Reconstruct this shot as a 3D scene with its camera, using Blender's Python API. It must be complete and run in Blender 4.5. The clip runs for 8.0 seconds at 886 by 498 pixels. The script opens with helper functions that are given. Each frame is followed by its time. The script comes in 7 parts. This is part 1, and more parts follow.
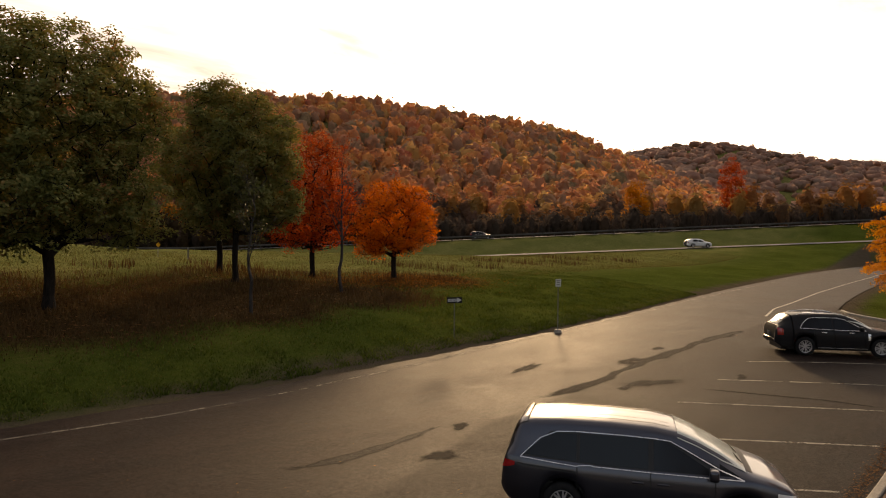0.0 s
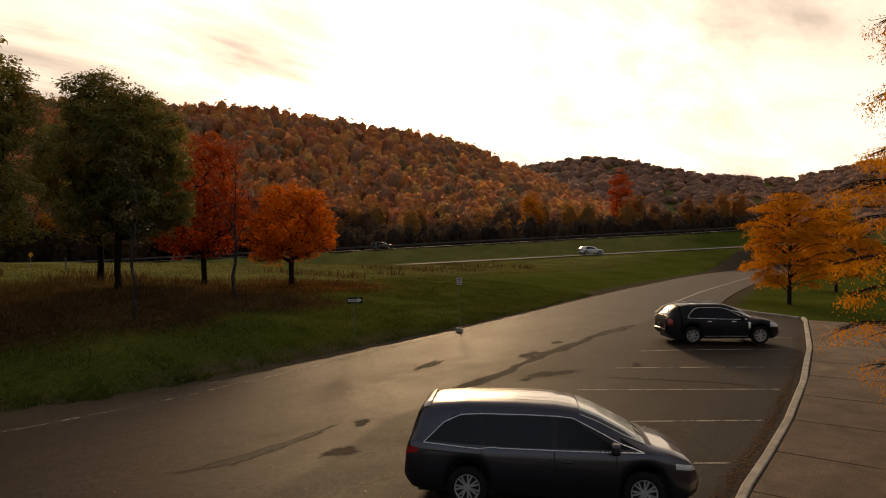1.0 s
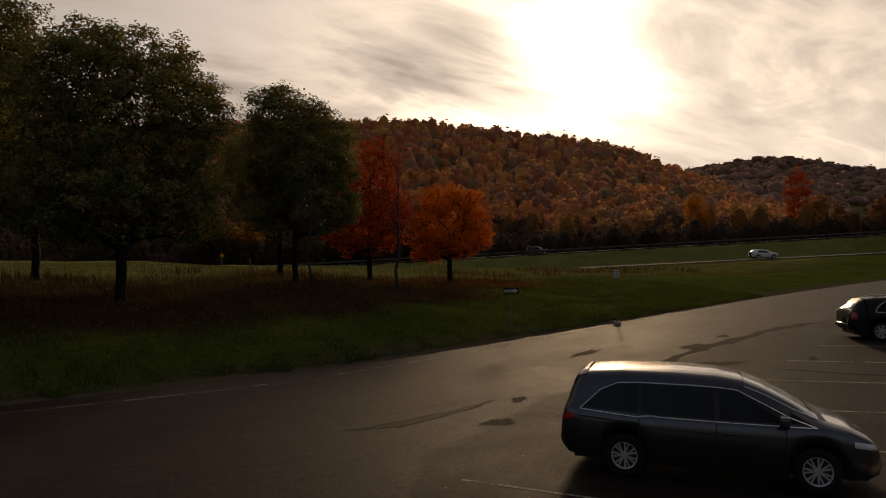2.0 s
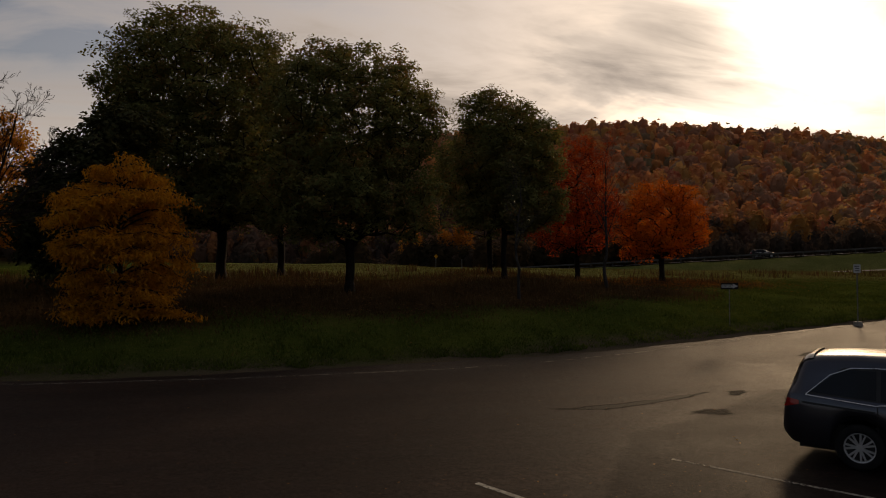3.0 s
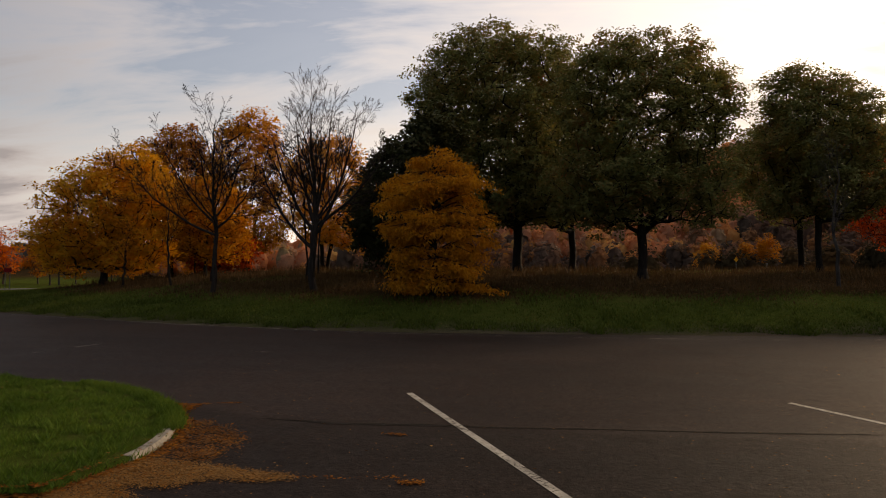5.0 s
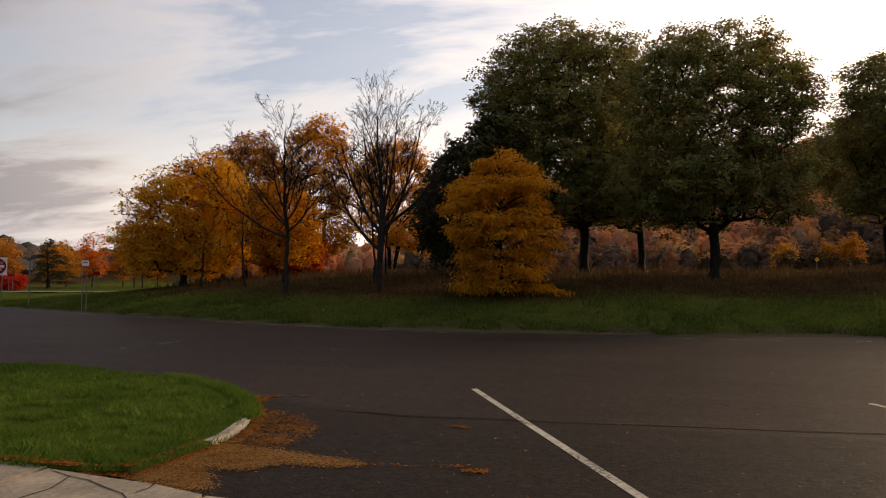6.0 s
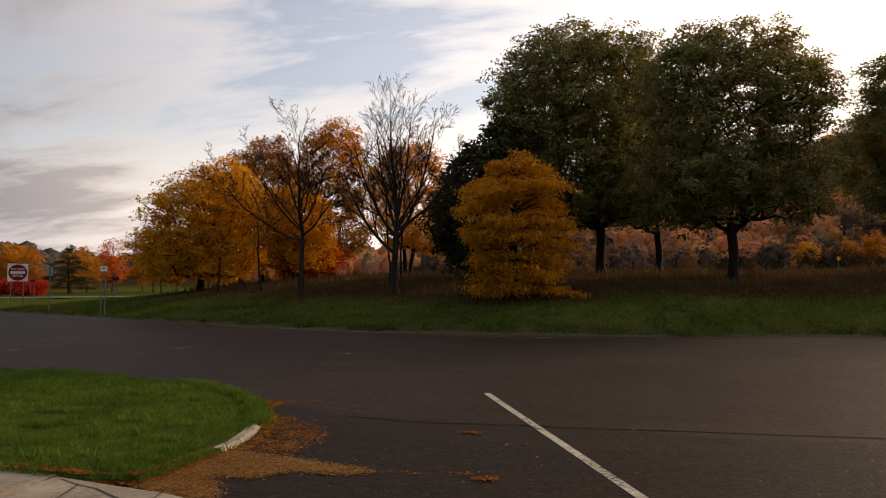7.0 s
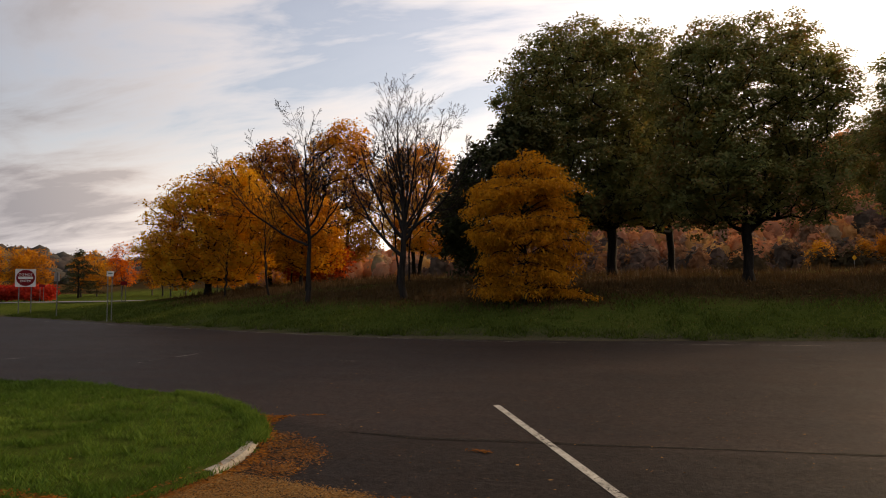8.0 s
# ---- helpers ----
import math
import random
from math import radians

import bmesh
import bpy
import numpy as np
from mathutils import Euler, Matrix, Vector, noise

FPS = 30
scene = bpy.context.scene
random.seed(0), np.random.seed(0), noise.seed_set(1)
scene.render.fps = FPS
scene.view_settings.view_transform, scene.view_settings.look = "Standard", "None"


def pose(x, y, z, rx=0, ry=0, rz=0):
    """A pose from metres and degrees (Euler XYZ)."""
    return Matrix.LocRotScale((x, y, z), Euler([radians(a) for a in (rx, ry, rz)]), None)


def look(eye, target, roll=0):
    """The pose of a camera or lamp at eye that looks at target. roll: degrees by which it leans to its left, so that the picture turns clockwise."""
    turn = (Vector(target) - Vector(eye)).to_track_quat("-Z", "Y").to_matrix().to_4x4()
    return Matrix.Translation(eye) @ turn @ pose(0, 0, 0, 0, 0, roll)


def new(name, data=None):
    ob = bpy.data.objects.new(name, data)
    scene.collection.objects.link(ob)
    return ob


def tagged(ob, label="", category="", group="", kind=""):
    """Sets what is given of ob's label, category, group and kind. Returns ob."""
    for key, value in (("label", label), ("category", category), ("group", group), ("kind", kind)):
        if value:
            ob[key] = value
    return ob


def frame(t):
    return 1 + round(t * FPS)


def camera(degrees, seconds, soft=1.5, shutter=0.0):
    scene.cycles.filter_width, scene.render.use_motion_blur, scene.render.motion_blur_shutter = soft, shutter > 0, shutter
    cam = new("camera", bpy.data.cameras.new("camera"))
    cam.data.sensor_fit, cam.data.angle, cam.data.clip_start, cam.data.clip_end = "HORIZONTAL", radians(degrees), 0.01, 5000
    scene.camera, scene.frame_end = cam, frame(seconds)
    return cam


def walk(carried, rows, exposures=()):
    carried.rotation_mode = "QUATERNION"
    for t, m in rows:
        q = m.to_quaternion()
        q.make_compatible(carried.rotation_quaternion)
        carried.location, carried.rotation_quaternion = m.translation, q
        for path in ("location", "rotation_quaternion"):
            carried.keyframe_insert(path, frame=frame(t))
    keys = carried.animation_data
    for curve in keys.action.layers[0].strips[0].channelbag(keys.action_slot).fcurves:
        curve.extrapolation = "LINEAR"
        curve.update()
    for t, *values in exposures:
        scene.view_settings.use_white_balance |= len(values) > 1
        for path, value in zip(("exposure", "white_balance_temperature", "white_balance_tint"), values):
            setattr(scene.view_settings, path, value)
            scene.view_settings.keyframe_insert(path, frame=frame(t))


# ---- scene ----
cam = camera(65.86, 8.0, soft=1.05)
PATH = [
    (0.0, pose(0.423, 0.996, 5.171, 89.23, -0.57, -37.69)),
    (0.5, pose(0.620, 1.221, 4.929, 89.87, -0.21, -44.89)),
    (1.0, pose(0.702, 1.278, 4.588, 90.35, 0.15, -45.98)),
    (1.2, pose(0.709, 1.245, 4.449, 90.50, 0.23, -44.53)),
    (2.3, pose(0.285, 0.782, 3.736, 91.29, 0.23, -27.78)),
    (2.5, pose(0.269, 0.691, 3.640, 91.41, 0.21, -24.18)),
    (3.0, pose(0.245, 0.542, 3.376, 91.74, 0.12, -15.72)),
    (3.5, pose(0.106, 0.283, 3.051, 92.09, 0.12, -8.83)),
    (4.0, pose(0.051, 0.233, 2.580, 92.67, 0.13, -4.03)),
    (4.5, pose(0.002, 0.001, 2.082, 93.27, 0.20, -0.00)),
    (5.0, pose(-0.014, -0.150, 1.804, 93.63, -0.17, 8.01)),
    (5.2, pose(-0.018, -0.151, 1.744, 93.67, -0.33, 10.10)),
    (6.5, pose(0.095, -0.332, 1.717, 93.97, 0.15, 14.24)),
    (7.0, pose(0.107, -0.181, 1.744, 94.04, 0.33, 15.00)),
    (7.5, pose(0.091, 0.047, 1.802, 94.06, 0.54, 15.52)),
    (8.0, pose(0.041, 0.251, 1.837, 94.14, 0.68, 15.84)),
    ]
EXPOSURES = [(0.0, 0.93, 9700, 17), (0.5, 0.72, 9800, 17), (1.0, 0.36, 9800, 17), (1.3, 0.18, 9600, 17), (2.3, -0.75, 8500, 17), (3.0, -0.66, 8400, 17), (3.5, -0.40, 8400, 17), (4.0, -0.12, 8400, 17), (4.5, 0.16, 8400, 17), (5.0, 0.46, 8500, 16), (5.5, 0.72, 8500, 16), (6.5, 0.94, 8500, 16), (8.0, 0.94, 8500, 16)]
walk(cam, PATH, EXPOSURES)

# ---- world and sun ----
SUN_AZ, SUN_EL = 44.0, 17.0          # degrees right of +y, degrees up
SUN_DIR = Vector((math.sin(radians(SUN_AZ)) * math.cos(radians(SUN_EL)),
                  math.cos(radians(SUN_AZ)) * math.cos(radians(SUN_EL)), math.sin(radians(SUN_EL))))


class Nodes:
    """Small shorthand over a node tree."""

    def __init__(self, tree):
        self.t = tree

    def n(self, kind, **sets):
        node = self.t.nodes.new(kind)
        for key, value in sets.items():
            if key in node.inputs:
                node.inputs[key].default_value = value
            else:
                setattr(node, key, value)
        return node

    def link(self, a, b):
        self.t.links.new(a, b)

    def math(self, op, a, b=None, clamp=False):
        node = self.t.nodes.new("ShaderNodeMath")
        node.operation, node.use_clamp = op, clamp
        for k, v in enumerate((a, b)):
            if v is None:
                continue
            if isinstance(v, (int, float)):
                node.inputs[k].default_value = v
            else:
                self.link(v, node.inputs[k])
        return node.outputs[0]

    def mix(self, fac, a, b, blend="MIX"):
        node = self.t.nodes.new("ShaderNodeMix")
        node.data_type, node.blend_type = "RGBA", blend
        for k, v in ((0, fac), (6, a), (7, b)):
            if isinstance(v, (int, float)):
                node.inputs[k].default_value = v
            elif isinstance(v, tuple):
                node.inputs[k].default_value = (*v, 1)
            else:
                self.link(v, node.inputs[k])
        return node.outputs[2]

    def noise(self, vec, scale, detail=4.0, rough=0.55, distortion=0.0):
        node = self.n("ShaderNodeTexNoise")
        node.inputs["Scale"].default_value = scale
        node.inputs["Detail"].default_value = detail
        node.inputs["Roughness"].default_value = rough
        node.inputs["Distortion"].default_value = distortion
        if vec is not None:
            self.link(vec, node.inputs["Vector"])
        return node.outputs["Fac"]

    def ramp(self, fac, stops):
        node = self.n("ShaderNodeValToRGB")
        el = node.color_ramp.elements
        while len(el) < len(stops):
            el.new(0.5)
        for e, (p, c) in zip(el, stops):
            e.position = p
            e.color = (*c, 1) if isinstance(c, tuple) else (c, c, c, 1)
        self.link(fac, node.inputs[0])
        return node.outputs[0]


world = bpy.data.worlds.new("sky")
scene.world = world
world.use_nodes = True
world.node_tree.nodes.clear()
w = Nodes(world.node_tree)
sky = w.n("ShaderNodeTexSky", sky_type="NISHITA", sun_disc=False, sun_elevation=radians(SUN_EL), sun_rotation=radians(SUN_AZ),
          air_density=1.0, dust_density=2.0, ozone_density=1.0)
where = w.n("ShaderNodeTexCoord").outputs["Generated"]
sep = w.n("ShaderNodeSeparateXYZ")
w.link(where, sep.inputs[0])
# cloud sheet: directions projected on a flat layer overhead
up = w.math("MAXIMUM", sep.outputs[2], 0.0)
up = w.math("ADD", up, 0.16)
flat = w.n("ShaderNodeCombineXYZ")
w.link(w.math("DIVIDE", sep.outputs[0], up), flat.inputs[0])
w.link(w.math("DIVIDE", sep.outputs[1], up), flat.inputs[1])
stretch = w.n("ShaderNodeMapping")
stretch.inputs["Rotation"].default_value = (0, 0, 0.5)
stretch.inputs["Scale"].default_value = (0.55, 1.15, 1)
w.link(flat.outputs[0], stretch.inputs[0])
big = w.noise(stretch.outputs[0], 0.9, 6, 0.55, 0.4)
fine = w.noise(stretch.outputs[0], 2.6, 6, 0.6, 0.6)
thick = w.math("ADD", w.math("MULTIPLY", big, 0.65), w.math("MULTIPLY", fine, 0.35))
toward = w.n("ShaderNodeVectorMath", operation="DOT_PRODUCT")
w.link(where, toward.inputs[0])
toward.inputs[1].default_value = SUN_DIR
cosine = w.math("MAXIMUM", toward.outputs["Value"], 0.0)
# the veil closes towards the sun: thin haze lit from behind
cover = w.ramp(w.math("ADD", thick, w.math("MULTIPLY", w.math("POWER", cosine, 2.0), 0.16)), [(0.45, 0.08), (0.655, 1.0)])
# cloud banks close over the clear sky low down
cover = w.math("ADD", cover, w.ramp(sep.outputs[2], [(0.02, 0.95), (0.24, 0.0)]), True)
shade = w.ramp(thick, [(0.38, (0.90, 0.885, 0.885)), (0.50, (0.63, 0.62, 0.635)), (0.60, (0.36, 0.358, 0.38))])
glow = w.math("ADD", w.math("MULTIPLY", w.math("POWER", cosine, 7.0), 0.30),
              w.math("ADD", w.math("MULTIPLY", w.math("POWER", cosine, 32.0), 0.36), w.math("MULTIPLY", w.math("POWER", cosine, 160.0), 2.0)))
glow = w.math("MULTIPLY", glow, w.ramp(thick, [(0.40, 1.35), (0.50, 1.0), (0.60, 0.5)]))
side = w.math("ADD", w.math("MULTIPLY", toward.outputs["Value"], 0.45), 0.55)
shade = w.mix(1.0, shade, w.ramp(side, [(0.0, (0.28, 0.28, 0.29)), (0.35, (0.26, 0.285, 0.345)), (0.45, (0.36, 0.40, 0.49)), (0.55, (0.48, 0.525, 0.61)), (0.68, (0.96, 0.96, 0.98)), (0.80, (1.14, 1.13, 1.12)), (1.0, (1.12, 1.11, 1.09))]), "MULTIPLY")
lit = w.mix(1.0, (1.0, 0.955, 0.87), glow, "MULTIPLY")
veil = w.mix(1.0, shade, lit, "ADD")
clear = w.mix(1.0, sky.outputs[0], (0.104, 0.107, 0.118), "MULTIPLY")
both = w.mix(cover, clear, veil)
back = w.n("ShaderNodeBackground", Strength=1.0)
w.link(both, back.inputs[0])
out = w.n("ShaderNodeOutputWorld")
w.link(back.outputs[0], out.inputs[0])

sun = new("sun", bpy.data.lights.new("sun", "SUN"))
sun.data.energy, sun.data.angle, sun.data.color = 1.5, radians(6.0), (1.0, 0.80, 0.56)
sun.matrix_world = look((0, 0, 60), Vector((0, 0, 60)) - SUN_DIR)


# ---- materials ----
def material(name):
    m = bpy.data.materials.new(name)
    m.use_nodes = True
    m.node_tree.nodes.clear()
    k = Nodes(m.node_tree)
    shader = k.n("ShaderNodeBsdfPrincipled")
    end = k.n("ShaderNodeOutputMaterial")
    k.link(shader.outputs[0], end.inputs[0])
    return m, k, shader, end


def place(k, scale=1.0):
    c = k.n("ShaderNodeTexCoord").outputs["Object"]
    return c


def bump(k, shader, height, strength=0.3, distance=0.02):
    b = k.n("ShaderNodeBump", Strength=strength, Distance=distance)
    k.link(height, b.inputs["Height"])
    k.link(b.outputs[0], shader.inputs["Normal"])


def plain(name, colour, rough=0.5, metal=0.0, vary=0.12, scale=6.0, relief=0.0, coat=0.0):
    """A painted, moulded or metal surface: its colour with slight dirt at two scales."""
    m, k, s, _ = material(name)
    c = place(k)
    grime = k.math("ADD", k.math("MULTIPLY", k.noise(c, scale, 5), 0.6), k.math("MULTIPLY", k.noise(c, scale * 9, 3), 0.4))
    dark = tuple(v * (1 - vary * 1.6) for v in colour)
    light = tuple(min(1, v * (1 + vary)) for v in colour)
    k.link(k.ramp(grime, [(0.32, dark), (0.68, light)]), s.inputs["Base Color"])
    k.link(k.math("ADD", rough - 0.06, k.math("MULTIPLY", grime, 0.12)), s.inputs["Roughness"])
    s.inputs["Metallic"].default_value = metal
    s.inputs["Coat Weight"].default_value = coat
    s.inputs["Coat Roughness"].default_value = 0.05
    if relief:
        bump(k, s, k.noise(c, scale * 12, 4), relief, 0.01)
    return m


def asphalt_material():
    m, k, s, _ = material("asphalt")
    c = place(k)
    stone = k.noise(c, 55.0, 3, 0.6)
    speck = k.n("ShaderNodeTexVoronoi", Scale=70.0)
    k.link(c, speck.inputs["Vector"])
    blot = k.noise(c, 0.32, 6, 0.62, 0.5)
    streak = k.noise(c, 1.7, 5, 0.6)
    patchy = k.noise(c, 6.5, 5, 0.7)
    # faint wheel tracks along the road
    lane = k.n("ShaderNodeMapping")
    lane.inputs["Scale"].default_value = (0.06, 0.9, 1.0)
    lane.inputs["Rotation"].default_value = (0, 0, -0.1)
    k.link(c, lane.inputs[0])
    track = k.noise(lane.outputs[0], 1.6, 4, 0.6)
    base = k.ramp(k.math("ADD", k.math("MULTIPLY", blot, 0.45), k.math("ADD", k.math("MULTIPLY", streak, 0.35), k.math("MULTIPLY", patchy, 0.2))),
                  [(0.36, (0.0135, 0.0078, 0.0058)), (0.50, (0.0205, 0.0122, 0.0090)), (0.64, (0.031, 0.0192, 0.0145))])
    mid = k.noise(c, 16.0, 4, 0.7)
    grain = k.mix(1.0, k.ramp(stone, [(0.3, 0.4), (0.55, 1.0), (0.75, 2.2)]), k.ramp(mid, [(0.3, 0.62), (0.7, 1.5)]), "MULTIPLY")
    col = k.mix(1.0, base, grain, "MULTIPLY")
    col = k.mix(1.0, col, k.ramp(track, [(0.3, (0.74, 0.72, 0.70)), (0.7, (1.24, 1.2, 1.18))]), "MULTIPLY")
    chips = k.ramp(speck.outputs["Distance"], [(0.0, 0.36), (0.14, 0.0)])
    col = k.mix(chips, col, (0.20, 0.18, 0.16))
    # the bays were sealed later: darker, rougher, up to a ragged seam
    at_ = k.n("ShaderNodeSeparateXYZ")
    k.link(c, at_.inputs[0])
    seam = k.ramp(k.math("DIVIDE", k.math("ADD", at_.outputs[0], 10.0), 50.0),
                  [((sx + 10) / 50, sy / 20) for sx, sy in ((-10, 8.6), (-4.4, 8.43), (-2.7, 8.0), (4, 8.0), (7, 12), (12, 14.3), (15.1, 14.66), (19, 15.1), (26.7, 16.3), (33.7, 18.0), (40, 19.9))])
    bays = k.math("SUBTRACT", k.math("MULTIPLY", seam, 20.0), at_.outputs[1])
    bays = k.math("MULTIPLY", k.math("ADD", bays, k.math("MULTIPLY", k.math("SUBTRACT", k.noise(c, 2.2, 4, 0.6), 0.5), 0.5)), 3.5, True)
    col = k.mix(k.math("MULTIPLY", bays, 0.42), col, (0.006, 0.0045, 0.004))
    k.link(col, s.inputs["Base Color"])
    k.link(k.math("ADD", k.math("MULTIPLY", bays, 0.06), k.ramp(k.math("ADD", k.math("MULTIPLY", blot, 0.4), k.math("MULTIPLY", k.math("ADD", streak, patchy), 0.3)), [(0.36, 0.60), (0.62, 0.72)])), s.inputs["Roughness"])
    k.link(k.ramp(k.math("ADD", k.math("MULTIPLY", patchy, 0.5), k.math("MULTIPLY", mid, 0.5)), [(0.36, 0.055), (0.5, 0.09), (0.64, 0.15)]), s.inputs["Specular IOR Level"])
    bump(k, s, k.math("ADD", stone, k.math("MULTIPLY", mid, 0.8)), 0.5, 0.013)
    return m


def ground_material():
    """Mown grass, litter under trees and field hay, told apart by the sheet's cover attribute."""
    m, k, s, _ = material("turf")
    c = place(k)
    a = k.n("ShaderNodeAttribute", attribute_name="cover")
    sepc = k.n("ShaderNodeSeparateColor")
    k.link(a.outputs["Color"], sepc.inputs[0])
    blot = k.noise(c, 0.22, 6, 0.6, 0.3)
    tuft = k.noise(c, 5.0, 5, 0.65)
    blade = k.noise(c, 38.0, 3, 0.7)
    green = k.ramp(k.math("ADD", k.math("MULTIPLY", blot, 0.5), k.math("MULTIPLY", tuft, 0.5)),
                   [(0.30, (0.031, 0.047, 0.008)), (0.5, (0.055, 0.074, 0.014)), (0.72, (0.094, 0.104, 0.024))])
    litter = k.ramp(k.math("ADD", k.math("MULTIPLY", tuft, 0.6), k.math("MULTIPLY", blot, 0.4)),
                    [(0.32, (0.036, 0.026, 0.011)), (0.5, (0.056, 0.032, 0.014)), (0.70, (0.09, 0.049, 0.020))])
    hay = k.ramp(k.math("ADD", k.math("MULTIPLY", tuft, 0.4), k.math("MULTIPLY", blot, 0.6)),
                 [(0.30, (0.080, 0.092, 0.028)), (0.5, (0.125, 0.128, 0.042)), (0.72, (0.20, 0.175, 0.070))])
    edge = k.math("MULTIPLY", k.math("SUBTRACT", tuft, 0.5), 1.3)
    col = k.mix(k.math("ADD", sepc.outputs[0], edge, True), green, litter)
    col = k.mix(k.math("ADD", sepc.outputs[1], k.math("MULTIPLY", edge, 0.6), True), col, hay)
    col = k.mix(k.math("MULTIPLY", sepc.outputs[2], k.ramp(k.math("ADD", tuft, 0.0), [(0.25, 0.55), (0.5, 1.0)])), col, (0.085, 0.066, 0.048))
    col = k.mix(1.0, col, k.ramp(blade, [(0.3, 0.6), (0.7, 1.35)]), "MULTIPLY")
    k.link(col, s.inputs["Base Color"])
    s.inputs["Roughness"].default_value = 1.0
    s.inputs["Specular IOR Level"].default_value = 0.0
    bump(k, s, k.math("ADD", tuft, blade), 0.6, 0.08)
    return m


def leaf_material(name, stops, glow=0.45, rough=0.6, spread=1.0):
    """Thin leaves: each island its own shade, light passes through."""
    m, k, s, end = material(name)
    geo = k.n("ShaderNodeNewGeometry")
    c = k.n("ShaderNodeTexCoord").outputs["Object"]
    patch = k.noise(c, 0.55, 4, 0.6)
    key = k.math("ADD", k.math("MULTIPLY", geo.outputs["Random Per Island"], 0.42), k.math("MULTIPLY", k.math("ADD", k.math("MULTIPLY", k.math("SUBTRACT", patch, 0.5), 2.0), 0.5), 0.58))
    col = k.ramp(key, stops)
    k.link(col, s.inputs["Base Color"])
    s.inputs["Roughness"].default_value = rough if glow > 0.12 else 1.0
    s.inputs["Specular IOR Level"].default_value = 0.05 if glow > 0.12 else 0.0
    thin = k.n("ShaderNodeBsdfTranslucent")
    k.link(k.mix(1.0, col, (1.25, 1.05, 0.75), "MULTIPLY"), thin.inputs[0])
    both_sides = k.n("ShaderNodeMixShader")
    both_sides.inputs[0].default_value = glow
    k.link(s.outputs[0], both_sides.inputs[1])
    k.link(thin.outputs[0], both_sides.inputs[2])
    k.link(both_sides.outputs[0], end.inputs[0])
    return m


def bark_material(name, dark, light, scale=9.0):
    m, k, s, _ = material(name)
    c = place(k)
    mp = k.n("ShaderNodeMapping")
    mp.inputs["Scale"].default_value = (1, 1, 0.22)
    k.link(c, mp.inputs[0])
    ridge = k.noise(mp.outputs[0], scale, 6, 0.7, 0.6)
    k.link(k.ramp(ridge, [(0.35, dark), (0.65, light)]), s.inputs["Base Color"])
    s.inputs["Roughness"].default_value = 0.9
    s.inputs["Specular IOR Level"].default_value = 0.12
    bump(k, s, ridge, 0.8, 0.04)
    return m


M_ASPHALT = asphalt_material()
M_TURF = ground_material()


def worn_paint(name, colour, keep):
    """Road paint, rubbed through to the asphalt in specks and patches."""
    m = plain(name, colour, 0.85, vary=0.4, scale=7)
    k = Nodes(m.node_tree)
    s, end = m.node_tree.nodes["Principled BSDF"], m.node_tree.nodes["Material Output"]
    c = place(k)
    left = k.math("ADD", k.math("MULTIPLY", k.noise(c, 1.6, 4, 0.6), 0.45), k.math("MULTIPLY", k.noise(c, 26.0, 4, 0.7), 0.55))
    mx = k.n("ShaderNodeMixShader")
    k.link(k.ramp(left, [(keep - 0.06, 1.0), (keep + 0.06, 0.12)]), mx.inputs[0])
    clear_ = k.n("ShaderNodeBsdfTransparent")
    k.link(clear_.outputs[0], mx.inputs[1])
    k.link(s.outputs[0], mx.inputs[2])
    k.link(mx.outputs[0], end.inputs[0])
    return m


M_PAINT = worn_paint("road_paint", (0.38, 0.35, 0.29), 0.58)
M_FADED = worn_paint("faded_road_paint", (0.27, 0.245, 0.20), 0.53)
M_OAK = leaf_material("oak_leaves", [(0.12, (0.095, 0.112, 0.040)), (0.40, (0.155, 0.170, 0.058)), (0.62, (0.215, 0.205, 0.072)), (0.80, (0.27, 0.165, 0.060)), (0.95, (0.36, 0.13, 0.05))], 0.38)
M_DARKLEAF = leaf_material("dark_leaves", [(0.2, (0.034, 0.042, 0.018)), (0.6, (0.055, 0.060, 0.024)), (0.9, (0.10, 0.075, 0.03))], 0.2)
M_YELLOW = leaf_material("yellow_leaves", [(0.15, (0.30, 0.125, 0.012)), (0.5, (0.54, 0.24, 0.018)), (0.8, (0.64, 0.32, 0.03)), (0.95, (0.28, 0.18, 0.03))], 0.45)
M_GOLD = leaf_material("golden_leaves", [(0.15, (0.30, 0.18, 0.025)), (0.45, (0.56, 0.28, 0.025)), (0.75, (0.62, 0.25, 0.025)), (0.95, (0.26, 0.20, 0.035))], 0.45)
M_MAPLE = leaf_material("yellow_maple_leaves", [(0.15, (0.44, 0.27, 0.028)), (0.45, (0.64, 0.36, 0.030)), (0.7, (0.64, 0.29, 0.024)), (0.95, (0.50, 0.17, 0.020))], 0.5)
M_ORANGE = leaf_material("orange_leaves", [(0.15, (0.38, 0.085, 0.012)), (0.5, (0.58, 0.145, 0.014)), (0.85, (0.66, 0.22, 0.02))], 0.5)
M_RED = leaf_material("red_leaves", [(0.15, (0.22, 0.035, 0.012)), (0.5, (0.40, 0.062, 0.014)), (0.85, (0.50, 0.12, 0.018))], 0.5)
M_LOCUST = leaf_material("locust_leaves", [(0.15, (0.40, 0.15, 0.012)), (0.5, (0.58, 0.235, 0.02)), (0.85, (0.64, 0.30, 0.03))], 0.5)
M_SUMAC = leaf_material("sumac_leaves", [(0.15, (0.24, 0.016, 0.012)), (0.5, (0.40, 0.028, 0.018)), (0.85, (0.46, 0.055, 0.025))], 0.4)
M_BARK = bark_material("bark", (0.010, 0.008, 0.007), (0.028, 0.022, 0.018))
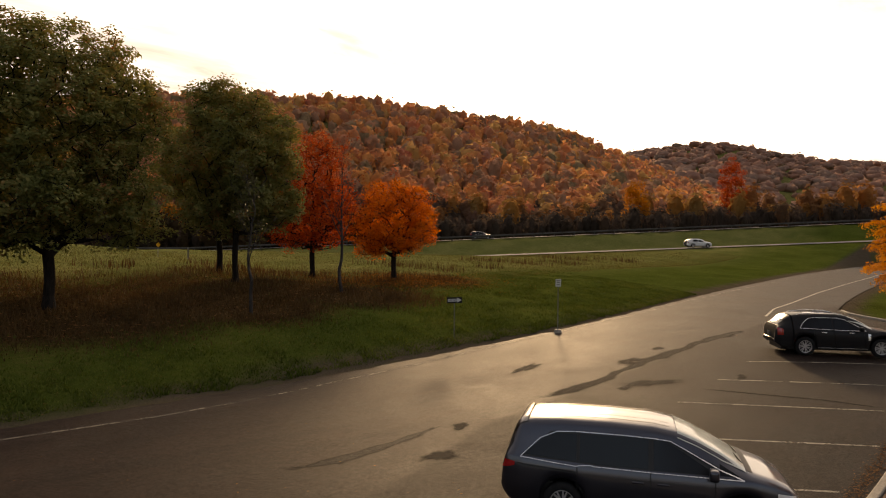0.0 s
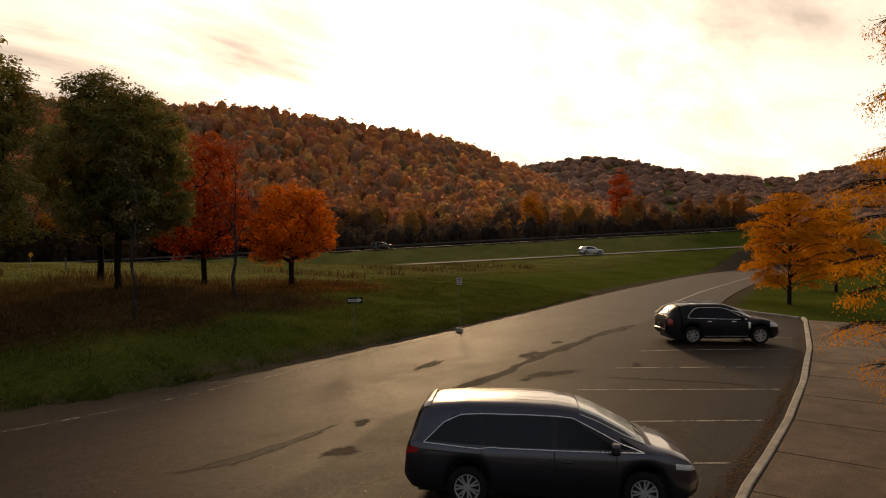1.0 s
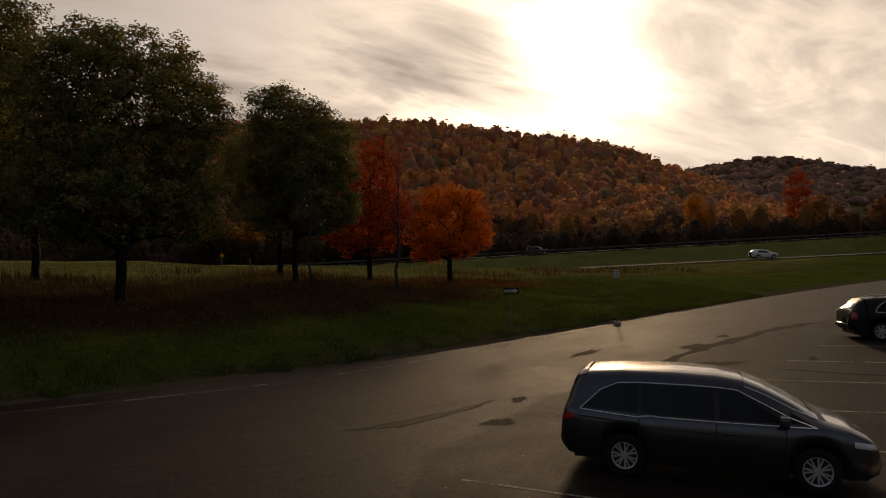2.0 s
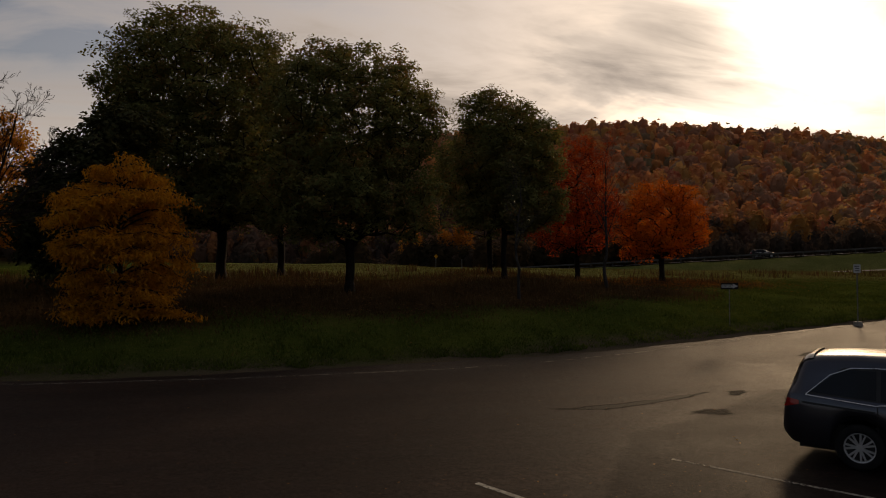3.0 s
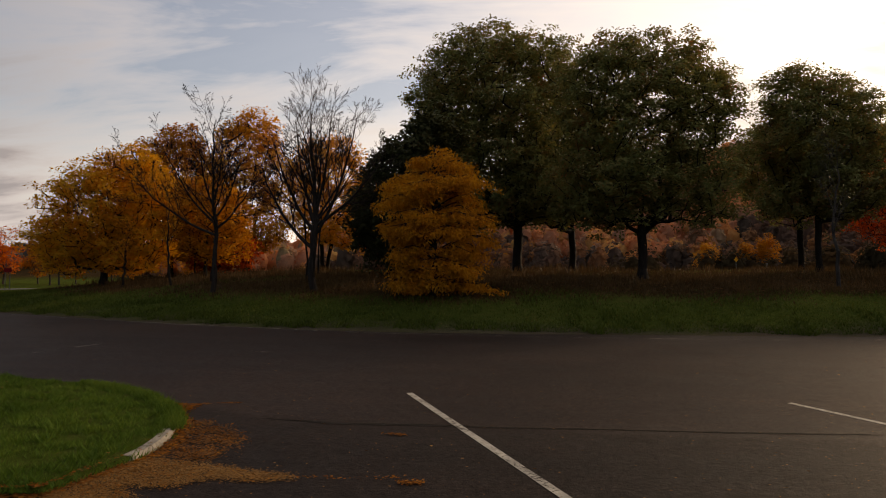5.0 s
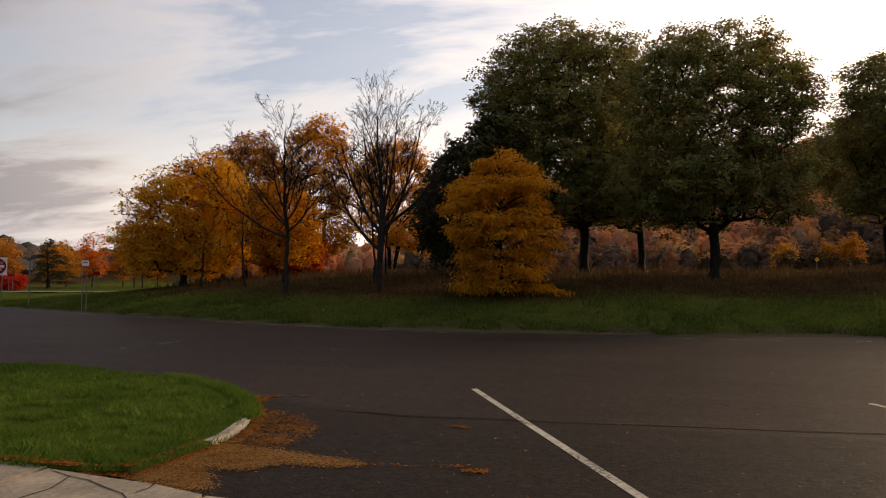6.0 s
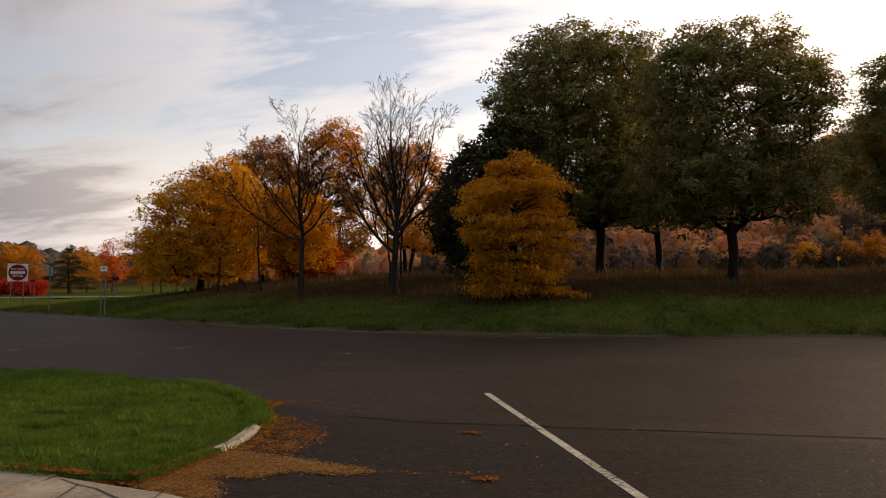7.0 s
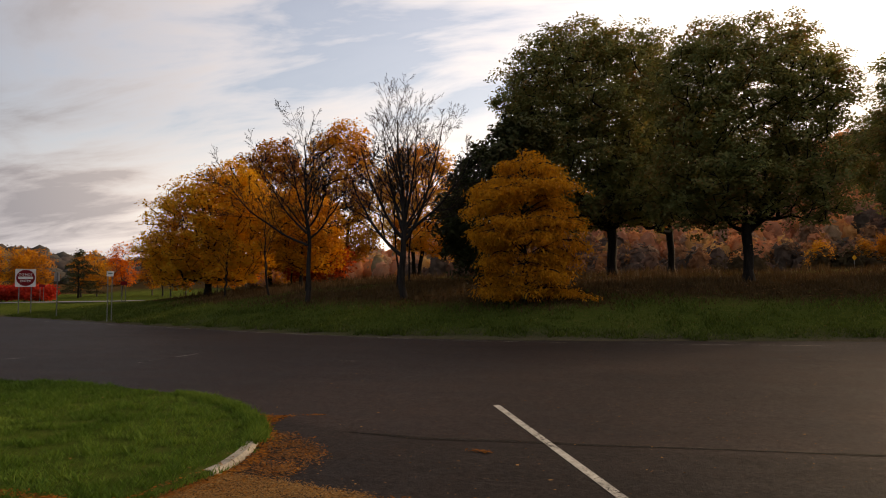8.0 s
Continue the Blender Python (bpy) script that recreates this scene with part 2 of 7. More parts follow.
M_BARK_GREY = bark_material("grey_bark", (0.025, 0.021, 0.019), (0.075, 0.066, 0.060))
M_BARK_DARK = bark_material("dark_bark", (0.013, 0.010, 0.0085), (0.038, 0.030, 0.025))
M_RUST = leaf_material("rust_leaves", [(0.15, (0.26, 0.10, 0.014)), (0.5, (0.48, 0.19, 0.018)), (0.85, (0.52, 0.26, 0.03))], 0.45)
M_STEEL = plain("galvanised_steel", (0.20, 0.20, 0.19), 0.6, 0.3, 0.2, 20)


# ---- mesh helpers ----
def thing(name, label, category, group="", kind="", at=(0, 0, 0), rz=0.0):
    ob = new(name)
    ob.empty_display_size = 0.3
    ob.matrix_world = pose(*at, 0, 0, rz)
    return tagged(ob, label, category, group, kind)


def from_arrays(name, verts, faces, mat, parent=None, label="", smooth=False):
    me = bpy.data.meshes.new(name)
    me.from_pydata([tuple(v) for v in verts] if not isinstance(verts, list) else verts, [], faces)
    if smooth:
        me.polygons.foreach_set("use_smooth", [True] * len(me.polygons))
    me.materials.append(mat)
    me.update()
    ob = new(name, me)
    if parent:
        ob.parent = parent
    return tagged(ob, label) if label else ob


def part(name, bm, mat, parent=None, label="", smooth=False):
    me = bpy.data.meshes.new(name)
    bm.to_mesh(me)
    bm.free()
    if smooth:
        me.polygons.foreach_set("use_smooth", [True] * len(me.polygons))
    me.materials.append(mat)
    ob = new(name, me)
    if parent:
        ob.parent = parent
    return tagged(ob, label) if label else ob


def quads_mesh(name, corners, mat, parent=None, label=""):
    """corners: array (n, 4, 3), a mesh of n loose quads."""
    n = len(corners)
    me = bpy.data.meshes.new(name)
    me.vertices.add(n * 4)
    me.vertices.foreach_set("co", corners.reshape(-1).astype(np.float32))
    me.loops.add(n * 4)
    me.loops.foreach_set("vertex_index", np.arange(n * 4, dtype=np.int32))
    me.polygons.add(n)
    me.polygons.foreach_set("loop_start", np.arange(0, n * 4, 4, dtype=np.int32))
    me.polygons.foreach_set("loop_total", np.full(n, 4, dtype=np.int32))
    me.materials.append(mat)
    me.update(calc_edges=True)
    ob = new(name, me)
    if parent:
        ob.parent = parent
    return tagged(ob, label) if label else ob


def tris_mesh(name, corners, mat, parent=None, label=""):
    n = len(corners)
    me = bpy.data.meshes.new(name)
    me.vertices.add(n * 3)
    me.vertices.foreach_set("co", corners.reshape(-1).astype(np.float32))
    me.loops.add(n * 3)
    me.loops.foreach_set("vertex_index", np.arange(n * 3, dtype=np.int32))
    me.polygons.add(n)
    me.polygons.foreach_set("loop_start", np.arange(0, n * 3, 3, dtype=np.int32))
    me.polygons.foreach_set("loop_total", np.full(n, 3, dtype=np.int32))
    me.materials.append(mat)
    me.update(calc_edges=True)
    ob = new(name, me)
    if parent:
        ob.parent = parent
    return tagged(ob, label) if label else ob


# ---- the lie of the land ----
EDGE_X = np.array([-400, -120, -60, -33, -22.7, -15.1, -9.4, -5.6, -0.4, 3.2, 7.7, 11.8, 17, 22, 24, 29, 38.4, 52.8, 79, 113, 400.0])
EDGE_Y = np.array([150, 58, 38.5, 29.7, 25.5, 22.4, 20.35, 19.6, 19.8, 20.3, 20.9, 21.25, 21.3, 21.2, 21.5, 22.9, 26.0, 30.4, 37.6, 45.0, 100.0])
SOUTH_X = np.array([-400, -120, -60, -30, -14, -3.9, 0.8, 6, 10, 13.4, 15.3, 17.8, 21.7, 27.8, 38.5, 39.8, 40.6, 42, 44.5, 49.7, 58.2, 93, 140, 400.0])
SOUTH_Y = np.array([125, 36, 19, 11, 6.0, 4.75, 4.4, 4.75, 5.35, 6.03, 6.3, 6.7, 7.5, 9.07, 12.3, 12.8, 15.3, 17.5, 19.0, 20.7, 23.2, 32.4, 42, 92.0])


def ease(t):
    t = np.clip(t, 0, 1)
    return t * t * (3 - 2 * t)


def smooth_curve(xs, ys):
    """A gentle curve through a few stations, as a function of x."""
    xx = np.arange(xs[0], xs[-1] + 0.01, 0.5)
    yy = np.interp(xx, xs, ys)
    return xx, np.convolve(np.pad(yy, 5, mode="edge"), np.ones(11) / 11, mode="valid")


EXX, EYY = smooth_curve(EDGE_X, EDGE_Y)


def far_edge(x):
    return np.interp(x, EXX, EYY)


def near_edge(x):
    return np.interp(x, SOUTH_X, SOUTH_Y)


def lot(x, y):
    """Height of the paved ground, a slightly tilted plane that levels out far off."""
    xx = 90 * np.tanh(np.asarray(x) / 90.0)
    yy = np.where(np.asarray(y) > 0, 110 * np.tanh(np.asarray(y) / 110.0), 30 * np.tanh(np.asarray(y) / 30.0))
    return -0.0076 * xx + 0.0307 * yy + 0.95 * ease((np.asarray(x) - 8) / 19.0)


HWY = np.array([70.0, 96.0])
HWY_DIR = np.array([0.845, -0.535])
HWY_OUT = np.array([0.535, 0.845])


def highway_frame(x, y):
    dx, dy = np.asarray(x) - HWY[0], np.asarray(y) - HWY[1]
    return dx * HWY_DIR[0] + dy * HWY_DIR[1], dx * HWY_OUT[0] + dy * HWY_OUT[1]


def z_lower(p):
    return 1.95 + 0.0452 * np.clip(p, 0, 110)


def z_upper(p):
    return 2.4 + 0.0515 * np.clip(p + 44, 0, 160)


# ridges seen from the lot: bearing, distance of foot, distance of crest, height of crest
RIDGE_1 = np.array([(-40, 170, 330, 6), (-20, 168, 330, 16), (-8, 166, 335, 38), (0, 165, 340, 50), (10, 165, 345, 61), (22, 165, 355, 70), (31, 165, 370, 71.5),
                    (38, 168, 395, 68), (43, 172, 415, 65), (47, 178, 440, 61), (51.5, 186, 470, 50), (54.7, 200, 500, 41), (59, 235, 540, 28), (64, 280, 600, 8), (72, 320, 650, 0)])
RIDGE_2 = np.array([(40, 600, 1250, 60), (50, 600, 1250, 95), (54.7, 600, 1250, 122), (57, 600, 1250, 134), (60, 600, 1280, 142), (64, 600, 1300, 132), (68, 600, 1350, 124), (73, 600, 1400, 122),
                    (80, 600, 1350, 145), (90, 600, 1300, 165), (105, 600, 1300, 150), (130, 700, 1500, 60), (180, 700, 1500, 40)])
RIDGE_3 = np.array([(-110, 500, 1100, 50), (-70, 450, 950, 70), (-55, 420, 900, 58), (-48, 420, 880, 48), (-42, 420, 860, 35), (-36, 420, 850, 20), (-28, 420, 840, 8), (-18, 420, 840, 0)])


def ridge(table, az, r):
    foot, crest, high = (np.interp(az, table[:, 0], table[:, k]) for k in (1, 2, 3))
    inside = (az > table[0, 0]) & (az < table[-1, 0])
    t = (r - foot) / (crest - foot)
    return np.where(inside, high * np.clip(t, 0, 1) ** 1.15 * (1 - 0.3 * ease((t - 1) / 1.5)), 0)


def land(x, y, under=True):
    """Height of the soil."""
    x, y = np.asarray(x, float), np.asarray(y, float)
    d = y - far_edge(x)
    base = lot(x, y)
    amount = (0.35 + 1.55 * ease((x + 38) / 24)) * (1 - 0.62 * ease((x - 12) / 12))
    bank = amount * (1 - np.exp(-np.maximum(d - 0.3, 0) / 7.0)) * (1 - 0.75 * ease((x - 45) / 45) * (1 - ease((d - 8) / 25)))
    verge = 0.10 * ease(d / 0.7)
    z = base - 0.08 + bank + verge
    # the lawns south of the pavement
    s = near_edge(x) - y - 3.0 * ease((x + 10) / 1.0) * (1 - ease((x - 1.3) / 0.6))
    z = z + np.where(s > 0, 0.14 * ease(s / 0.6), 0)
    # highway embankments
    p, q = highway_frame(x, y)
    field = ease((q + 34) / 30)
    zl, zu = z_lower(p), z_upper(p)
    slope = np.where(q < 5, zl, zl + (zu - zl) * ease((q - 4.5) / 8.5))
    slope = np.where(q > 22, zu - 0.02 * 0, slope)
    # the left end of the field stays low
    keep = ease((x + 34) / 22)
    z = np.where((d > 0), z * (1 - field * keep) + (slope - 0.06) * field * keep, z)
    az, r = np.degrees(np.arctan2(x, y)), np.hypot(x, y)
    hill = ridge(RIDGE_1, az, r)
    z = z + hill + np.maximum(ridge(RIDGE_2, az, r), ridge(RIDGE_3, az, r)) + ease((r - 700) / 3000) * 10
    return z


def axis(dense0, dense1, step, reach0, reach1, grow=1.07):
    mid = list(np.arange(dense0, dense1 + 1e-6, step))
    lo, hi, s = [], [], step
    v = dense0
    while v > reach0:
        s = min(s * grow, 120)
        v -= s
        lo.append(v)
    v, s = dense1, step
    while v < reach1:
        s = min(s * grow, 120)
        v += s
        hi.append(v)
    return np.array(lo[::-1] + mid + hi)




def grid_mesh(name, xs, ys, zfun, mat):
    X, Y = np.meshgrid(xs, ys)
    Z = zfun(X, Y)
    verts = np.stack([X, Y, Z], -1).reshape(-1, 3)
    nx, ny = len(xs), len(ys)
    i, j = np.meshgrid(np.arange(nx - 1), np.arange(ny - 1))
    a = (j * nx + i).ravel()
    faces = np.stack([a, a + 1, a + nx + 1, a + nx], 1)
    me = bpy.data.meshes.new(name)
    me.vertices.add(len(verts))
    me.vertices.foreach_set("co", verts.ravel().astype(np.float32))
    me.loops.add(len(faces) * 4)
    me.loops.foreach_set("vertex_index", faces.ravel().astype(np.int32))
    me.polygons.add(len(faces))
    me.polygons.foreach_set("loop_start", np.arange(0, len(faces) * 4, 4, dtype=np.int32))
    me.polygons.foreach_set("loop_total", np.full(len(faces), 4, dtype=np.int32))
    me.polygons.foreach_set("use_smooth", [True] * len(faces))
    me.materials.append(mat)
    me.update(calc_edges=True)
    return new(name, me), verts


# ---- trees ----
def prisms(a, b, ra, rb, sides):
    """Tapered prisms from a to b: vertices and faces."""
    n = len(a)
    d = b - a
    d /= np.maximum(np.linalg.norm(d, axis=1, keepdims=True), 1e-6)
    ref = np.where(np.abs(d[:, 2:3]) > 0.9, np.array([[1.0, 0, 0]]), np.array([[0, 0, 1.0]]))
    u = np.cross(d, ref)
    u /= np.linalg.norm(u, axis=1, keepdims=True)
    v = np.cross(d, u)
    ang = np.arange(sides) * 2 * math.pi / sides
    ring = np.cos(ang)[None, :, None] * u[:, None] + np.sin(ang)[None, :, None] * v[:, None]
    va = a[:, None] + ring * ra[:, None, None]
    vb = b[:, None] + ring * rb[:, None, None]
    verts = np.concatenate([va, vb], 1).reshape(-1, 3)
    k = np.arange(sides)
    f = np.stack([k, (k + 1) % sides, (k + 1) % sides + sides, k + sides], 1)
    faces = (f[None] + (np.arange(n) * 2 * sides)[:, None, None]).reshape(-1, 4)
    return verts, faces


def poly_mesh(name, verts, faces, mat, parent=None, label="", smooth=True):
    me = bpy.data.meshes.new(name)
    me.vertices.add(len(verts))
    me.vertices.foreach_set("co", np.asarray(verts, np.float32).ravel())
    k = faces.shape[1]
    me.loops.add(faces.size)
    me.loops.foreach_set("vertex_index", faces.ravel().astype(np.int32))
    me.polygons.add(len(faces))
    me.polygons.foreach_set("loop_start", np.arange(0, faces.size, k, dtype=np.int32))
    me.polygons.foreach_set("loop_total", np.full(len(faces), k, dtype=np.int32))
    me.polygons.foreach_set("use_smooth", [smooth] * len(faces))
    me.materials.append(mat)
    me.update(calc_edges=True)
    ob = new(name, me)
    if parent:
        ob.parent = parent
    return tagged(ob, label) if label else ob


def leaf_quads(rng, centres, size, droop=0.0, flat=0.4, aspect=0.55, lie=None):
    """Leaf-shaped quads (base, side, tip, side) about given points; lie: the way each blade roughly faces."""
    n = len(centres)
    axis_ = rng.normal(size=(n, 3))
    axis_[:, 2] = axis_[:, 2] * (1 - flat) - droop
    axis_ /= np.linalg.norm(axis_, axis=1, keepdims=True)
    nor = rng.normal(size=(n, 3))
    nor[:, 2] += 0.6
    if lie is not None:
        nor = nor * 0.42 + lie
        nor /= np.linalg.norm(nor, axis=1, keepdims=True)
        axis_ = axis_ - nor * (axis_ * nor).sum(1, keepdims=True) * 0.8
        axis_ /= np.maximum(np.linalg.norm(axis_, axis=1, keepdims=True), 1e-6)
    side = np.cross(axis_, nor)
    side /= np.maximum(np.linalg.norm(side, axis=1, keepdims=True), 1e-6)
    L = size * rng.uniform(0.65, 1.25, (n, 1))
    half = L * aspect * 0.5
    mid = centres + axis_ * L * 0.45
    fold = np.cross(side, axis_) * half * 0.35
    return np.stack([centres, mid + side * half + fold, centres + axis_ * L, mid - side * half + fold], 1)


def grow(rng, tips, trunk, bend=0.18, up=0.5, step=0.7, steep=0.25):
    """Join every tip to the nearest fitting limb. Returns nodes, parents."""
    nodes = [np.array(p, float) for p in trunk]
    parent = [-1] + list(range(len(trunk) - 1))
    first = max(1, int(len(trunk) * 0.35))
    foot = nodes[first]
    order = np.argsort(np.linalg.norm((tips - foot) * np.array([1, 1, 0.75]), axis=1))
    P = np.zeros((len(trunk) + len(tips) * 14, 3))
    P[:len(nodes)] = nodes
    count = len(nodes)
    for i in order:
        t = tips[i]
        diff = t - P[:count]
        dist = np.linalg.norm(diff, axis=1)
        cost = dist + up * np.maximum(0, -diff[:, 2] + steep * np.hypot(diff[:, 0], diff[:, 1]))
        cost[:first] += 50
        k = int(np.argmin(cost))
        n = max(1, min(12, int(dist[k] / step)))
        start, prev = P[k].copy(), k
        sag = rng.normal(size=3) * bend * dist[k] * 0.5
        sag[2] = abs(sag[2]) * -0.6
        for s in range(1, n + 1):
            f = s / n
            q = start + (t - start) * f + sag * math.sin(math.pi * f) + rng.normal(size=3) * 0.14 * bend * (f < 1)
            P[count] = q
            parent.append(prev)
            prev = count
            count += 1
    return P[:count], np.array(parent)


def thickness(parent, tip_r, power=2.3, cap=None):
    n = len(parent)
    acc = np.zeros(n)
    for i in range(n - 1, 0, -1):
        if acc[i] == 0:
            acc[i] = tip_r ** power
        acc[parent[i]] += acc[i]
    r = acc ** (1 / power)
    return r


def sample_crown(rng, lobes, n, shell):
    lobes = np.array(lobes, float)
    vol = lobes[:, 3] * lobes[:, 4] * lobes[:, 5]
    pick = rng.choice(len(lobes), n, p=vol / vol.sum())
    d = rng.normal(size=(n, 3))
    d /= np.linalg.norm(d, axis=1, keepdims=True)
    r = rng.uniform(0, 1, (n, 1)) ** shell
    return lobes[pick, :3] + d * r * lobes[pick, 3:6]


def sprays(rng, lobes, count, size, inner=0.16, flatten=0.62, rough=0.11, foot=1.5):
    """Points of leafy twigs, gathered in sprays that reach outward from the limbs and wrap the crown's masses."""
    L = np.array(lobes, float)
    area = (L[:, 3] * L[:, 4] + L[:, 3] * L[:, 5] + L[:, 4] * L[:, 5])
    want = int(area.sum() * 4.2 / (size * size * 0.66))
    n = want * 7
    i = rng.choice(len(L), n, p=area / area.sum())
    d = rng.normal(size=(n, 3))
    d /= np.linalg.norm(d, axis=1, keepdims=True)
    q = L[i, :3] + d * L[i, 3:6] * rng.uniform(0.86 - rough, 0.90 + rough, (n, 1)) - d * size * 0.42
    deep = (((q[:, None] - L[None, :, :3]) / L[None, :, 3:6]) ** 2).sum(2)
    deep[np.arange(n), i] = 9
    q = q[(deep > 0.42).all(1) & (q[:, 2] > 0.45)]
    C = np.zeros((want, 3))
    m = 0
    for p in q:
        if m == want:
            break
        if m and (np.abs(C[:m] - p).max(1) < size * 0.8).any() and (np.linalg.norm(C[:m] - p, axis=1) < size * 0.55).any():
            continue
        C[m] = p
        m += 1
    C = C[:m]
    out_ = C - np.array([L[:, 0].mean(), L[:, 1].mean(), foot])
    out_ /= np.linalg.norm(out_, axis=1, keepdims=True)
    out_ += rng.normal(size=(m, 3)) * 0.3 + np.array([0, 0, 0.15])
    out_ /= np.linalg.norm(out_, axis=1, keepdims=True)
    R = size * rng.uniform(0.55, 1.25, m)
    n = int(count * (1 - inner))
    pick = rng.choice(m, n, p=R ** 2 / (R ** 2).sum())
    ball = rng.normal(size=(n, 3)) + out_[pick] * 0.55 + np.array([0, 0, 0.45])
    ball *= rng.uniform(0, 1, (n, 1)) ** 0.30 / np.linalg.norm(ball, axis=1, keepdims=True)
    reach = (ball * out_[pick]).sum(1, keepdims=True)
    P = C[pick] + (ball * np.array([1, 1, flatten + 0.15]) * 0.60 + out_[pick] * reach * 0.25) * R[pick, None]
    face = ball + out_[pick] * 0.4
    q = sample_crown(rng, [(x, y, z, a * 0.8, b * 0.8, c * 0.8) for x, y, z, a, b, c in lobes], count - n, 0.5)
    return np.concatenate([P, q]), C, np.concatenate([face, rng.normal(size=q.shape) * 0.5])


def make_tree(name, label, at, lobes, trunk_h, trunk_r, tips=260, leaves=60, leaf=0.22, cluster=0.55, mat=None, bark=None,
              droop=0.0, seed=1, lean=(0, 0), tip_r=0.012, shell=0.45, bend=0.18, step=0.7, flat=0.4, squash=0.6, category="tree",
              group="", stems=1, up=0.5, aspect=0.55, spread=0.0, weep=0.0, steep=0.25, lump=0, inner=0.16, flatten=0.62, twigs=0.4, rough=0.11):
    rng = np.random.default_rng(seed)
    x, y = at
    root = thing(name, label, category, group, at=(x, y, float(land(x, y)) - 0.03))
    if lump:
        T, knots, face = sprays(rng, lobes, tips, lump, inner, flatten, rough)
        face = face[T[:, 2] > 0.25]
    else:
        T, knots, face = sample_crown(rng, lobes, tips, shell), np.zeros((0, 3)), None
    T = T[T[:, 2] > 0.25]
    ends = np.concatenate([knots, T[rng.uniform(size=len(T)) < twigs]]) if lump else T
    all_v, all_f, off = [], [], 0
    for s in range(stems):
        top = np.array([lean[0], lean[1], trunk_h])
        foot = np.zeros(3)
        if stems > 1:
            a = 2 * math.pi * s / stems + 0.6
            foot = np.array([math.cos(a), math.sin(a), 0]) * trunk_r * 1.1
            top = top + np.array([math.cos(a), math.sin(a), 0]) * spread
        m = max(5, int(trunk_h / 0.5))
        line = [foot + (top - foot) * (k / m) + np.array([math.sin(k * 1.3 + seed + s), math.cos(k * 0.9 + seed + s), 0]) * 0.04 * (k > 0) for k in range(m + 1)]
        mine = ends if stems == 1 else ends[np.argmin(
            [np.hypot(ends[:, 0] - math.cos(2 * math.pi * j / stems + 0.6) * spread, ends[:, 1] - math.sin(2 * math.pi * j / stems + 0.6) * spread) for j in range(stems)], axis=0) == s]
        P, par = grow(rng, mine, line, bend, up, step, steep)
        r = thickness(par, tip_r)
        # thick end follows the measured trunk, twigs stay thin
        r = np.where(r > 0.03, 0.03 + (r - 0.03) * max(0.05, (trunk_r - 0.03) / max(r[1] - 0.03, 1e-3)), r)
        ia = par[1:]
        ib = np.arange(1, len(par))
        ra, rb = r[ia].copy(), r[ib]
        ra = np.where(ia > len(line) - 1, np.minimum(ra, rb * 1.6), ra)
        ra[0] = trunk_r * 1.45
        ra = np.where((ib >= len(line)), np.minimum(ra, rb * 1.5 + 0.004), ra)
        thick = rb > 0.045
        for sel, sides in ((thick, 8), (~thick, 4 if tips > 900 else 5)):
            if sel.any():
                v, f = prisms(P[ia][sel], P[ib][sel], ra[sel], rb[sel], sides)
                all_v.append(v)
                all_f.append(f + off)
                off += len(v)
    poly_mesh("trunk", np.concatenate(all_v), np.concatenate(all_f), bark, root)
    if leaves:
        n = len(T) * leaves
        g = rng.normal(size=(len(T), leaves, 3))
        g *= np.minimum(1, 1.5 / np.linalg.norm(g, axis=2, keepdims=True)) * cluster * np.array([1, 1, squash])
        g[..., 2] -= weep * np.abs(rng.normal(size=(len(T), leaves))) * cluster
        C = (T[:, None] + g).reshape(-1, 3)
        up_ok = C[:, 2] > 0.15
        C = C[up_ok]
        lie = None if face is None else np.repeat(face, leaves, axis=0)[up_ok]
        quads_mesh("crown", leaf_quads(rng, C, leaf, droop, flat, aspect, lie), mat, root)
    return root


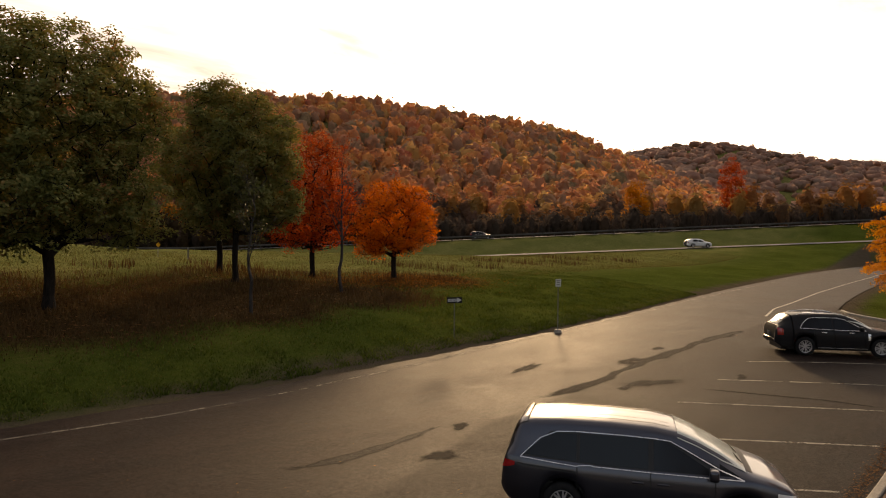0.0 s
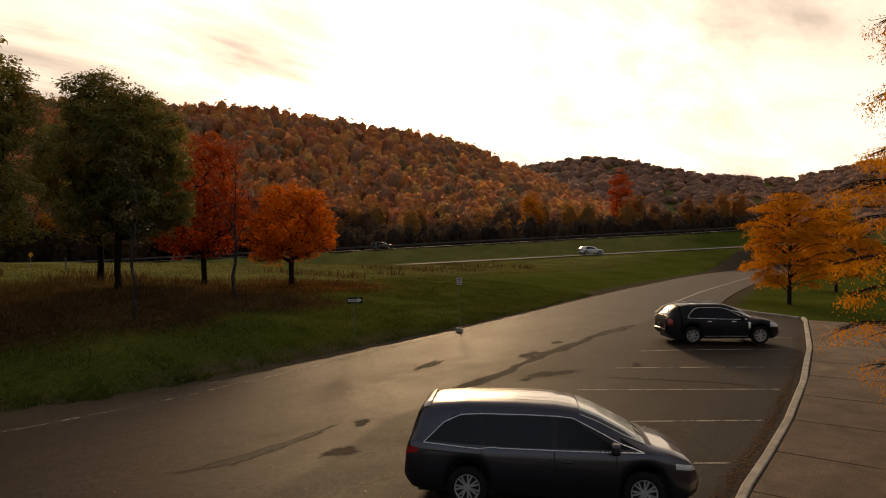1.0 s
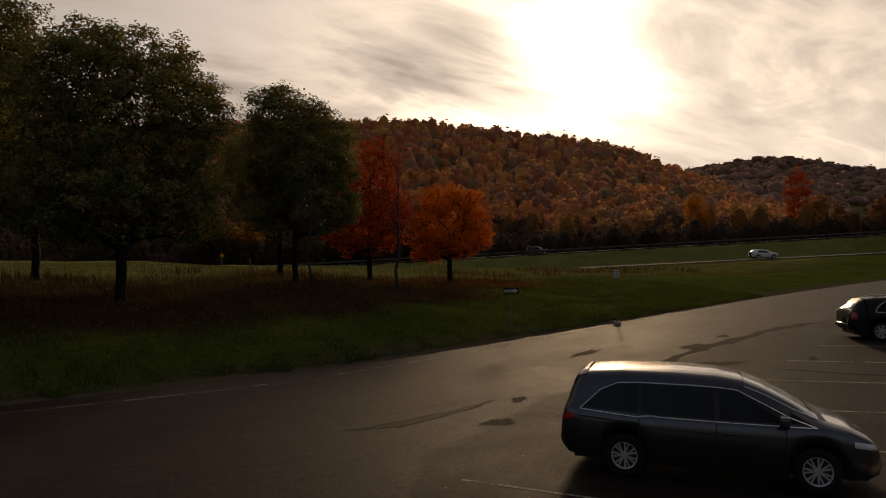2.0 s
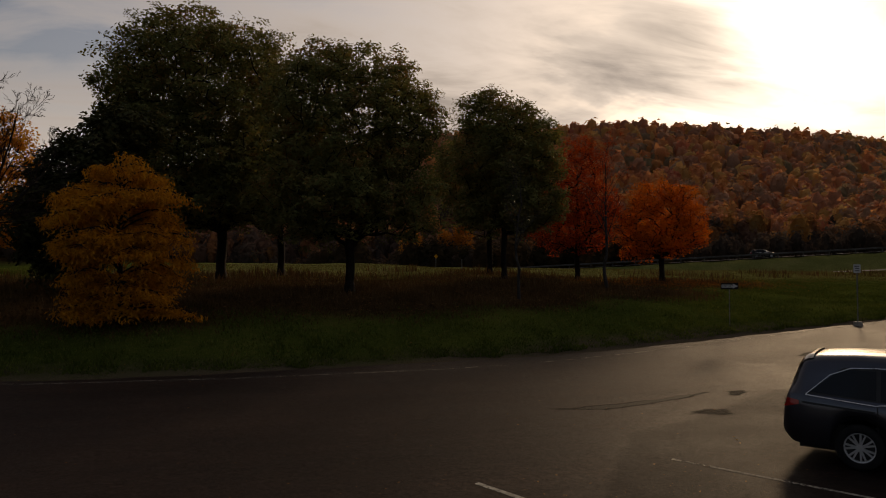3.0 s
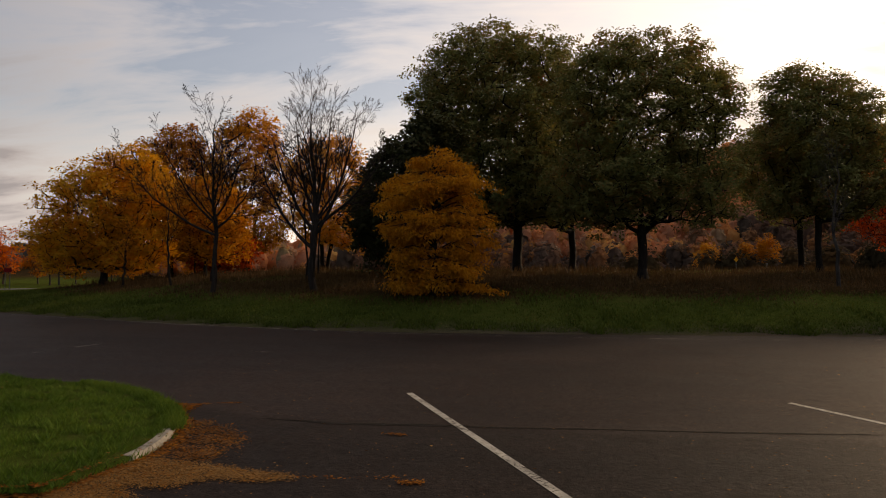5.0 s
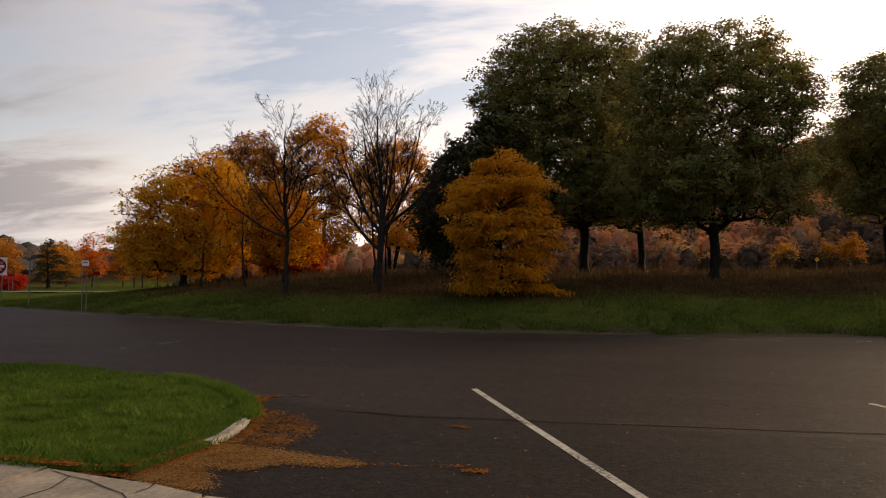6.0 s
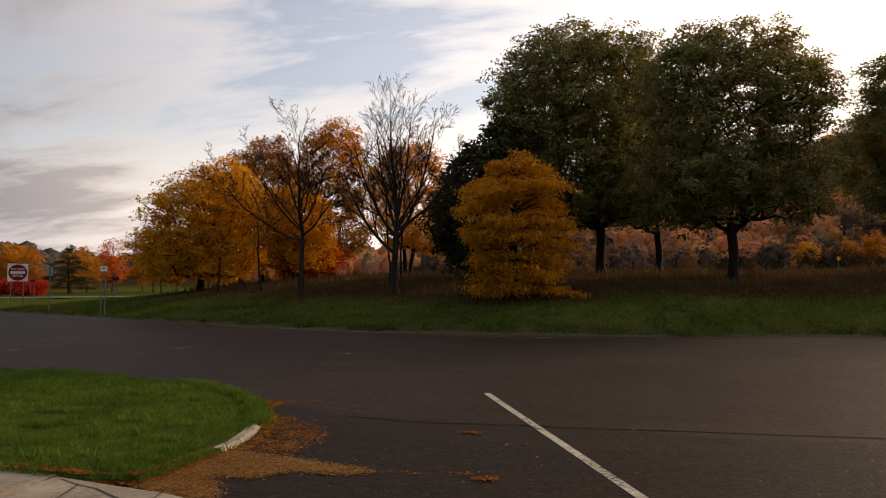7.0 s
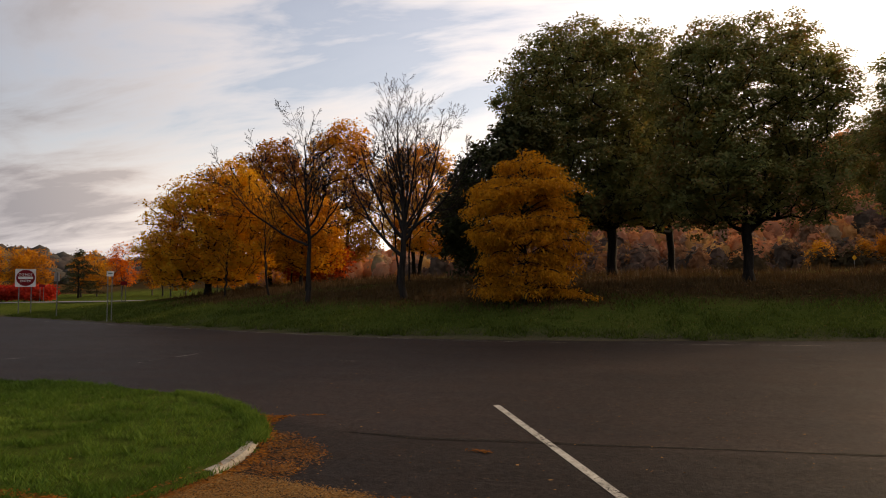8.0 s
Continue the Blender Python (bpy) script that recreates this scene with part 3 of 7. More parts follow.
def make_bare_tree(name, label, at, leaders, trunk_r, seed, levels=4, kids=(7, 6, 5, 4), bark=None, category="tree", group="", leaves=0, mat=None, angle=34, ratio=0.52, spread=1.0, thin=0.006):
    """A leafless tree. The first leader is the trunk; the others, (x, y, height, height of the fork), leave it, bow outward and rise."""
    rng = np.random.default_rng(seed)
    x, y = at
    root = thing(name, label, category, group, at=(x, y, float(land(x, y)) - 0.03))
    A, B, RA, RB, tips = [], [], [], [], []

    def branch(p, d, length, r, level, pts=None, end=0.25):
        n = 5 if level == 1 else 3 if level == 2 else 1
        if pts is None:
            pts = [p]
            for k in range(n):
                d = d + rng.normal(size=3) * (0.045 if level > 1 else 0.06) + np.array([0, 0, 0.035])
                d = d / np.linalg.norm(d)
                pts.append(pts[-1] + d * length / n)
        n = len(pts) - 1
        end = end if level < levels else 0.5
        rr = [r * (1 - (1 - end) * k / n) for k in range(n + 1)]
        for k in range(n):
            A.append(pts[k])
            B.append(pts[k + 1])
            RA.append(rr[k])
            RB.append(rr[k + 1])
        if level >= levels:
            tips.append(pts[-1])
            return
        m = kids[min(level, len(kids) - 1)]
        for k in range(m):
            f = start_at + (1 - start_at) * (k + rng.uniform(0.2, 0.95)) / m if level == 0 else 0.2 + 0.8 * (k + rng.uniform(0.2, 0.9)) / m
            f = min(f, 0.99)
            i = min(int(f * n), n - 1)
            q = pts[i] + (pts[i + 1] - pts[i]) * (f * n - i)
            base_d = (pts[i + 1] - pts[i]) / np.linalg.norm(pts[i + 1] - pts[i])
            side = rng.normal(size=3)
            side -= side @ base_d * base_d
            side /= np.linalg.norm(side)
            a = radians(angle * rng.uniform(0.7, 1.3))
            nd = base_d * math.cos(a) + side * math.sin(a)
            ln = length * ratio * rng.uniform(0.7, 1.2) * (1.2 - 0.6 * f) * (spread if level == 0 else 1)
            branch(q, nd, ln, max(thin, rr[i] * (0.42 if level == 0 else 0.58)), level + 1)

    stem = None
    for lx, ly, h, z0 in leaders:
        end_ = np.array([lx, ly, h])
        if stem is None:
            ts = np.linspace(0, 1, 13)
            stem = np.stack([lx * ts, ly * ts, h * ts], 1) + np.cumsum(rng.normal(size=(13, 3)) * np.array([0.05, 0.05, 0]) * (ts[:, None] > 0), 0)
            start_at = 0.34
            branch(None, None, h, trunk_r, 0, list(stem), 0.12)
            continue
        start = np.array([np.interp(z0, stem[:, 2], stem[:, k]) for k in range(3)])
        ln = np.linalg.norm(end_ - start)
        ctrl = np.array([start[0] + (lx - start[0]) * 0.66, start[1] + (ly - start[1]) * 0.66, z0 + (h - z0) * 0.34])
        ts = np.linspace(0, 1, 11)[:, None]
        arc = start * (1 - ts) ** 2 + ctrl * 2 * ts * (1 - ts) + end_ * ts ** 2 + np.cumsum(rng.normal(size=(11, 3)) * 0.028, 0) * ts ** 0.3
        arc[0] = start
        start_at = 0.22
        branch(None, None, ln, trunk_r * 0.62 * (1 - 0.7 * z0 / stem[-1, 2]), 0, list(arc), 0.16)
    A, B, RA, RB = (np.array(v) for v in (A, B, RA, RB))
    thick = RA > 0.02
    for sel, sides, nm in ((thick, 8, "trunk"), (~thick, 3, "twig_spray")):
        if sel.any():
            v, f = prisms(A[sel], B[sel], RA[sel], RB[sel], sides)
            ob = poly_mesh(nm, v, f, bark, root)
            if nm == "twig_spray":
                tagged(ob, kind="stuff")
    if leaves:
        T = np.repeat(np.array(tips), leaves, axis=0) + rng.normal(size=(len(tips) * leaves, 3)) * 0.12
        quads_mesh("crown", leaf_quads(rng, T, 0.12, 0.3), mat, root)
    return root


# (x, y, reach of the fallen litter)
LITTER = [(-1.2, 37.9, 8), (4.5, 31.0, 7), (13.8, 36.2, 7), (2, 42.4, 7), (15.2, 42.5, 5), (20.7, 41, 5), (25.4, 38.6, 5.5), (12, 29.6, 4), (18, 32.3, 5),
          (-4, 24.3, 4.0), (-8, 29.5, 5), (-8.7, 25.6, 4), (-13.2, 26.2, 4), (-19, 31, 4), (-16, 36, 7), (-22, 38, 6), (9, 33, 6), (0, 31, 6), (-6, 34, 7)]


def cover_of(x, y):
    x, y = np.asarray(x, float), np.asarray(y, float)
    litter = np.zeros_like(x)
    for tx, ty, r in LITTER:
        litter = np.maximum(litter, 1.25 * (1 - ease((np.hypot(x - tx, y - ty) - r * 0.45) / (r * 0.8))))
    d = y - far_edge(x)
    litter = np.where(d > 2.5, litter * ease((d - 2.5) / 4.0), 0)
    az, r = np.degrees(np.arctan2(x, y)), np.hypot(x, y)
    hill = ridge(RIDGE_1, az, r) + ridge(RIDGE_2, az, r) + ridge(RIDGE_3, az, r)
    litter = np.maximum(litter, ease(hill / 3.0) * 1.4)
    p, q = highway_frame(x, y)
    hay = ease((d - 8 - 6 * (1 - ease((x - 14) / 10))) / 13) * (1 - 0.12 * ease((q - 4) / 6)) * 0.9 * ease((x + 12) / 12)
    dirt = np.where(d > -0.6, 1 - ease((d - 0.35 - 0.45 * ease((x - 4) / 8)) / 0.6), 0)
    back_ = near_edge(x) - y
    dirt = np.maximum(dirt, np.where((x > 40) & (back_ > -0.6), 1 - ease((back_ - 0.7) / 0.9), 0))
    return litter, hay, dirt


# ---- ground ----
xs = axis(-42, 62, 0.85, -4200, 4200, 1.07)
ys = axis(-6, 62, 0.85, -4200, 4200, 1.07)


def soil(X, Y):
    Z = land(X, Y)
    rough = 0.05 * np.sin(X * 0.9 + np.sin(Y * 0.7) * 1.7) * np.sin(Y * 0.8 + 1.3 * np.sin(X * 0.33))
    return Z + rough * ease((Y - far_edge(X) - 1) / 3)


ground, gv = grid_mesh("ground", xs, ys, soil, M_TURF)
tagged(ground, "mown green lawn rising to a hay field and wooded hills", "ground", kind="structure")
lit_, hay_, dirt_ = cover_of(gv[:, 0], gv[:, 1])
attr = ground.data.color_attributes.new("cover", "FLOAT_COLOR", "POINT")
attr.data.foreach_set("color", np.stack([lit_, hay_, dirt_, np.ones_like(lit_)], 1).ravel().astype(np.float32))

# ---- pavement ----
cols = np.concatenate([axis(-14, 62, 0.5, -390, 390, 1.06)])
ROWS = 26
verts, faces = [], []
for i, cx in enumerate(cols):
    y0, y1 = float(near_edge(cx)) - (0.7 if -9 < cx < 1.4 else 0.0), float(far_edge(cx))
    wob = 0.04 * math.sin(cx * 1.9) + 0.04 * math.sin(cx * 4.7 + 1) + 0.03 * math.sin(cx * 9.1)
    for j in range(ROWS + 1):
        yy = y0 + (y1 + wob - y0) * j / ROWS
        verts.append((cx, yy, float(lot(cx, yy))))
    verts.append((cx, y1 + wob, float(lot(cx, y1)) - 0.004))
    verts.append((cx, y1 + wob + 0.04, float(lot(cx, y1)) - 0.16))
    if i:
        b0, b1 = (i - 1) * (ROWS + 3), i * (ROWS + 3)
        for j in [*range(ROWS), ROWS + 1]:
            faces.append((b0 + j, b1 + j, b1 + j + 1, b0 + j + 1))
road = from_arrays("road", verts, faces, M_ASPHALT, None, smooth=True)
tagged(road, "worn dark grey asphalt road and parking lot", "road", kind="structure")


def stain_material(name, colour, rough, spec):
    """A dark film on the asphalt that frays out towards its rim."""
    m, k, s, end = material(name)
    c = place(k)
    a = k.n("ShaderNodeAttribute", attribute_name="soft").outputs["Fac"]
    fray = k.math("ADD", k.math("MULTIPLY", k.noise(c, 3.2, 5, 0.7), 0.75), k.math("MULTIPLY", k.noise(c, 15.0, 4, 0.7), 0.45))
    k.link(k.mix(k.noise(c, 7.0, 4), colour, tuple(v * 1.9 for v in colour)), s.inputs["Base Color"])
    s.inputs["Roughness"].default_value = rough
    s.inputs["Specular IOR Level"].default_value = spec
    bump(k, s, k.noise(c, 50.0, 3), 0.5, 0.01)
    clear_ = k.n("ShaderNodeBsdfTransparent")
    mx = k.n("ShaderNodeMixShader")
    k.link(k.ramp(k.math("ADD", a, k.math("SUBTRACT", fray, 0.6)), [(0.22, 0.0), (0.55, 0.9)]), mx.inputs[0])
    k.link(clear_.outputs[0], mx.inputs[1])
    k.link(s.outputs[0], mx.inputs[2])
    k.link(mx.outputs[0], end.inputs[0])
    return m


def soft_rim(ob, values):
    at = ob.data.attributes.new("soft", "FLOAT", "POINT")
    at.data.foreach_set("value", np.array(values, np.float32))


def stripe(name, pts, width, label, mat, lift=0.005, height=lot, parent=None, ragged=0.0):
    """A painted line along points, on the pavement."""
    P = []
    for (x0, y0), (x1, y1) in zip(pts, pts[1:]):
        n = max(1, int(math.hypot(x1 - x0, y1 - y0) / 0.5))
        P += [(x0 + (x1 - x0) * k / n, y0 + (y1 - y0) * k / n) for k in range(n)]
    P.append(pts[-1])
    v, f = [], []
    for i, (px, py) in enumerate(P):
        qx, qy = P[min(i + 1, len(P) - 1)]
        ox, oy = P[max(i - 1, 0)]
        dx, dy = qx - ox, qy - oy
        ln = math.hypot(dx, dy)
        for s in (1, 0, -1):
            wd_ = abs(s) * width * (1 + ragged * (math.sin(i * 1.7 + 2 * s) * 0.6 + math.sin(i * 0.61 + s) * 0.8 + random.uniform(-0.5, 0.5)))
            nx, ny = -dy / ln * wd_ / 2, dx / ln * wd_ / 2
            v.append((px + nx * s, py + ny * s, float(height(px + nx * s, py + ny * s)) + lift))
        if i:
            f += [(3 * i - 3 + j, 3 * i - 2 + j, 3 * i + 1 + j, 3 * i + j) for j in (0, 1)]
    ob = from_arrays(name, v, f, mat, parent)
    ends = [min(1.0, min(i, len(P) - 1 - i) / 2.0) for i in range(len(P))]
    soft_rim(ob, [e * c for e in ends for c in (0.0, 1.0, 0.0)])
    return tagged(ob, label, "road marking", kind="structure")


def ell(x, y, z, rx, ry=None, rz=None):
    return (x, y, z, rx, ry or rx, rz or rx)


# ---- planting ----
OAK = "large oak with dense dark green leaves, standing in leaf litter"
make_tree("oak_tree", OAK, (-1.2, 37.9), [ell(-1.4, 0, 9.1, 4.6, 4.5, 4.8), ell(-4.3, 0, 10.1, 2.2, 2.4, 2.1), ell(1.3, 0, 10.6, 2.6, 2.6, 2.8), ell(-0.6, 0, 5.2, 4.6, 4.3, 2.9), ell(-3.7, 0, 7.4, 2.6, 2.7, 2.7), ell(-2.2, 0, 3.4, 2.4, 2.4, 1.3), ell(2.2, 0, 3.9, 2.0, 2.2, 1.3)],
          6.2, 0.25, 4300, 24, 0.19, 0.24, M_OAK, M_BARK, seed=3, group="oaks on the lawn", lump=1.1, twigs=0.2, inner=0.28, rough=0.16)
make_tree("oak_tree", OAK, (4.5, 31.0), [ell(0, 0, 7.3, 3.7, 3.7, 3.7), ell(-1.5, 0, 8.7, 2.3, 2.2, 2.1), ell(2.6, 0, 7.7, 1.9, 2.1, 2.0), ell(-0.6, 0, 4.3, 3.6, 3.4, 2.2), ell(2.0, 0, 4.4, 2.3, 2.4, 1.8), ell(1.1, 0, 8.7, 1.8, 1.9, 1.5), ell(-2.1, 0, 2.9, 1.7, 1.9, 1.0), ell(2.7, 0, 2.9, 1.5, 1.7, 0.9)],
          4.2, 0.20, 3500, 24, 0.165, 0.20, M_OAK, M_BARK, seed=5, group="oaks on the lawn", lump=0.95, twigs=0.2, inner=0.12, rough=0.18)
make_tree("oak_tree", OAK, (13.8, 36.2), [ell(0.2, 0, 6.5, 3.2, 3.1, 3.2), ell(-0.8, 0, 8.5, 2.0, 2.0, 2.0), ell(0.7, 0, 8.6, 1.8, 1.8, 1.8), ell(0.8, 0, 4.1, 2.8, 2.8, 1.8), ell(1.9, 0, 6.6, 1.7, 1.7, 1.9), ell(-1.6, 0, 3.3, 1.6, 1.7, 1.0)],
          4.6, 0.16, 2500, 23, 0.175, 0.21, M_OAK, M_BARK, seed=8, group="oaks on the lawn", lump=0.98, twigs=0.25, inner=0.12, rough=0.17)
make_tree("oak_tree", "smaller oak with dark green leaves behind taller oaks", (2.0, 42.4), [ell(0, 0, 6.5, 4.0, 3.5, 3.6), ell(-1.5, 0, 4.6, 3, 3, 2.2)],
          6.0, 0.20, 1050, 27, 0.2, 0.23, M_OAK, M_BARK, seed=11, group="oaks on the lawn", lump=0.9, twigs=0.3)
make_tree("oak_tree", "smaller oak with dark green leaves behind taller oaks", (15.2, 42.5), [ell(-1.0, 0, 6.2, 3.0, 3, 3.2)],
          5.5, 0.18, 700, 28, 0.2, 0.23, M_OAK, M_BARK, seed=12, group="oaks on the lawn", lump=0.9, twigs=0.3)
make_tree("red_maple_tree", "tall maple with deep red autumn leaves", (20.7, 41.0), [ell(0, 0, 4.2, 2.9, 2.8, 2.6), ell(0.3, 0, 6.9, 1.9, 1.9, 2.4), ell(-0.9, 0, 3.6, 2.5, 2.4, 1.9)],
          6.0, 0.17, 1250, 22, 0.14, 0.22, M_RED, M_BARK, seed=14, lump=0.8, twigs=0.5, inner=0.12, rough=0.22)
make_tree("orange_maple_tree", "round maple with glowing orange autumn leaves", (25.4, 38.6), [ell(0.1, 0, 4.0, 2.5, 2.5, 2.4), ell(-1.0, 0, 3.2, 2.2, 2.2, 1.9), ell(0.3, 0, 5.0, 1.7, 1.7, 1.4), ell(1.3, 0, 3.2, 1.8, 1.9, 1.7)],
          3.6, 0.17, 1350, 24, 0.125, 0.19, M_ORANGE, M_BARK, seed=15, lump=0.78, twigs=0.6, inner=0.12, rough=0.2)
make_bare_tree("sapling_tree", "thin young tree with almost bare twigs", (11.45, 28.2), [(0.1, 0, 5.6, 0)], 0.085, 17, kids=(16, 6, 4), levels=3, bark=M_BARK_GREY, leaves=1, mat=M_DARKLEAF, angle=40, ratio=0.34)
make_bare_tree("sapling_tree", "slender tree with bare upright twigs", (18.0, 32.3), [(-0.2, 0, 7.0, 0)], 0.10, 18, kids=(18, 6, 4), levels=3, bark=M_BARK_GREY, leaves=1, mat=M_RED, angle=30, ratio=0.32)


def make_layered_tree(name, label, at, height, profile, boughs, leaf, mat, bark, seed, trunk_r=0.12, layer=0.46, hang=0.07, per=26, n=19, group="", aspect=0.30, droop=1.0, low=0.06, uneven=0.12):
    """A tree of drooping, shelf-like boughs round one stem; profile gives the reach at each share of the height."""
    rng = np.random.default_rng(seed)
    root = thing(name, label, "tree", group, at=(*at, float(land(*at)) - 0.03))
    stem = np.stack([0.05 * np.sin(np.linspace(0, 5, 14)), 0.05 * np.cos(np.linspace(0, 4, 14)) - 0.05, np.linspace(0, height * 0.94, 14)], 1)
    A, B, RA, RB, C, D = list(stem[:-1]), list(stem[1:]), list(np.linspace(trunk_r, 0.02, 14)[:-1]), list(np.linspace(trunk_r, 0.02, 14)[1:]), [], []
    P = np.array(profile, float)
    for k in range(boughs):
        f = low + (0.98 - low) * ((k + rng.uniform(0, 0.7)) / boughs) ** 0.9
        a = k * 2.39996 + rng.normal() * 0.25
        reach = float(np.interp(f, P[:, 0], P[:, 1])) * rng.uniform(0.62, 1.16)
        reach *= 1 + float(np.interp(f, P[:, 0], P[:, 2])) * math.cos(a)
        z = (math.floor(f * height / layer) + 0.5) * layer + rng.normal() * uneven + 0.16 * math.sin(2 * a + f * 9)
        run = np.array([math.cos(a), math.sin(a), 0])
        z0 = max(0.5, z - reach * 0.35)
        ts = np.linspace(0, 1, 7)
        arc = np.stack([run * reach * t + np.array([0, 0, z0 + (z - z0) * math.sin(t * 2.0) / 0.909 * 1.0 - 0.22 * t ** 3]) for t in ts])
        A += list(arc[:-1])
        B += list(arc[1:])
        rr = np.linspace(0.032, 0.006, 7)
        RA += list(rr[:-1])
        RB += list(rr[1:])
        side = np.array([-run[1], run[0], 0])
        # side twigs spread the bough into a shelf; leaves hang from them
        m = int(per * max(0.35, reach / 2.0))
        t = rng.uniform(0.38, 1.06, m)
        off = rng.normal(size=m) * (0.18 + 0.17 * reach) * (1.12 - 0.4 * t)
        twig = np.stack([np.interp(t, ts, arc[:, j]) for j in range(3)], 1) + side * off[:, None] + np.array([0, 0, 1]) * (rng.normal(size=(m, 1)) * 0.03 - np.abs(off)[:, None] * 0.14)
        for q, tt in zip(twig, t):
            g = np.array([np.interp(min(tt, 1) - 0.14, ts, arc[:, j]) for j in range(3)])
            A.append(g)
            B.append(q)
            RA.append(0.008)
            RB.append(0.004)
        c = (twig[:, None] + rng.normal(size=(m, n, 3)) * np.array([0.13, 0.13, 0.045])).reshape(-1, 3)
        c[:, 2] -= np.abs(rng.normal(size=len(c))) * hang
        C.append(c)
    v, f_ = prisms(np.array(A), np.array(B), np.array(RA), np.array(RB), 5)
    poly_mesh("trunk", v, f_, bark, root)
    C = np.concatenate(C)
    C = C[C[:, 2] > 0.12]
    quads_mesh("crown", leaf_quads(rng, C, leaf, droop, 0.5, aspect), mat, root)
    return root


make_layered_tree("yellow_ash_tree", "dense yellow autumn tree with drooping shelves of leaves to the ground", (-3.8, 24.3), 5.35,
                  [(0.0, 1.2, 0.1), (0.10, 1.7, 0.15), (0.26, 2.1, 0.22), (0.42, 1.9, 0.05), (0.62, 2.1, -0.02), (0.76, 1.95, 0.0), (0.90, 1.45, 0), (1.0, 0.6, 0)],
                  96, 0.165, M_YELLOW, M_BARK, 22, hang=0.15, uneven=0.23)
make_tree("spruce_like_tree", "dark dense tree in the shade behind a yellow one", (-6.6, 30.0), [ell(0, 0, 2.9, 2.1, 2.0, 2.6), ell(0.9, 0, 4.9, 1.9, 1.8, 1.7), ell(2.0, 0, 6.3, 1.5, 1.5, 1.2)],
          5.8, 0.17, 900, 26, 0.22, 0.24, M_DARKLEAF, M_BARK, seed=23, lump=0.7, twigs=0.3)
make_bare_tree("bare_tree", "leafless grey tree with a fan of upright limbs", (-8.7, 25.6), [(-0.3, 0, 7.02, 0.0), (-1.0, 0.3, 6.81, 2.59), (0.7, -0.2, 7.02, 2.99), (1.55, 0.1, 6.92, 2.19), (2.7, -0.2, 5.59, 2.59), (-2.4, 0.2, 5.08, 1.69), (-1.8, -0.4, 6.1, 2.39), (-0.2, 0.9, 6.41, 2.79)],
               0.16, 25, bark=M_BARK_DARK, kids=(14, 7, 5, 3), angle=37, ratio=0.42, thin=0.0075)
make_bare_tree("bare_tree", "leafless grey tree with one long low limb", (-13.2, 26.2), [(-0.35, 0, 7.2, 0.0), (-4.1, 0.2, 5.49, 2.38), (-2.1, -0.3, 6.3, 2.85), (1.0, 0.2, 5.67, 3.13), (1.8, -0.2, 4.68, 2.66), (-1.1, 0.5, 6.57, 3.61), (0.5, -0.4, 6.3, 3.8)],
               0.115, 26, bark=M_BARK_DARK, kids=(14, 7, 5, 3), angle=38, ratio=0.40, thin=0.0075)
make_tree("yellow_maple_tree", "broad maple with yellow and orange leaves to the ground", (-22.8, 33.1), [ell(0.2, 0, 3.8, 3.4, 3.2, 2.9), ell(1.4, 0, 5.1, 2.5, 2.4, 2.2), ell(-1.3, 0, 2.3, 2.8, 2.6, 1.8), ell(1.4, 0, 2.0, 2.6, 2.6, 1.6)],
          4.2, 0.18, 2300, 20, 0.17, 0.22, M_MAPLE, M_BARK, seed=31, lump=0.85, flatten=0.4, rough=0.22, inner=0.3)
make_tree("orange_maple_tree", "tall maple with orange leaves behind bare branches", (-22.7, 39.5), [ell(0, 0, 5.6, 3.0, 2.8, 3.6), ell(0.4, 0, 8.0, 1.8, 1.8, 1.8), ell(1.2, 0, 2.8, 2.6, 2.6, 2.2)],
          6.0, 0.18, 1200, 25, 0.2, 0.22, M_RUST, M_BARK, seed=32, lump=0.8)
make_tree("golden_tree", "tall tree with sparse golden leaves and several trunks", (-18.6, 41.5), [ell(0, 0, 6.6, 2.7, 2.5, 4.0), ell(0.4, 0, 9.2, 1.7, 1.6, 1.6), ell(0.6, 0, 3.0, 2.4, 2.4, 2.0)],
          7.5, 0.14, 1000, 20, 0.2, 0.26, M_YELLOW, M_BARK, seed=33, stems=3, spread=0.9, lump=0.8)
make_tree("golden_tree", "tall tree with sparse golden leaves and several trunks", (-14.8, 46.0), [ell(0, 0, 5.5, 3.4, 3.0, 4.2), ell(1.5, 0, 3.2, 2.8, 2.8, 2.2)],
          6.0, 0.14, 1000, 20, 0.22, 0.28, M_GOLD, M_BARK, seed=34, stems=2, spread=0.8, lump=0.9)
make_tree("golden_tree", "low orange tree among bare trunks", (-17.0, 33.0), [ell(0, 0, 3.2, 2.2, 2.0, 2.0), ell(0.6, 0, 1.8, 1.8, 1.8, 1.2)],
          3.5, 0.09, 650, 22, 0.17, 0.19, M_YELLOW, M_BARK, seed=35, lump=0.6)
LOCUST = "honey locust with feathery golden leaves on a grass verge"
make_layered_tree("locust_tree", LOCUST, (48.6, 16.1), 7.6, [(0.0, 0.6, 0), (0.2, 2.2, 0), (0.42, 3.1, 0), (0.65, 2.9, 0), (0.85, 2.1, 0), (1.0, 0.9, 0)],
                  74, 0.17, M_LOCUST, M_BARK, 41, 0.16, 0.5, 0.14, 20, 16, "locust trees", 0.32, 0.8, 0.2)
make_layered_tree("locust_tree", LOCUST, (67.4, 18.1), 7.6, [(0.0, 0.6, 0), (0.2, 2.4, 0), (0.42, 3.4, 0), (0.65, 3.2, 0), (0.85, 2.4, 0), (1.0, 0.9, 0)],
                  70, 0.2, M_LOCUST, M_BARK, 42, 0.16, 0.5, 0.14, 18, 15, "locust trees", 0.34, 0.8, 0.2)
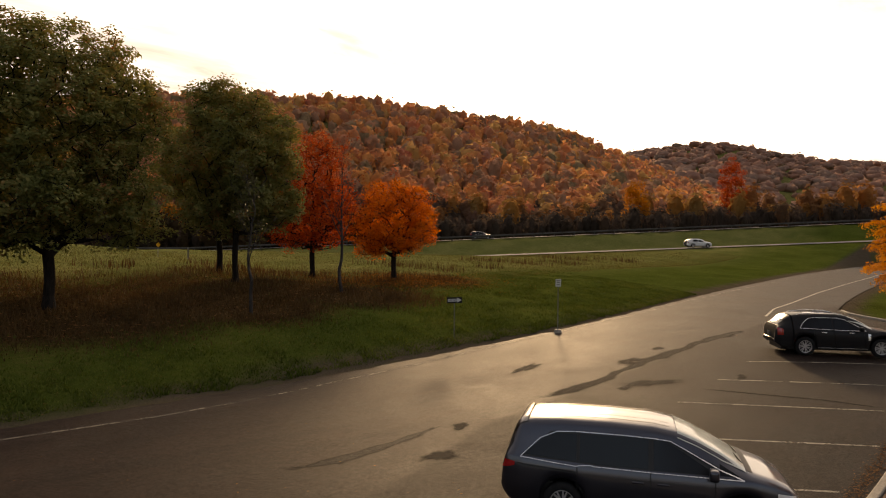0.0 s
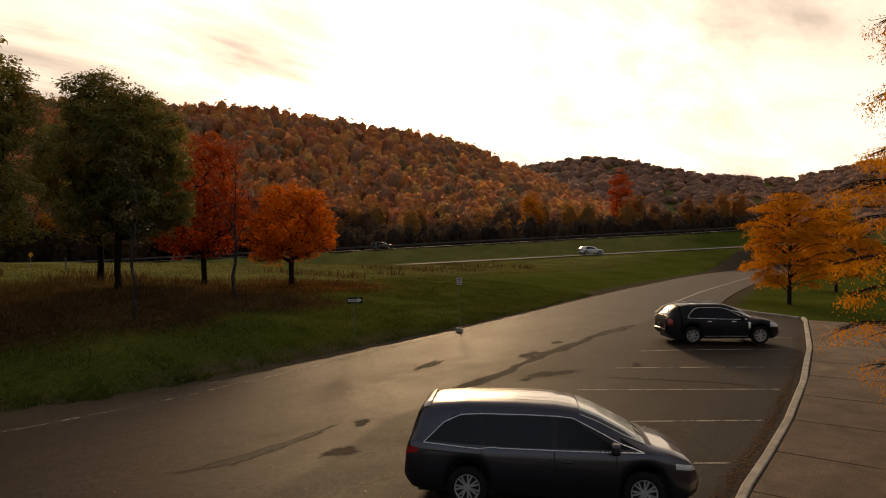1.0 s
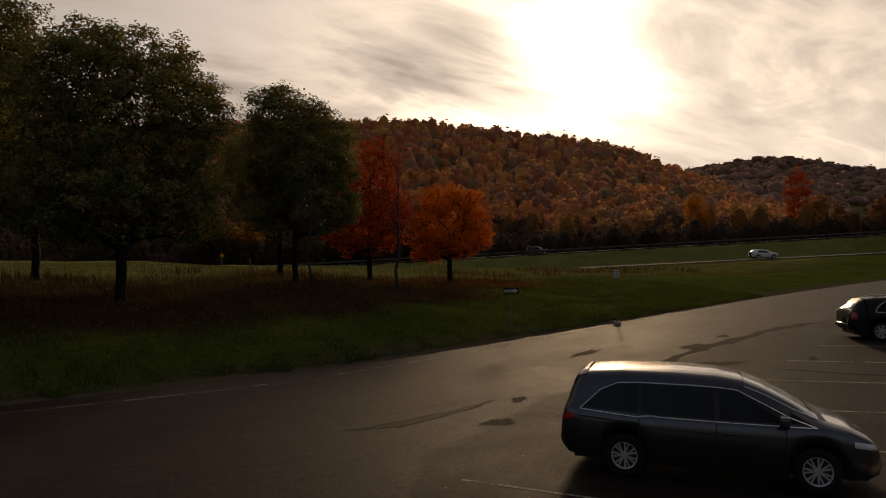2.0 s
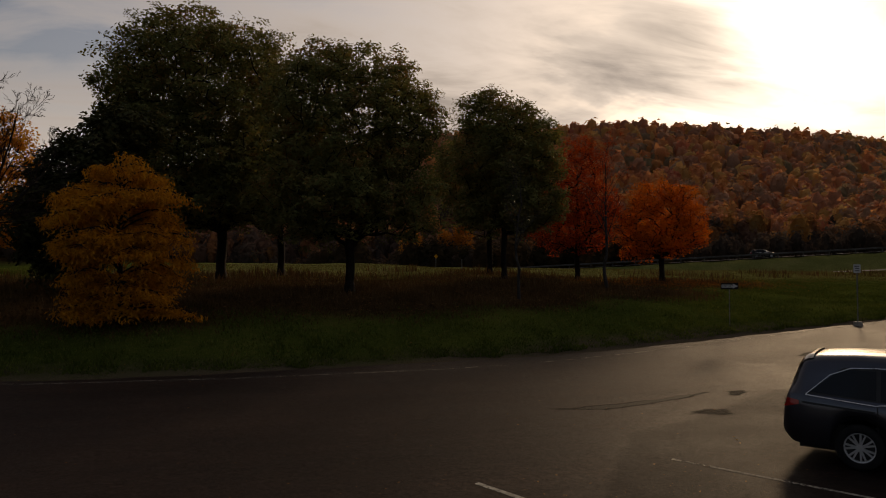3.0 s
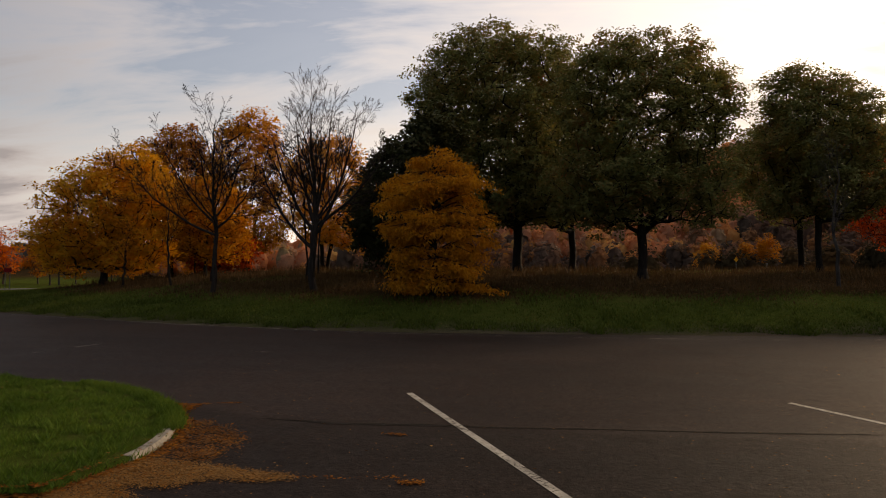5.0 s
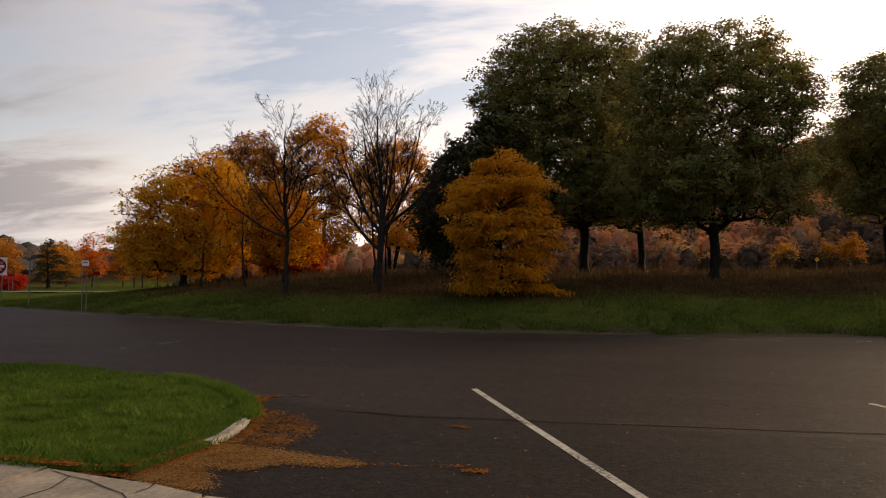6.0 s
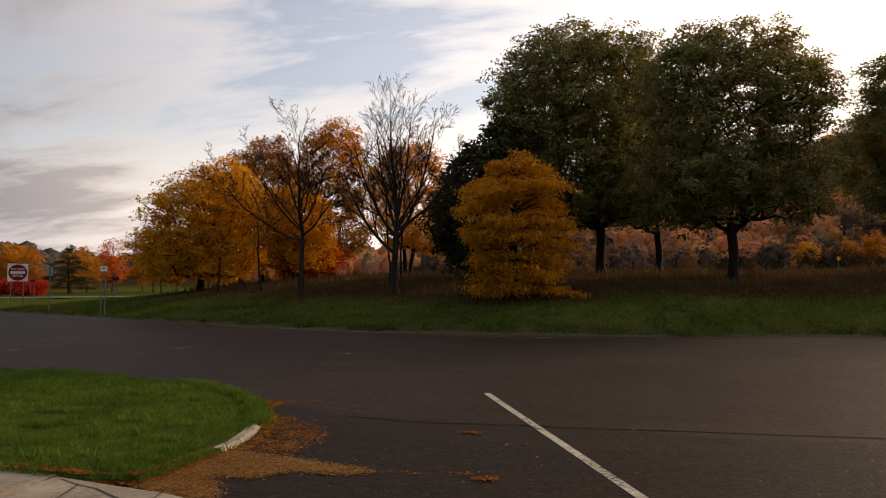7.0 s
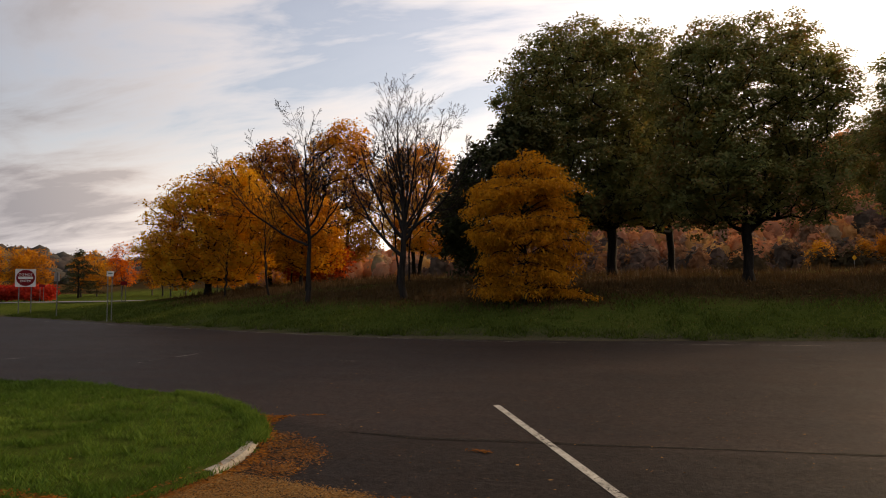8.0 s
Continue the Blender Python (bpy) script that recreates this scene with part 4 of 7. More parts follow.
make_layered_tree("locust_tree", "honey locust with hanging golden leaves beside the sidewalk", (18.95, 2.75), 10.2, [(0.0, 1.6, 0), (0.12, 2.7, 0), (0.4, 3.2, 0), (0.65, 3.1, 0), (0.85, 2.6, 0), (1.0, 1.2, 0)],
                  82, 0.085, M_LOCUST, M_BARK, 43, 0.16, 0.75, 0.16, 30, 18, "locust trees", 0.28, 1.4, 0.12)


# ---- woods on the hills ----
def woods(name, label, spots, radius, seed, stops, rings=5, segs=8, clumps=24, tall=(1.0, 1.5), lift=0.25, size_k=0.22, core=0.92):
    """Many crowns, one tint a tree: a lumpy leaf mass each, ragged with loose clumps of leaves at its skin."""
    rng = np.random.default_rng(seed)
    n = len(spots)
    R = radius * rng.uniform(0.55, 1.35, n)
    H = R * rng.uniform(*tall, n)
    mid = np.stack([spots[:, 0], spots[:, 1], spots[:, 2] + H * (0.75 + lift)], 1)
    th = np.linspace(0, math.pi * 0.86, rings + 1)[1:]
    ph = np.arange(segs) * 2 * math.pi / segs
    unit = np.concatenate([[[0, 0, 1.0]], np.stack([np.outer(np.sin(th), np.cos(ph)), np.outer(np.sin(th), np.sin(ph)), np.outer(np.cos(th), np.ones(segs))], -1).reshape(-1, 3)])
    k1, k2 = rng.normal(size=(n, 3)) * 2.3, rng.normal(size=(n, 3)) * 4.2

    def bulge(d):
        return 1 + 0.13 * np.sin(np.einsum("nij,nj->ni", d, k1) + R[:, None] * 9) + 0.10 * np.sin(np.einsum("nij,nj->ni", d, k2) + R[:, None] * 23)

    d = np.repeat(unit[None], n, 0) + rng.normal(size=(n, len(unit), 3)) * 0.05
    V = mid[:, None] + d * (bulge(d) * R[:, None] * core)[..., None] * np.stack([np.ones(n), np.ones(n), H / R], 1)[:, None]
    j = np.arange(segs)
    F = [np.stack([0 * j, 1 + j, 1 + (j + 1) % segs], 1)]
    for r in range(rings - 1):
        a, b = 1 + r * segs + j, 1 + r * segs + (j + 1) % segs
        F += [np.stack([a, a + segs, b + segs], 1), np.stack([a, b + segs, b], 1)]
    F = np.concatenate(F)
    faces = (F[None] + (np.arange(n) * len(unit))[:, None, None]).reshape(-1, 3)
    d = rng.normal(size=(n, clumps, 3)) + np.array([0, 0, 0.5])
    d /= np.linalg.norm(d, axis=2, keepdims=True)
    C = (mid[:, None] + d * (bulge(d) * R[:, None] * rng.uniform(core, 1.1, (n, clumps)))[..., None] * np.stack([np.ones(n), np.ones(n), H / R], 1)[:, None]).reshape(-1, 3)
    nor = d.reshape(-1, 3) + rng.normal(size=(n * clumps, 3)) * 0.32
    nor /= np.linalg.norm(nor, axis=1, keepdims=True)
    u = np.cross(nor, rng.normal(size=(n * clumps, 3)))
    u /= np.linalg.norm(u, axis=1, keepdims=True)
    v = np.cross(nor, u)
    s = (np.repeat(R * size_k, clumps) * rng.uniform(0.6, 1.3, n * clumps))[:, None]
    tri = np.stack([C - u * s * 1.1 - v * s * 0.7, C + u * s * 1.1 - v * s * 0.7, C + v * s * 1.25], 1).reshape(-1, 3)
    drift = 0.5 + 0.5 * np.sin(spots[:, 0] * 0.045 + 1.7 * np.sin(spots[:, 1] * 0.03)) * np.sin(spots[:, 1] * 0.05 + seed)
    tint = np.clip(0.72 * rng.uniform(0, 1, n) + 0.28 * drift, 0, 1)
    m, k, sh, end = material(name)
    a = k.n("ShaderNodeAttribute", attribute_name="tint")
    geo = k.n("ShaderNodeNewGeometry")
    c = place(k)
    leafy = k.noise(c, 1.3, 5, 0.7)
    fine_ = k.noise(c, 4.5, 3, 0.7)
    sh.inputs["Roughness"].default_value = 0.9
    sh.inputs["Specular IOR Level"].default_value = 0.05
    key = k.math("ADD", a.outputs["Fac"], k.math("MULTIPLY", k.math("SUBTRACT", leafy, 0.5), 0.22), True)
    col = k.mix(1.0, k.ramp(key, stops), k.ramp(k.math("ADD", k.math("MULTIPLY", leafy, 0.5), k.math("MULTIPLY", fine_, 0.5)), [(0.30, 0.80), (0.5, 1.0), (0.70, 1.2)]), "MULTIPLY")
    k.link(col, sh.inputs["Base Color"])
    bump(k, sh, k.math("ADD", leafy, k.math("MULTIPLY", fine_, 0.5)), 0.3, 0.5)
    thin = k.n("ShaderNodeBsdfTranslucent")
    k.link(col, thin.inputs[0])
    mx = k.n("ShaderNodeMixShader")
    mx.inputs[0].default_value = 0.45
    k.link(sh.outputs[0], mx.inputs[1])
    k.link(thin.outputs[0], mx.inputs[2])
    k.link(mx.outputs[0], end.inputs[0])
    nv = n * len(unit)
    faces = np.concatenate([faces, nv + np.arange(n * clumps * 3).reshape(-1, 3)])
    ob = poly_mesh(name, np.concatenate([V.reshape(-1, 3), tri]), faces, m)
    at = ob.data.attributes.new("tint", "FLOAT", "POINT")
    at.data.foreach_set("value", np.concatenate([np.repeat(tint, len(unit)), np.repeat(tint, clumps * 3)]).astype(np.float32))
    return tagged(ob, label, "woods", kind="stuff")


def scatter(rng, az0, az1, r0, r1, spacing, test):
    n = int(radians(az1 - az0) * (r1 * r1 - r0 * r0) / 2 / spacing ** 2)
    az = np.radians(rng.uniform(az0, az1, n))
    r = np.sqrt(rng.uniform(r0 * r0, r1 * r1, n))
    x, y = r * np.sin(az), r * np.cos(az)
    keep = test(x, y, np.degrees(az), r)
    x, y = x[keep], y[keep]
    return np.stack([x, y, land(x, y)], 1)


# autumn leaf colours, lightened to stand in for the haze over the hill
AUTUMN = [(0.0, (0.258, 0.202, 0.106)), (0.12, (0.314, 0.224, 0.123)), (0.24, (0.426, 0.241, 0.151)), (0.38, (0.515, 0.241, 0.14)), (0.5, (0.594, 0.246, 0.123)), (0.62, (0.672, 0.269, 0.106)), (0.74, (0.694, 0.325, 0.112)), (0.82, (0.65, 0.392, 0.14)), (0.9, (0.616, 0.179, 0.095)), (1.0, (0.426, 0.258, 0.19))]
rw = np.random.default_rng(7)
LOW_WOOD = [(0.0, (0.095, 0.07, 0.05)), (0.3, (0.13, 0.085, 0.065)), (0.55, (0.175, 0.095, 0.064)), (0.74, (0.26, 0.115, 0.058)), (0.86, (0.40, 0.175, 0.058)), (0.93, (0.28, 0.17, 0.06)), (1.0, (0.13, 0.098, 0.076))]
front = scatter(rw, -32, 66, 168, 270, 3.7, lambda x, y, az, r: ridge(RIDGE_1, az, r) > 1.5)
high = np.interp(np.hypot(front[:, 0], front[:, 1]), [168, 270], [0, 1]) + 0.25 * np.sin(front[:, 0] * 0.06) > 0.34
woods("hill_woods", "autumn woods of rust, orange and olive trees on a hillside", front[high], 2.15, 3, AUTUMN, 4, 6, 38, (1.1, 1.9), 0.1, 0.26, 0.84)
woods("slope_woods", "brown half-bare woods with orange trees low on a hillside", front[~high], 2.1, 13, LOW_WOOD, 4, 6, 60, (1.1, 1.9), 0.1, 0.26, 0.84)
upper = scatter(rw, -36, 68, 270, 620, 4.7, lambda x, y, az, r: (ridge(RIDGE_1, az, r) > 3) & (r < np.interp(az, RIDGE_1[:, 0], RIDGE_1[:, 2]) + 25))
woods("ridge_woods", "autumn woods of rust and brown trees up to a ridge", upper, 2.6, 4, AUTUMN, 3, 6, 9, (1.0, 1.5), 0.1, 0.34)
# distance haze is put into these leaf colours: paler and greyer than near woods
HAZED_WOOD = [(0.0, (0.31, 0.225, 0.175)), (0.35, (0.39, 0.24, 0.18)), (0.65, (0.45, 0.25, 0.18)), (1.0, (0.34, 0.24, 0.185))]
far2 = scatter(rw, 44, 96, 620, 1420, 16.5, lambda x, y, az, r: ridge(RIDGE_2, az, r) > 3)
woods("far_hill_woods", "brown woods on a far hill, paled in colour for haze", far2, 8.8, 5, HAZED_WOOD, 3, 6, 4, (0.45, 0.65), 0.1)
# greyed base colours stand in for haze on the left ridge
HAZE_GREY_WOOD = [(0.0, (0.085, 0.085, 0.075)), (0.6, (0.12, 0.105, 0.09)), (1.0, (0.15, 0.11, 0.09))]
far3 = scatter(rw, -75, -22, 560, 1000, 15, lambda x, y, az, r: ridge(RIDGE_3, az, r) > 2)
woods("far_hill_woods", "grey green woods on a low far ridge, greyed for haze", far3, 8.0, 6, HAZE_GREY_WOOD, 3, 6, 3, (0.7, 1.0), 0.0)

# leafless brush along the foot of the hill
M_BRUSH = leaf_material("leafless_brush", [(0.1, (0.035, 0.026, 0.022)), (0.5, (0.058, 0.042, 0.034)), (0.9, (0.085, 0.062, 0.048))], 0.1)


def brush(name, label, spots, size, seed):
    rng = np.random.default_rng(seed)
    n = len(spots)
    a = rng.uniform(0, 6.283, n)
    h = size * rng.uniform(0.4, 1.2, n)
    side = np.stack([np.cos(a), np.sin(a), 0 * a], 1) * (h * 0.02)[:, None]
    b_ = rng.uniform(0, 6.283, n)
    tip = spots + np.stack([np.cos(b_) * 0.22 * h, np.sin(b_) * 0.22 * h, h], 1)
    return tagged(tris_mesh(name, np.stack([spots - side, spots + side, tip], 1), M_BRUSH), label, "brush", kind="stuff")


foot_ = scatter(rw, -20, 80, 150, 300, 0.7, lambda x, y, az, r: (ridge(RIDGE_1, az, r) < 6) & (highway_frame(x, y)[1] > 22) & (rw.uniform(0, 1, len(x)) < 0.55))
brush("foot_brush", "leafless grey brown brush and saplings at the foot of the hill", foot_, 4.2, 8)
THICKET = [(0.0, (0.060, 0.046, 0.037)), (0.4, (0.082, 0.060, 0.046)), (0.74, (0.105, 0.068, 0.048)), (0.88, (0.15, 0.08, 0.045)), (0.95, (0.28, 0.13, 0.04)), (1.0, (0.07, 0.064, 0.042))]
low = scatter(rw, -24, 82, 150, 205, 2.7, lambda x, y, az, r: (ridge(RIDGE_1, az, r) < 7) & (highway_frame(x, y)[1] > 24))
woods("thicket", "dark brown thicket of low trees at the foot of the hill", low, 1.4, 9, THICKET, 3, 5, 48, (1.0, 2.2), 0.0, 0.22, 0.7)
HEDGE = [(0.0, (0.040, 0.031, 0.015)), (0.5, (0.056, 0.040, 0.020)), (0.85, (0.080, 0.050, 0.025)), (1.0, (0.13, 0.066, 0.026))]
row = scatter(rw, -16, 34, 142, 160, 2.9, lambda x, y, az, r: (highway_frame(x, y)[1] > 23) & (ridge(RIDGE_1, az, r) < 1))
woods("hedgerow", "dark brush and young conifers along the highway", row, 2.2, 14, HEDGE, 4, 6, 190, (1.2, 2.1), 0.0, 0.15, 0.7)
EDGE_WOOD = [(0.0, (0.17, 0.11, 0.075)), (0.35, (0.24, 0.12, 0.06)), (0.55, (0.36, 0.15, 0.05)), (0.75, (0.40, 0.19, 0.05)), (0.9, (0.30, 0.17, 0.06)), (1.0, (0.15, 0.11, 0.06))]
margin = scatter(rw, 10, 84, 168, 196, 4.6, lambda x, y, az, r: (highway_frame(x, y)[1] > 30) & (rw.uniform(0, 1, len(x)) < 0.62))
woods("margin_woods", "slender autumn trees along the edge of the woods", margin, 1.9, 10, EDGE_WOOD, 5, 6, 110, (1.3, 2.1), 0.4, 0.20, 0.75)


def far_tree(label, az, r, height, width, mat, seed):
    x, y = r * math.sin(radians(az)), r * math.cos(radians(az))
    make_tree("autumn_tree", label, (x, y), [ell(0, 0, height * 0.56, width, width, height * 0.42), ell(width * 0.3, 0, height * 0.4, width * 0.9, width, height * 0.3)],
              height * 0.8, 0.16, 150, 40, 0.42, 0.62, mat, M_BARK, seed=seed, group="trees at the edge of the woods", lump=1.3, twigs=0.3, inner=0.15, rough=0.16)


far_tree("bright yellow tree before the dark hillside woods", 13.1, 160, 10.5, 2.3, M_GOLD, 111)
far_tree("orange tree at the foot of the hillside woods", 15.9, 161, 10.0, 2.0, M_RUST, 112)
far_tree("orange tree at the foot of the hillside woods", 17.3, 162, 12.0, 2.4, M_RUST, 113)
far_tree("tall red tree at the foot of the hillside woods", 60.3, 182, 17.5, 3.0, M_RED, 114)
far_tree("pale orange tree at the foot of the hillside woods", 53.2, 178, 13.0, 2.8, M_RUST, 115)


# ---- lines, kerbs, walks ----
for k, pts in enumerate([[(-1.93, 9.9), (0.55, 4.75)], [(3.42, 10.05), (6.1, 5.2)], [(6.91, 10.41), (10.4, 5.75)], [(10.6, 11.05), (14.6, 6.7)], [(14.0, 11.5), (17.75, 7.15)],
                         [(17.3, 12.05), (20.8, 7.75)], [(20.2, 12.55), (23.8, 8.45)], [(23.1, 13.2), (27.5, 9.45)], [(26.2, 13.8), (31.2, 10.6)], [(29.5, 14.4), (35.0, 11.7)]]):
    stripe("parking_line", pts, 0.095 if k < 2 else 0.08, "faded white parking bay line", M_PAINT if k < 2 else M_FADED)
M_OLDPAINT = worn_paint("worn_paint", (0.20, 0.175, 0.14), 0.50)
stripe("edge_line", [(-33, 28.2), (-22, 24.6), (-12, 21.2), (-5, 19.3), (0, 19.1), (5.5, 19.35), (11.2, 20.35), (17, 20.75), (22.2, 21.0), (29, 22.5), (38, 25.4), (52, 29.4), (79, 36.7), (113, 44)],
       0.09, "thin worn white line along the road edge", M_OLDPAINT)
stripe("edge_line", [(36.2, 19.2), (40.5, 20.9), (45.1, 22.1), (56, 25.2), (68.3, 28.3), (92.9, 34.2), (140, 43.6)], 0.12, "worn white line along the road edge", M_PAINT)
M_TAR = stain_material("tar", (0.0085, 0.0062, 0.005), 0.85, 0.08)
M_SMEAR = stain_material("tar_smear", (0.011, 0.0078, 0.006), 0.78, 0.14)
M_CRACK = plain("crack_shadow", (0.016, 0.013, 0.011), 0.95, vary=0.25, scale=5)
stripe("tar_seam", [(14.6, 14.75), (17.4, 14.95), (19.5, 15.25), (21.1, 15.5), (25.3, 16.1), (30, 17.0)], 0.62, "dark tar patch along an asphalt seam", M_TAR, 0.003, ragged=0.45)
stripe("tar_seam", [(6.2, 14.0), (7.6, 14.05), (8.6, 14.2), (10.0, 14.6), (11.4, 14.75)], 0.42, "faint tar smear on asphalt", M_SMEAR, 0.003, ragged=0.6)
stripe("asphalt_crack", [(20.9, 7.9), (20.4, 9.5), (19.6, 11.0), (18.8, 12.6)], 0.16, "thin crack between parking bays", M_TAR, 0.003)
stripe("asphalt_crack", [(-3.7, 7.9), (-2.4, 7.78), (-1.2, 7.86), (0.4, 7.95), (1.6, 8.02), (2.8, 8.1), (4.2, 8.3)], 0.13, "thin dark joint along the edge of the sealed bays", M_TAR, 0.003, ragged=0.6)
for pts, wd in [([(-10.76, 13.24), (-10.48, 15.2)], 0.10), ([(-6.45, 14.4), (-5.95, 14.3)], 0.09), ([(-14.7, 13.0), (-14.3, 13.6)], 0.09), ([(-5.25, 12.86), (-4.98, 12.9)], 0.07),
                ([(-13.3, 17.0), (-12.9, 17.15)], 0.08), ([(-8.2, 16.4), (-7.8, 16.35)], 0.08), ([(-12.4, 15.1), (-11.9, 15.2)], 0.07)]:
    stripe("paint_mark", pts, wd, "faint leftover paint mark on asphalt", M_OLDPAINT)


def blotch(x, y, rx, ry, turn, seed, mat, name, label, lift=0.004):
    """A ragged flat stain on the pavement."""
    rng = np.random.default_rng(seed)
    n = 40
    ph = rng.uniform(0, 6.28, 5)
    v = [(x, y, float(lot(x, y)) + lift)]
    for i in range(n):
        a = 2 * math.pi * i / n
        r = 1 + 0.16 * math.sin(2 * a + ph[0]) + 0.14 * math.sin(3 * a + ph[1]) + 0.1 * math.sin(5 * a + ph[2]) + 0.08 * math.sin(9 * a + ph[3])
        px, py = rx * r * math.cos(a), ry * r * math.sin(a)
        wx, wy = x + px * math.cos(turn) - py * math.sin(turn), y + px * math.sin(turn) + py * math.cos(turn)
        v.append((wx, wy, float(lot(wx, wy)) + lift))
    ob = from_arrays(name, v, [(0, i + 1, (i + 1) % n + 1) for i in range(n)], mat)
    soft_rim(ob, [1.0] + [0.0] * n)
    return tagged(ob, label, "stain", kind="structure")


for x, y, rx, ry, turn, seed in [(9.72, 13.05, 0.42, 0.27, 0.2, 1), (18.4, 13.7, 0.75, 0.32, -0.5, 2), (20.1, 15.85, 0.55, 0.28, 0.1, 3), (11.4, 14.4, 0.35, 0.16, 0.3, 4),
                                 (22.6, 16.4, 0.4, 0.15, 0.1, 5), (17.4, 13.9, 0.3, 0.14, 0.4, 6), (16.9, 17.6, 0.8, 0.2, 0.25, 7), (21.0, 12.2, 0.3, 0.15, 0.5, 8)]:
    blotch(x, y, rx * 1.5, ry * 1.5, turn, seed, M_TAR, "tar_spot", "dark oily patch on asphalt")


def concrete_material():
    m, k, s, _ = material("concrete")
    c = place(k)
    info = k.n("ShaderNodeObjectInfo")
    big_ = k.noise(c, 0.9, 6, 0.6, 0.4)
    fine_ = k.noise(c, 28, 4, 0.65)
    base = k.ramp(k.math("ADD", k.math("MULTIPLY", big_, 0.55), k.math("MULTIPLY", fine_, 0.45)), [(0.34, (0.036, 0.020, 0.011)), (0.5, (0.088, 0.054, 0.032)), (0.68, (0.17, 0.115, 0.072))])
    k.link(k.mix(1.0, base, k.ramp(info.outputs["Random"], [(0.0, 0.78), (1.0, 1.12)]), "MULTIPLY"), s.inputs["Base Color"])
    s.inputs["Roughness"].default_value = 0.85
    s.inputs["Specular IOR Level"].default_value = 0.25
    bump(k, s, fine_, 0.4, 0.01)
    return m


M_CONCRETE = concrete_material()
M_KERB = plain("kerb_concrete", (0.30, 0.265, 0.21), 0.85, vary=0.3, scale=3, relief=0.3)


def sweep_kerb(name, label, pts, width, height, parent=None, piece=2.4):
    """Kerb stones along a line, a little joint between them."""
    root = thing(name, label, "kerb", kind="structure")
    P = []
    for (x0, y0), (x1, y1) in zip(pts, pts[1:]):
        n = max(1, int(math.hypot(x1 - x0, y1 - y0) / 0.3))
        P += [(x0 + (x1 - x0) * k / n, y0 + (y1 - y0) * k / n) for k in range(n)]
    P.append(pts[-1])
    step = max(2, int(piece / 0.3))
    for a in range(0, len(P) - 1, step):
        seg = P[a:a + step + 1]
        if len(seg) < 2:
            continue
        v, f = [], []
        for i, (px, py) in enumerate(seg):
            g = min(max(a + i, 1), len(P) - 2)
            dx, dy = P[g + 1][0] - P[g - 1][0], P[g + 1][1] - P[g - 1][1]
            ln = math.hypot(dx, dy)
            dx, dy = dx / ln, dy / ln
            if i == 0:
                px, py = px + dx * 0.012, py + dy * 0.012
            nx, ny = -dy, dx
            z = float(lot(px, py))
            for o, h in ((0, -0.12), (0.0, height - 0.03), (0.03, height), (width - 0.02, height), (width, height - 0.02), (width, -0.12)):
                v.append((px - nx * o, py - ny * o, z + h))
            if i:
                b0, b1 = (i - 1) * 6, i * 6
                f += [(b0 + j, b0 + j + 1, b1 + j + 1, b1 + j) for j in range(5)]
        f += [(5, 4, 3, 2, 1, 0), tuple(len(v) - 6 + j for j in range(6))]
        from_arrays("kerb_stone", v, f, M_KERB, root)
    return root


KERB_LINE = [(x, float(near_edge(x))) for x in (1.5, 3.5, 6, 8, 10, 11.7, 13.4, 15.3, 17.8, 21.7, 24.7, 27.8, 33, 38.5, 39.7)]
sweep_kerb("kerb_walk", "pale concrete kerb between parking bays and sidewalk", KERB_LINE, 0.18, 0.14)

sweep_kerb("kerb_end", "pale concrete kerb between the last bay and the verge", [(39.72, 12.9), (40.15, 14.0), (40.6, 15.3), (41.2, 16.4), (42.0, 17.5), (43.2, 18.35)], 0.16, 0.12)

# sidewalk slabs, laid in courses along the kerb
walk_root = thing("sidewalk", "brown-stained concrete sidewalk of large slabs with dirty joints", "sidewalk", kind="structure")
KX = np.array([p[0] for p in KERB_LINE])
KY = np.array([p[1] for p in KERB_LINE])
cum = np.concatenate([[0], np.cumsum(np.hypot(np.diff(KX), np.diff(KY)))])


def along(s, o):
    """A point s metres along the kerb and o metres behind it."""
    x, y = np.interp(s, cum, KX), np.interp(s, cum, KY)
    x2, y2 = np.interp(s + 0.5, cum, KX) - np.interp(s - 0.5, cum, KX), np.interp(s + 0.5, cum, KY) - np.interp(s - 0.5, cum, KY)
    ln = math.hypot(x2, y2)
    return x + y2 / ln * o, y - x2 / ln * o


rs = np.random.default_rng(5)
slab = 2.35
for i in range(int(cum[-1] / slab)):
    for j in range(4):
        s0, s1 = i * slab + 0.02, (i + 1) * slab - 0.02
        o0, o1 = 0.22 + j * slab, 0.22 + (j + 1) * slab - 0.04
        tilt = rs.normal(size=4) * 0.004
        ring = [along(s0, o0), along(s1, o0), along(s1, o1), along(s0, o1)]
        zs = [float(lot(px, py)) + 0.13 + t for (px, py), t in zip(ring, tilt)]
        v = [(px, py, z) for (px, py), z in zip(ring, zs)] + [(px, py, z - 0.12) for (px, py), z in zip(ring, zs)]
        from_arrays("slab", v, [(3, 2, 1, 0), (0, 1, 5, 4), (1, 2, 6, 5), (2, 3, 7, 6), (3, 0, 4, 7)], M_CONCRETE, walk_root)
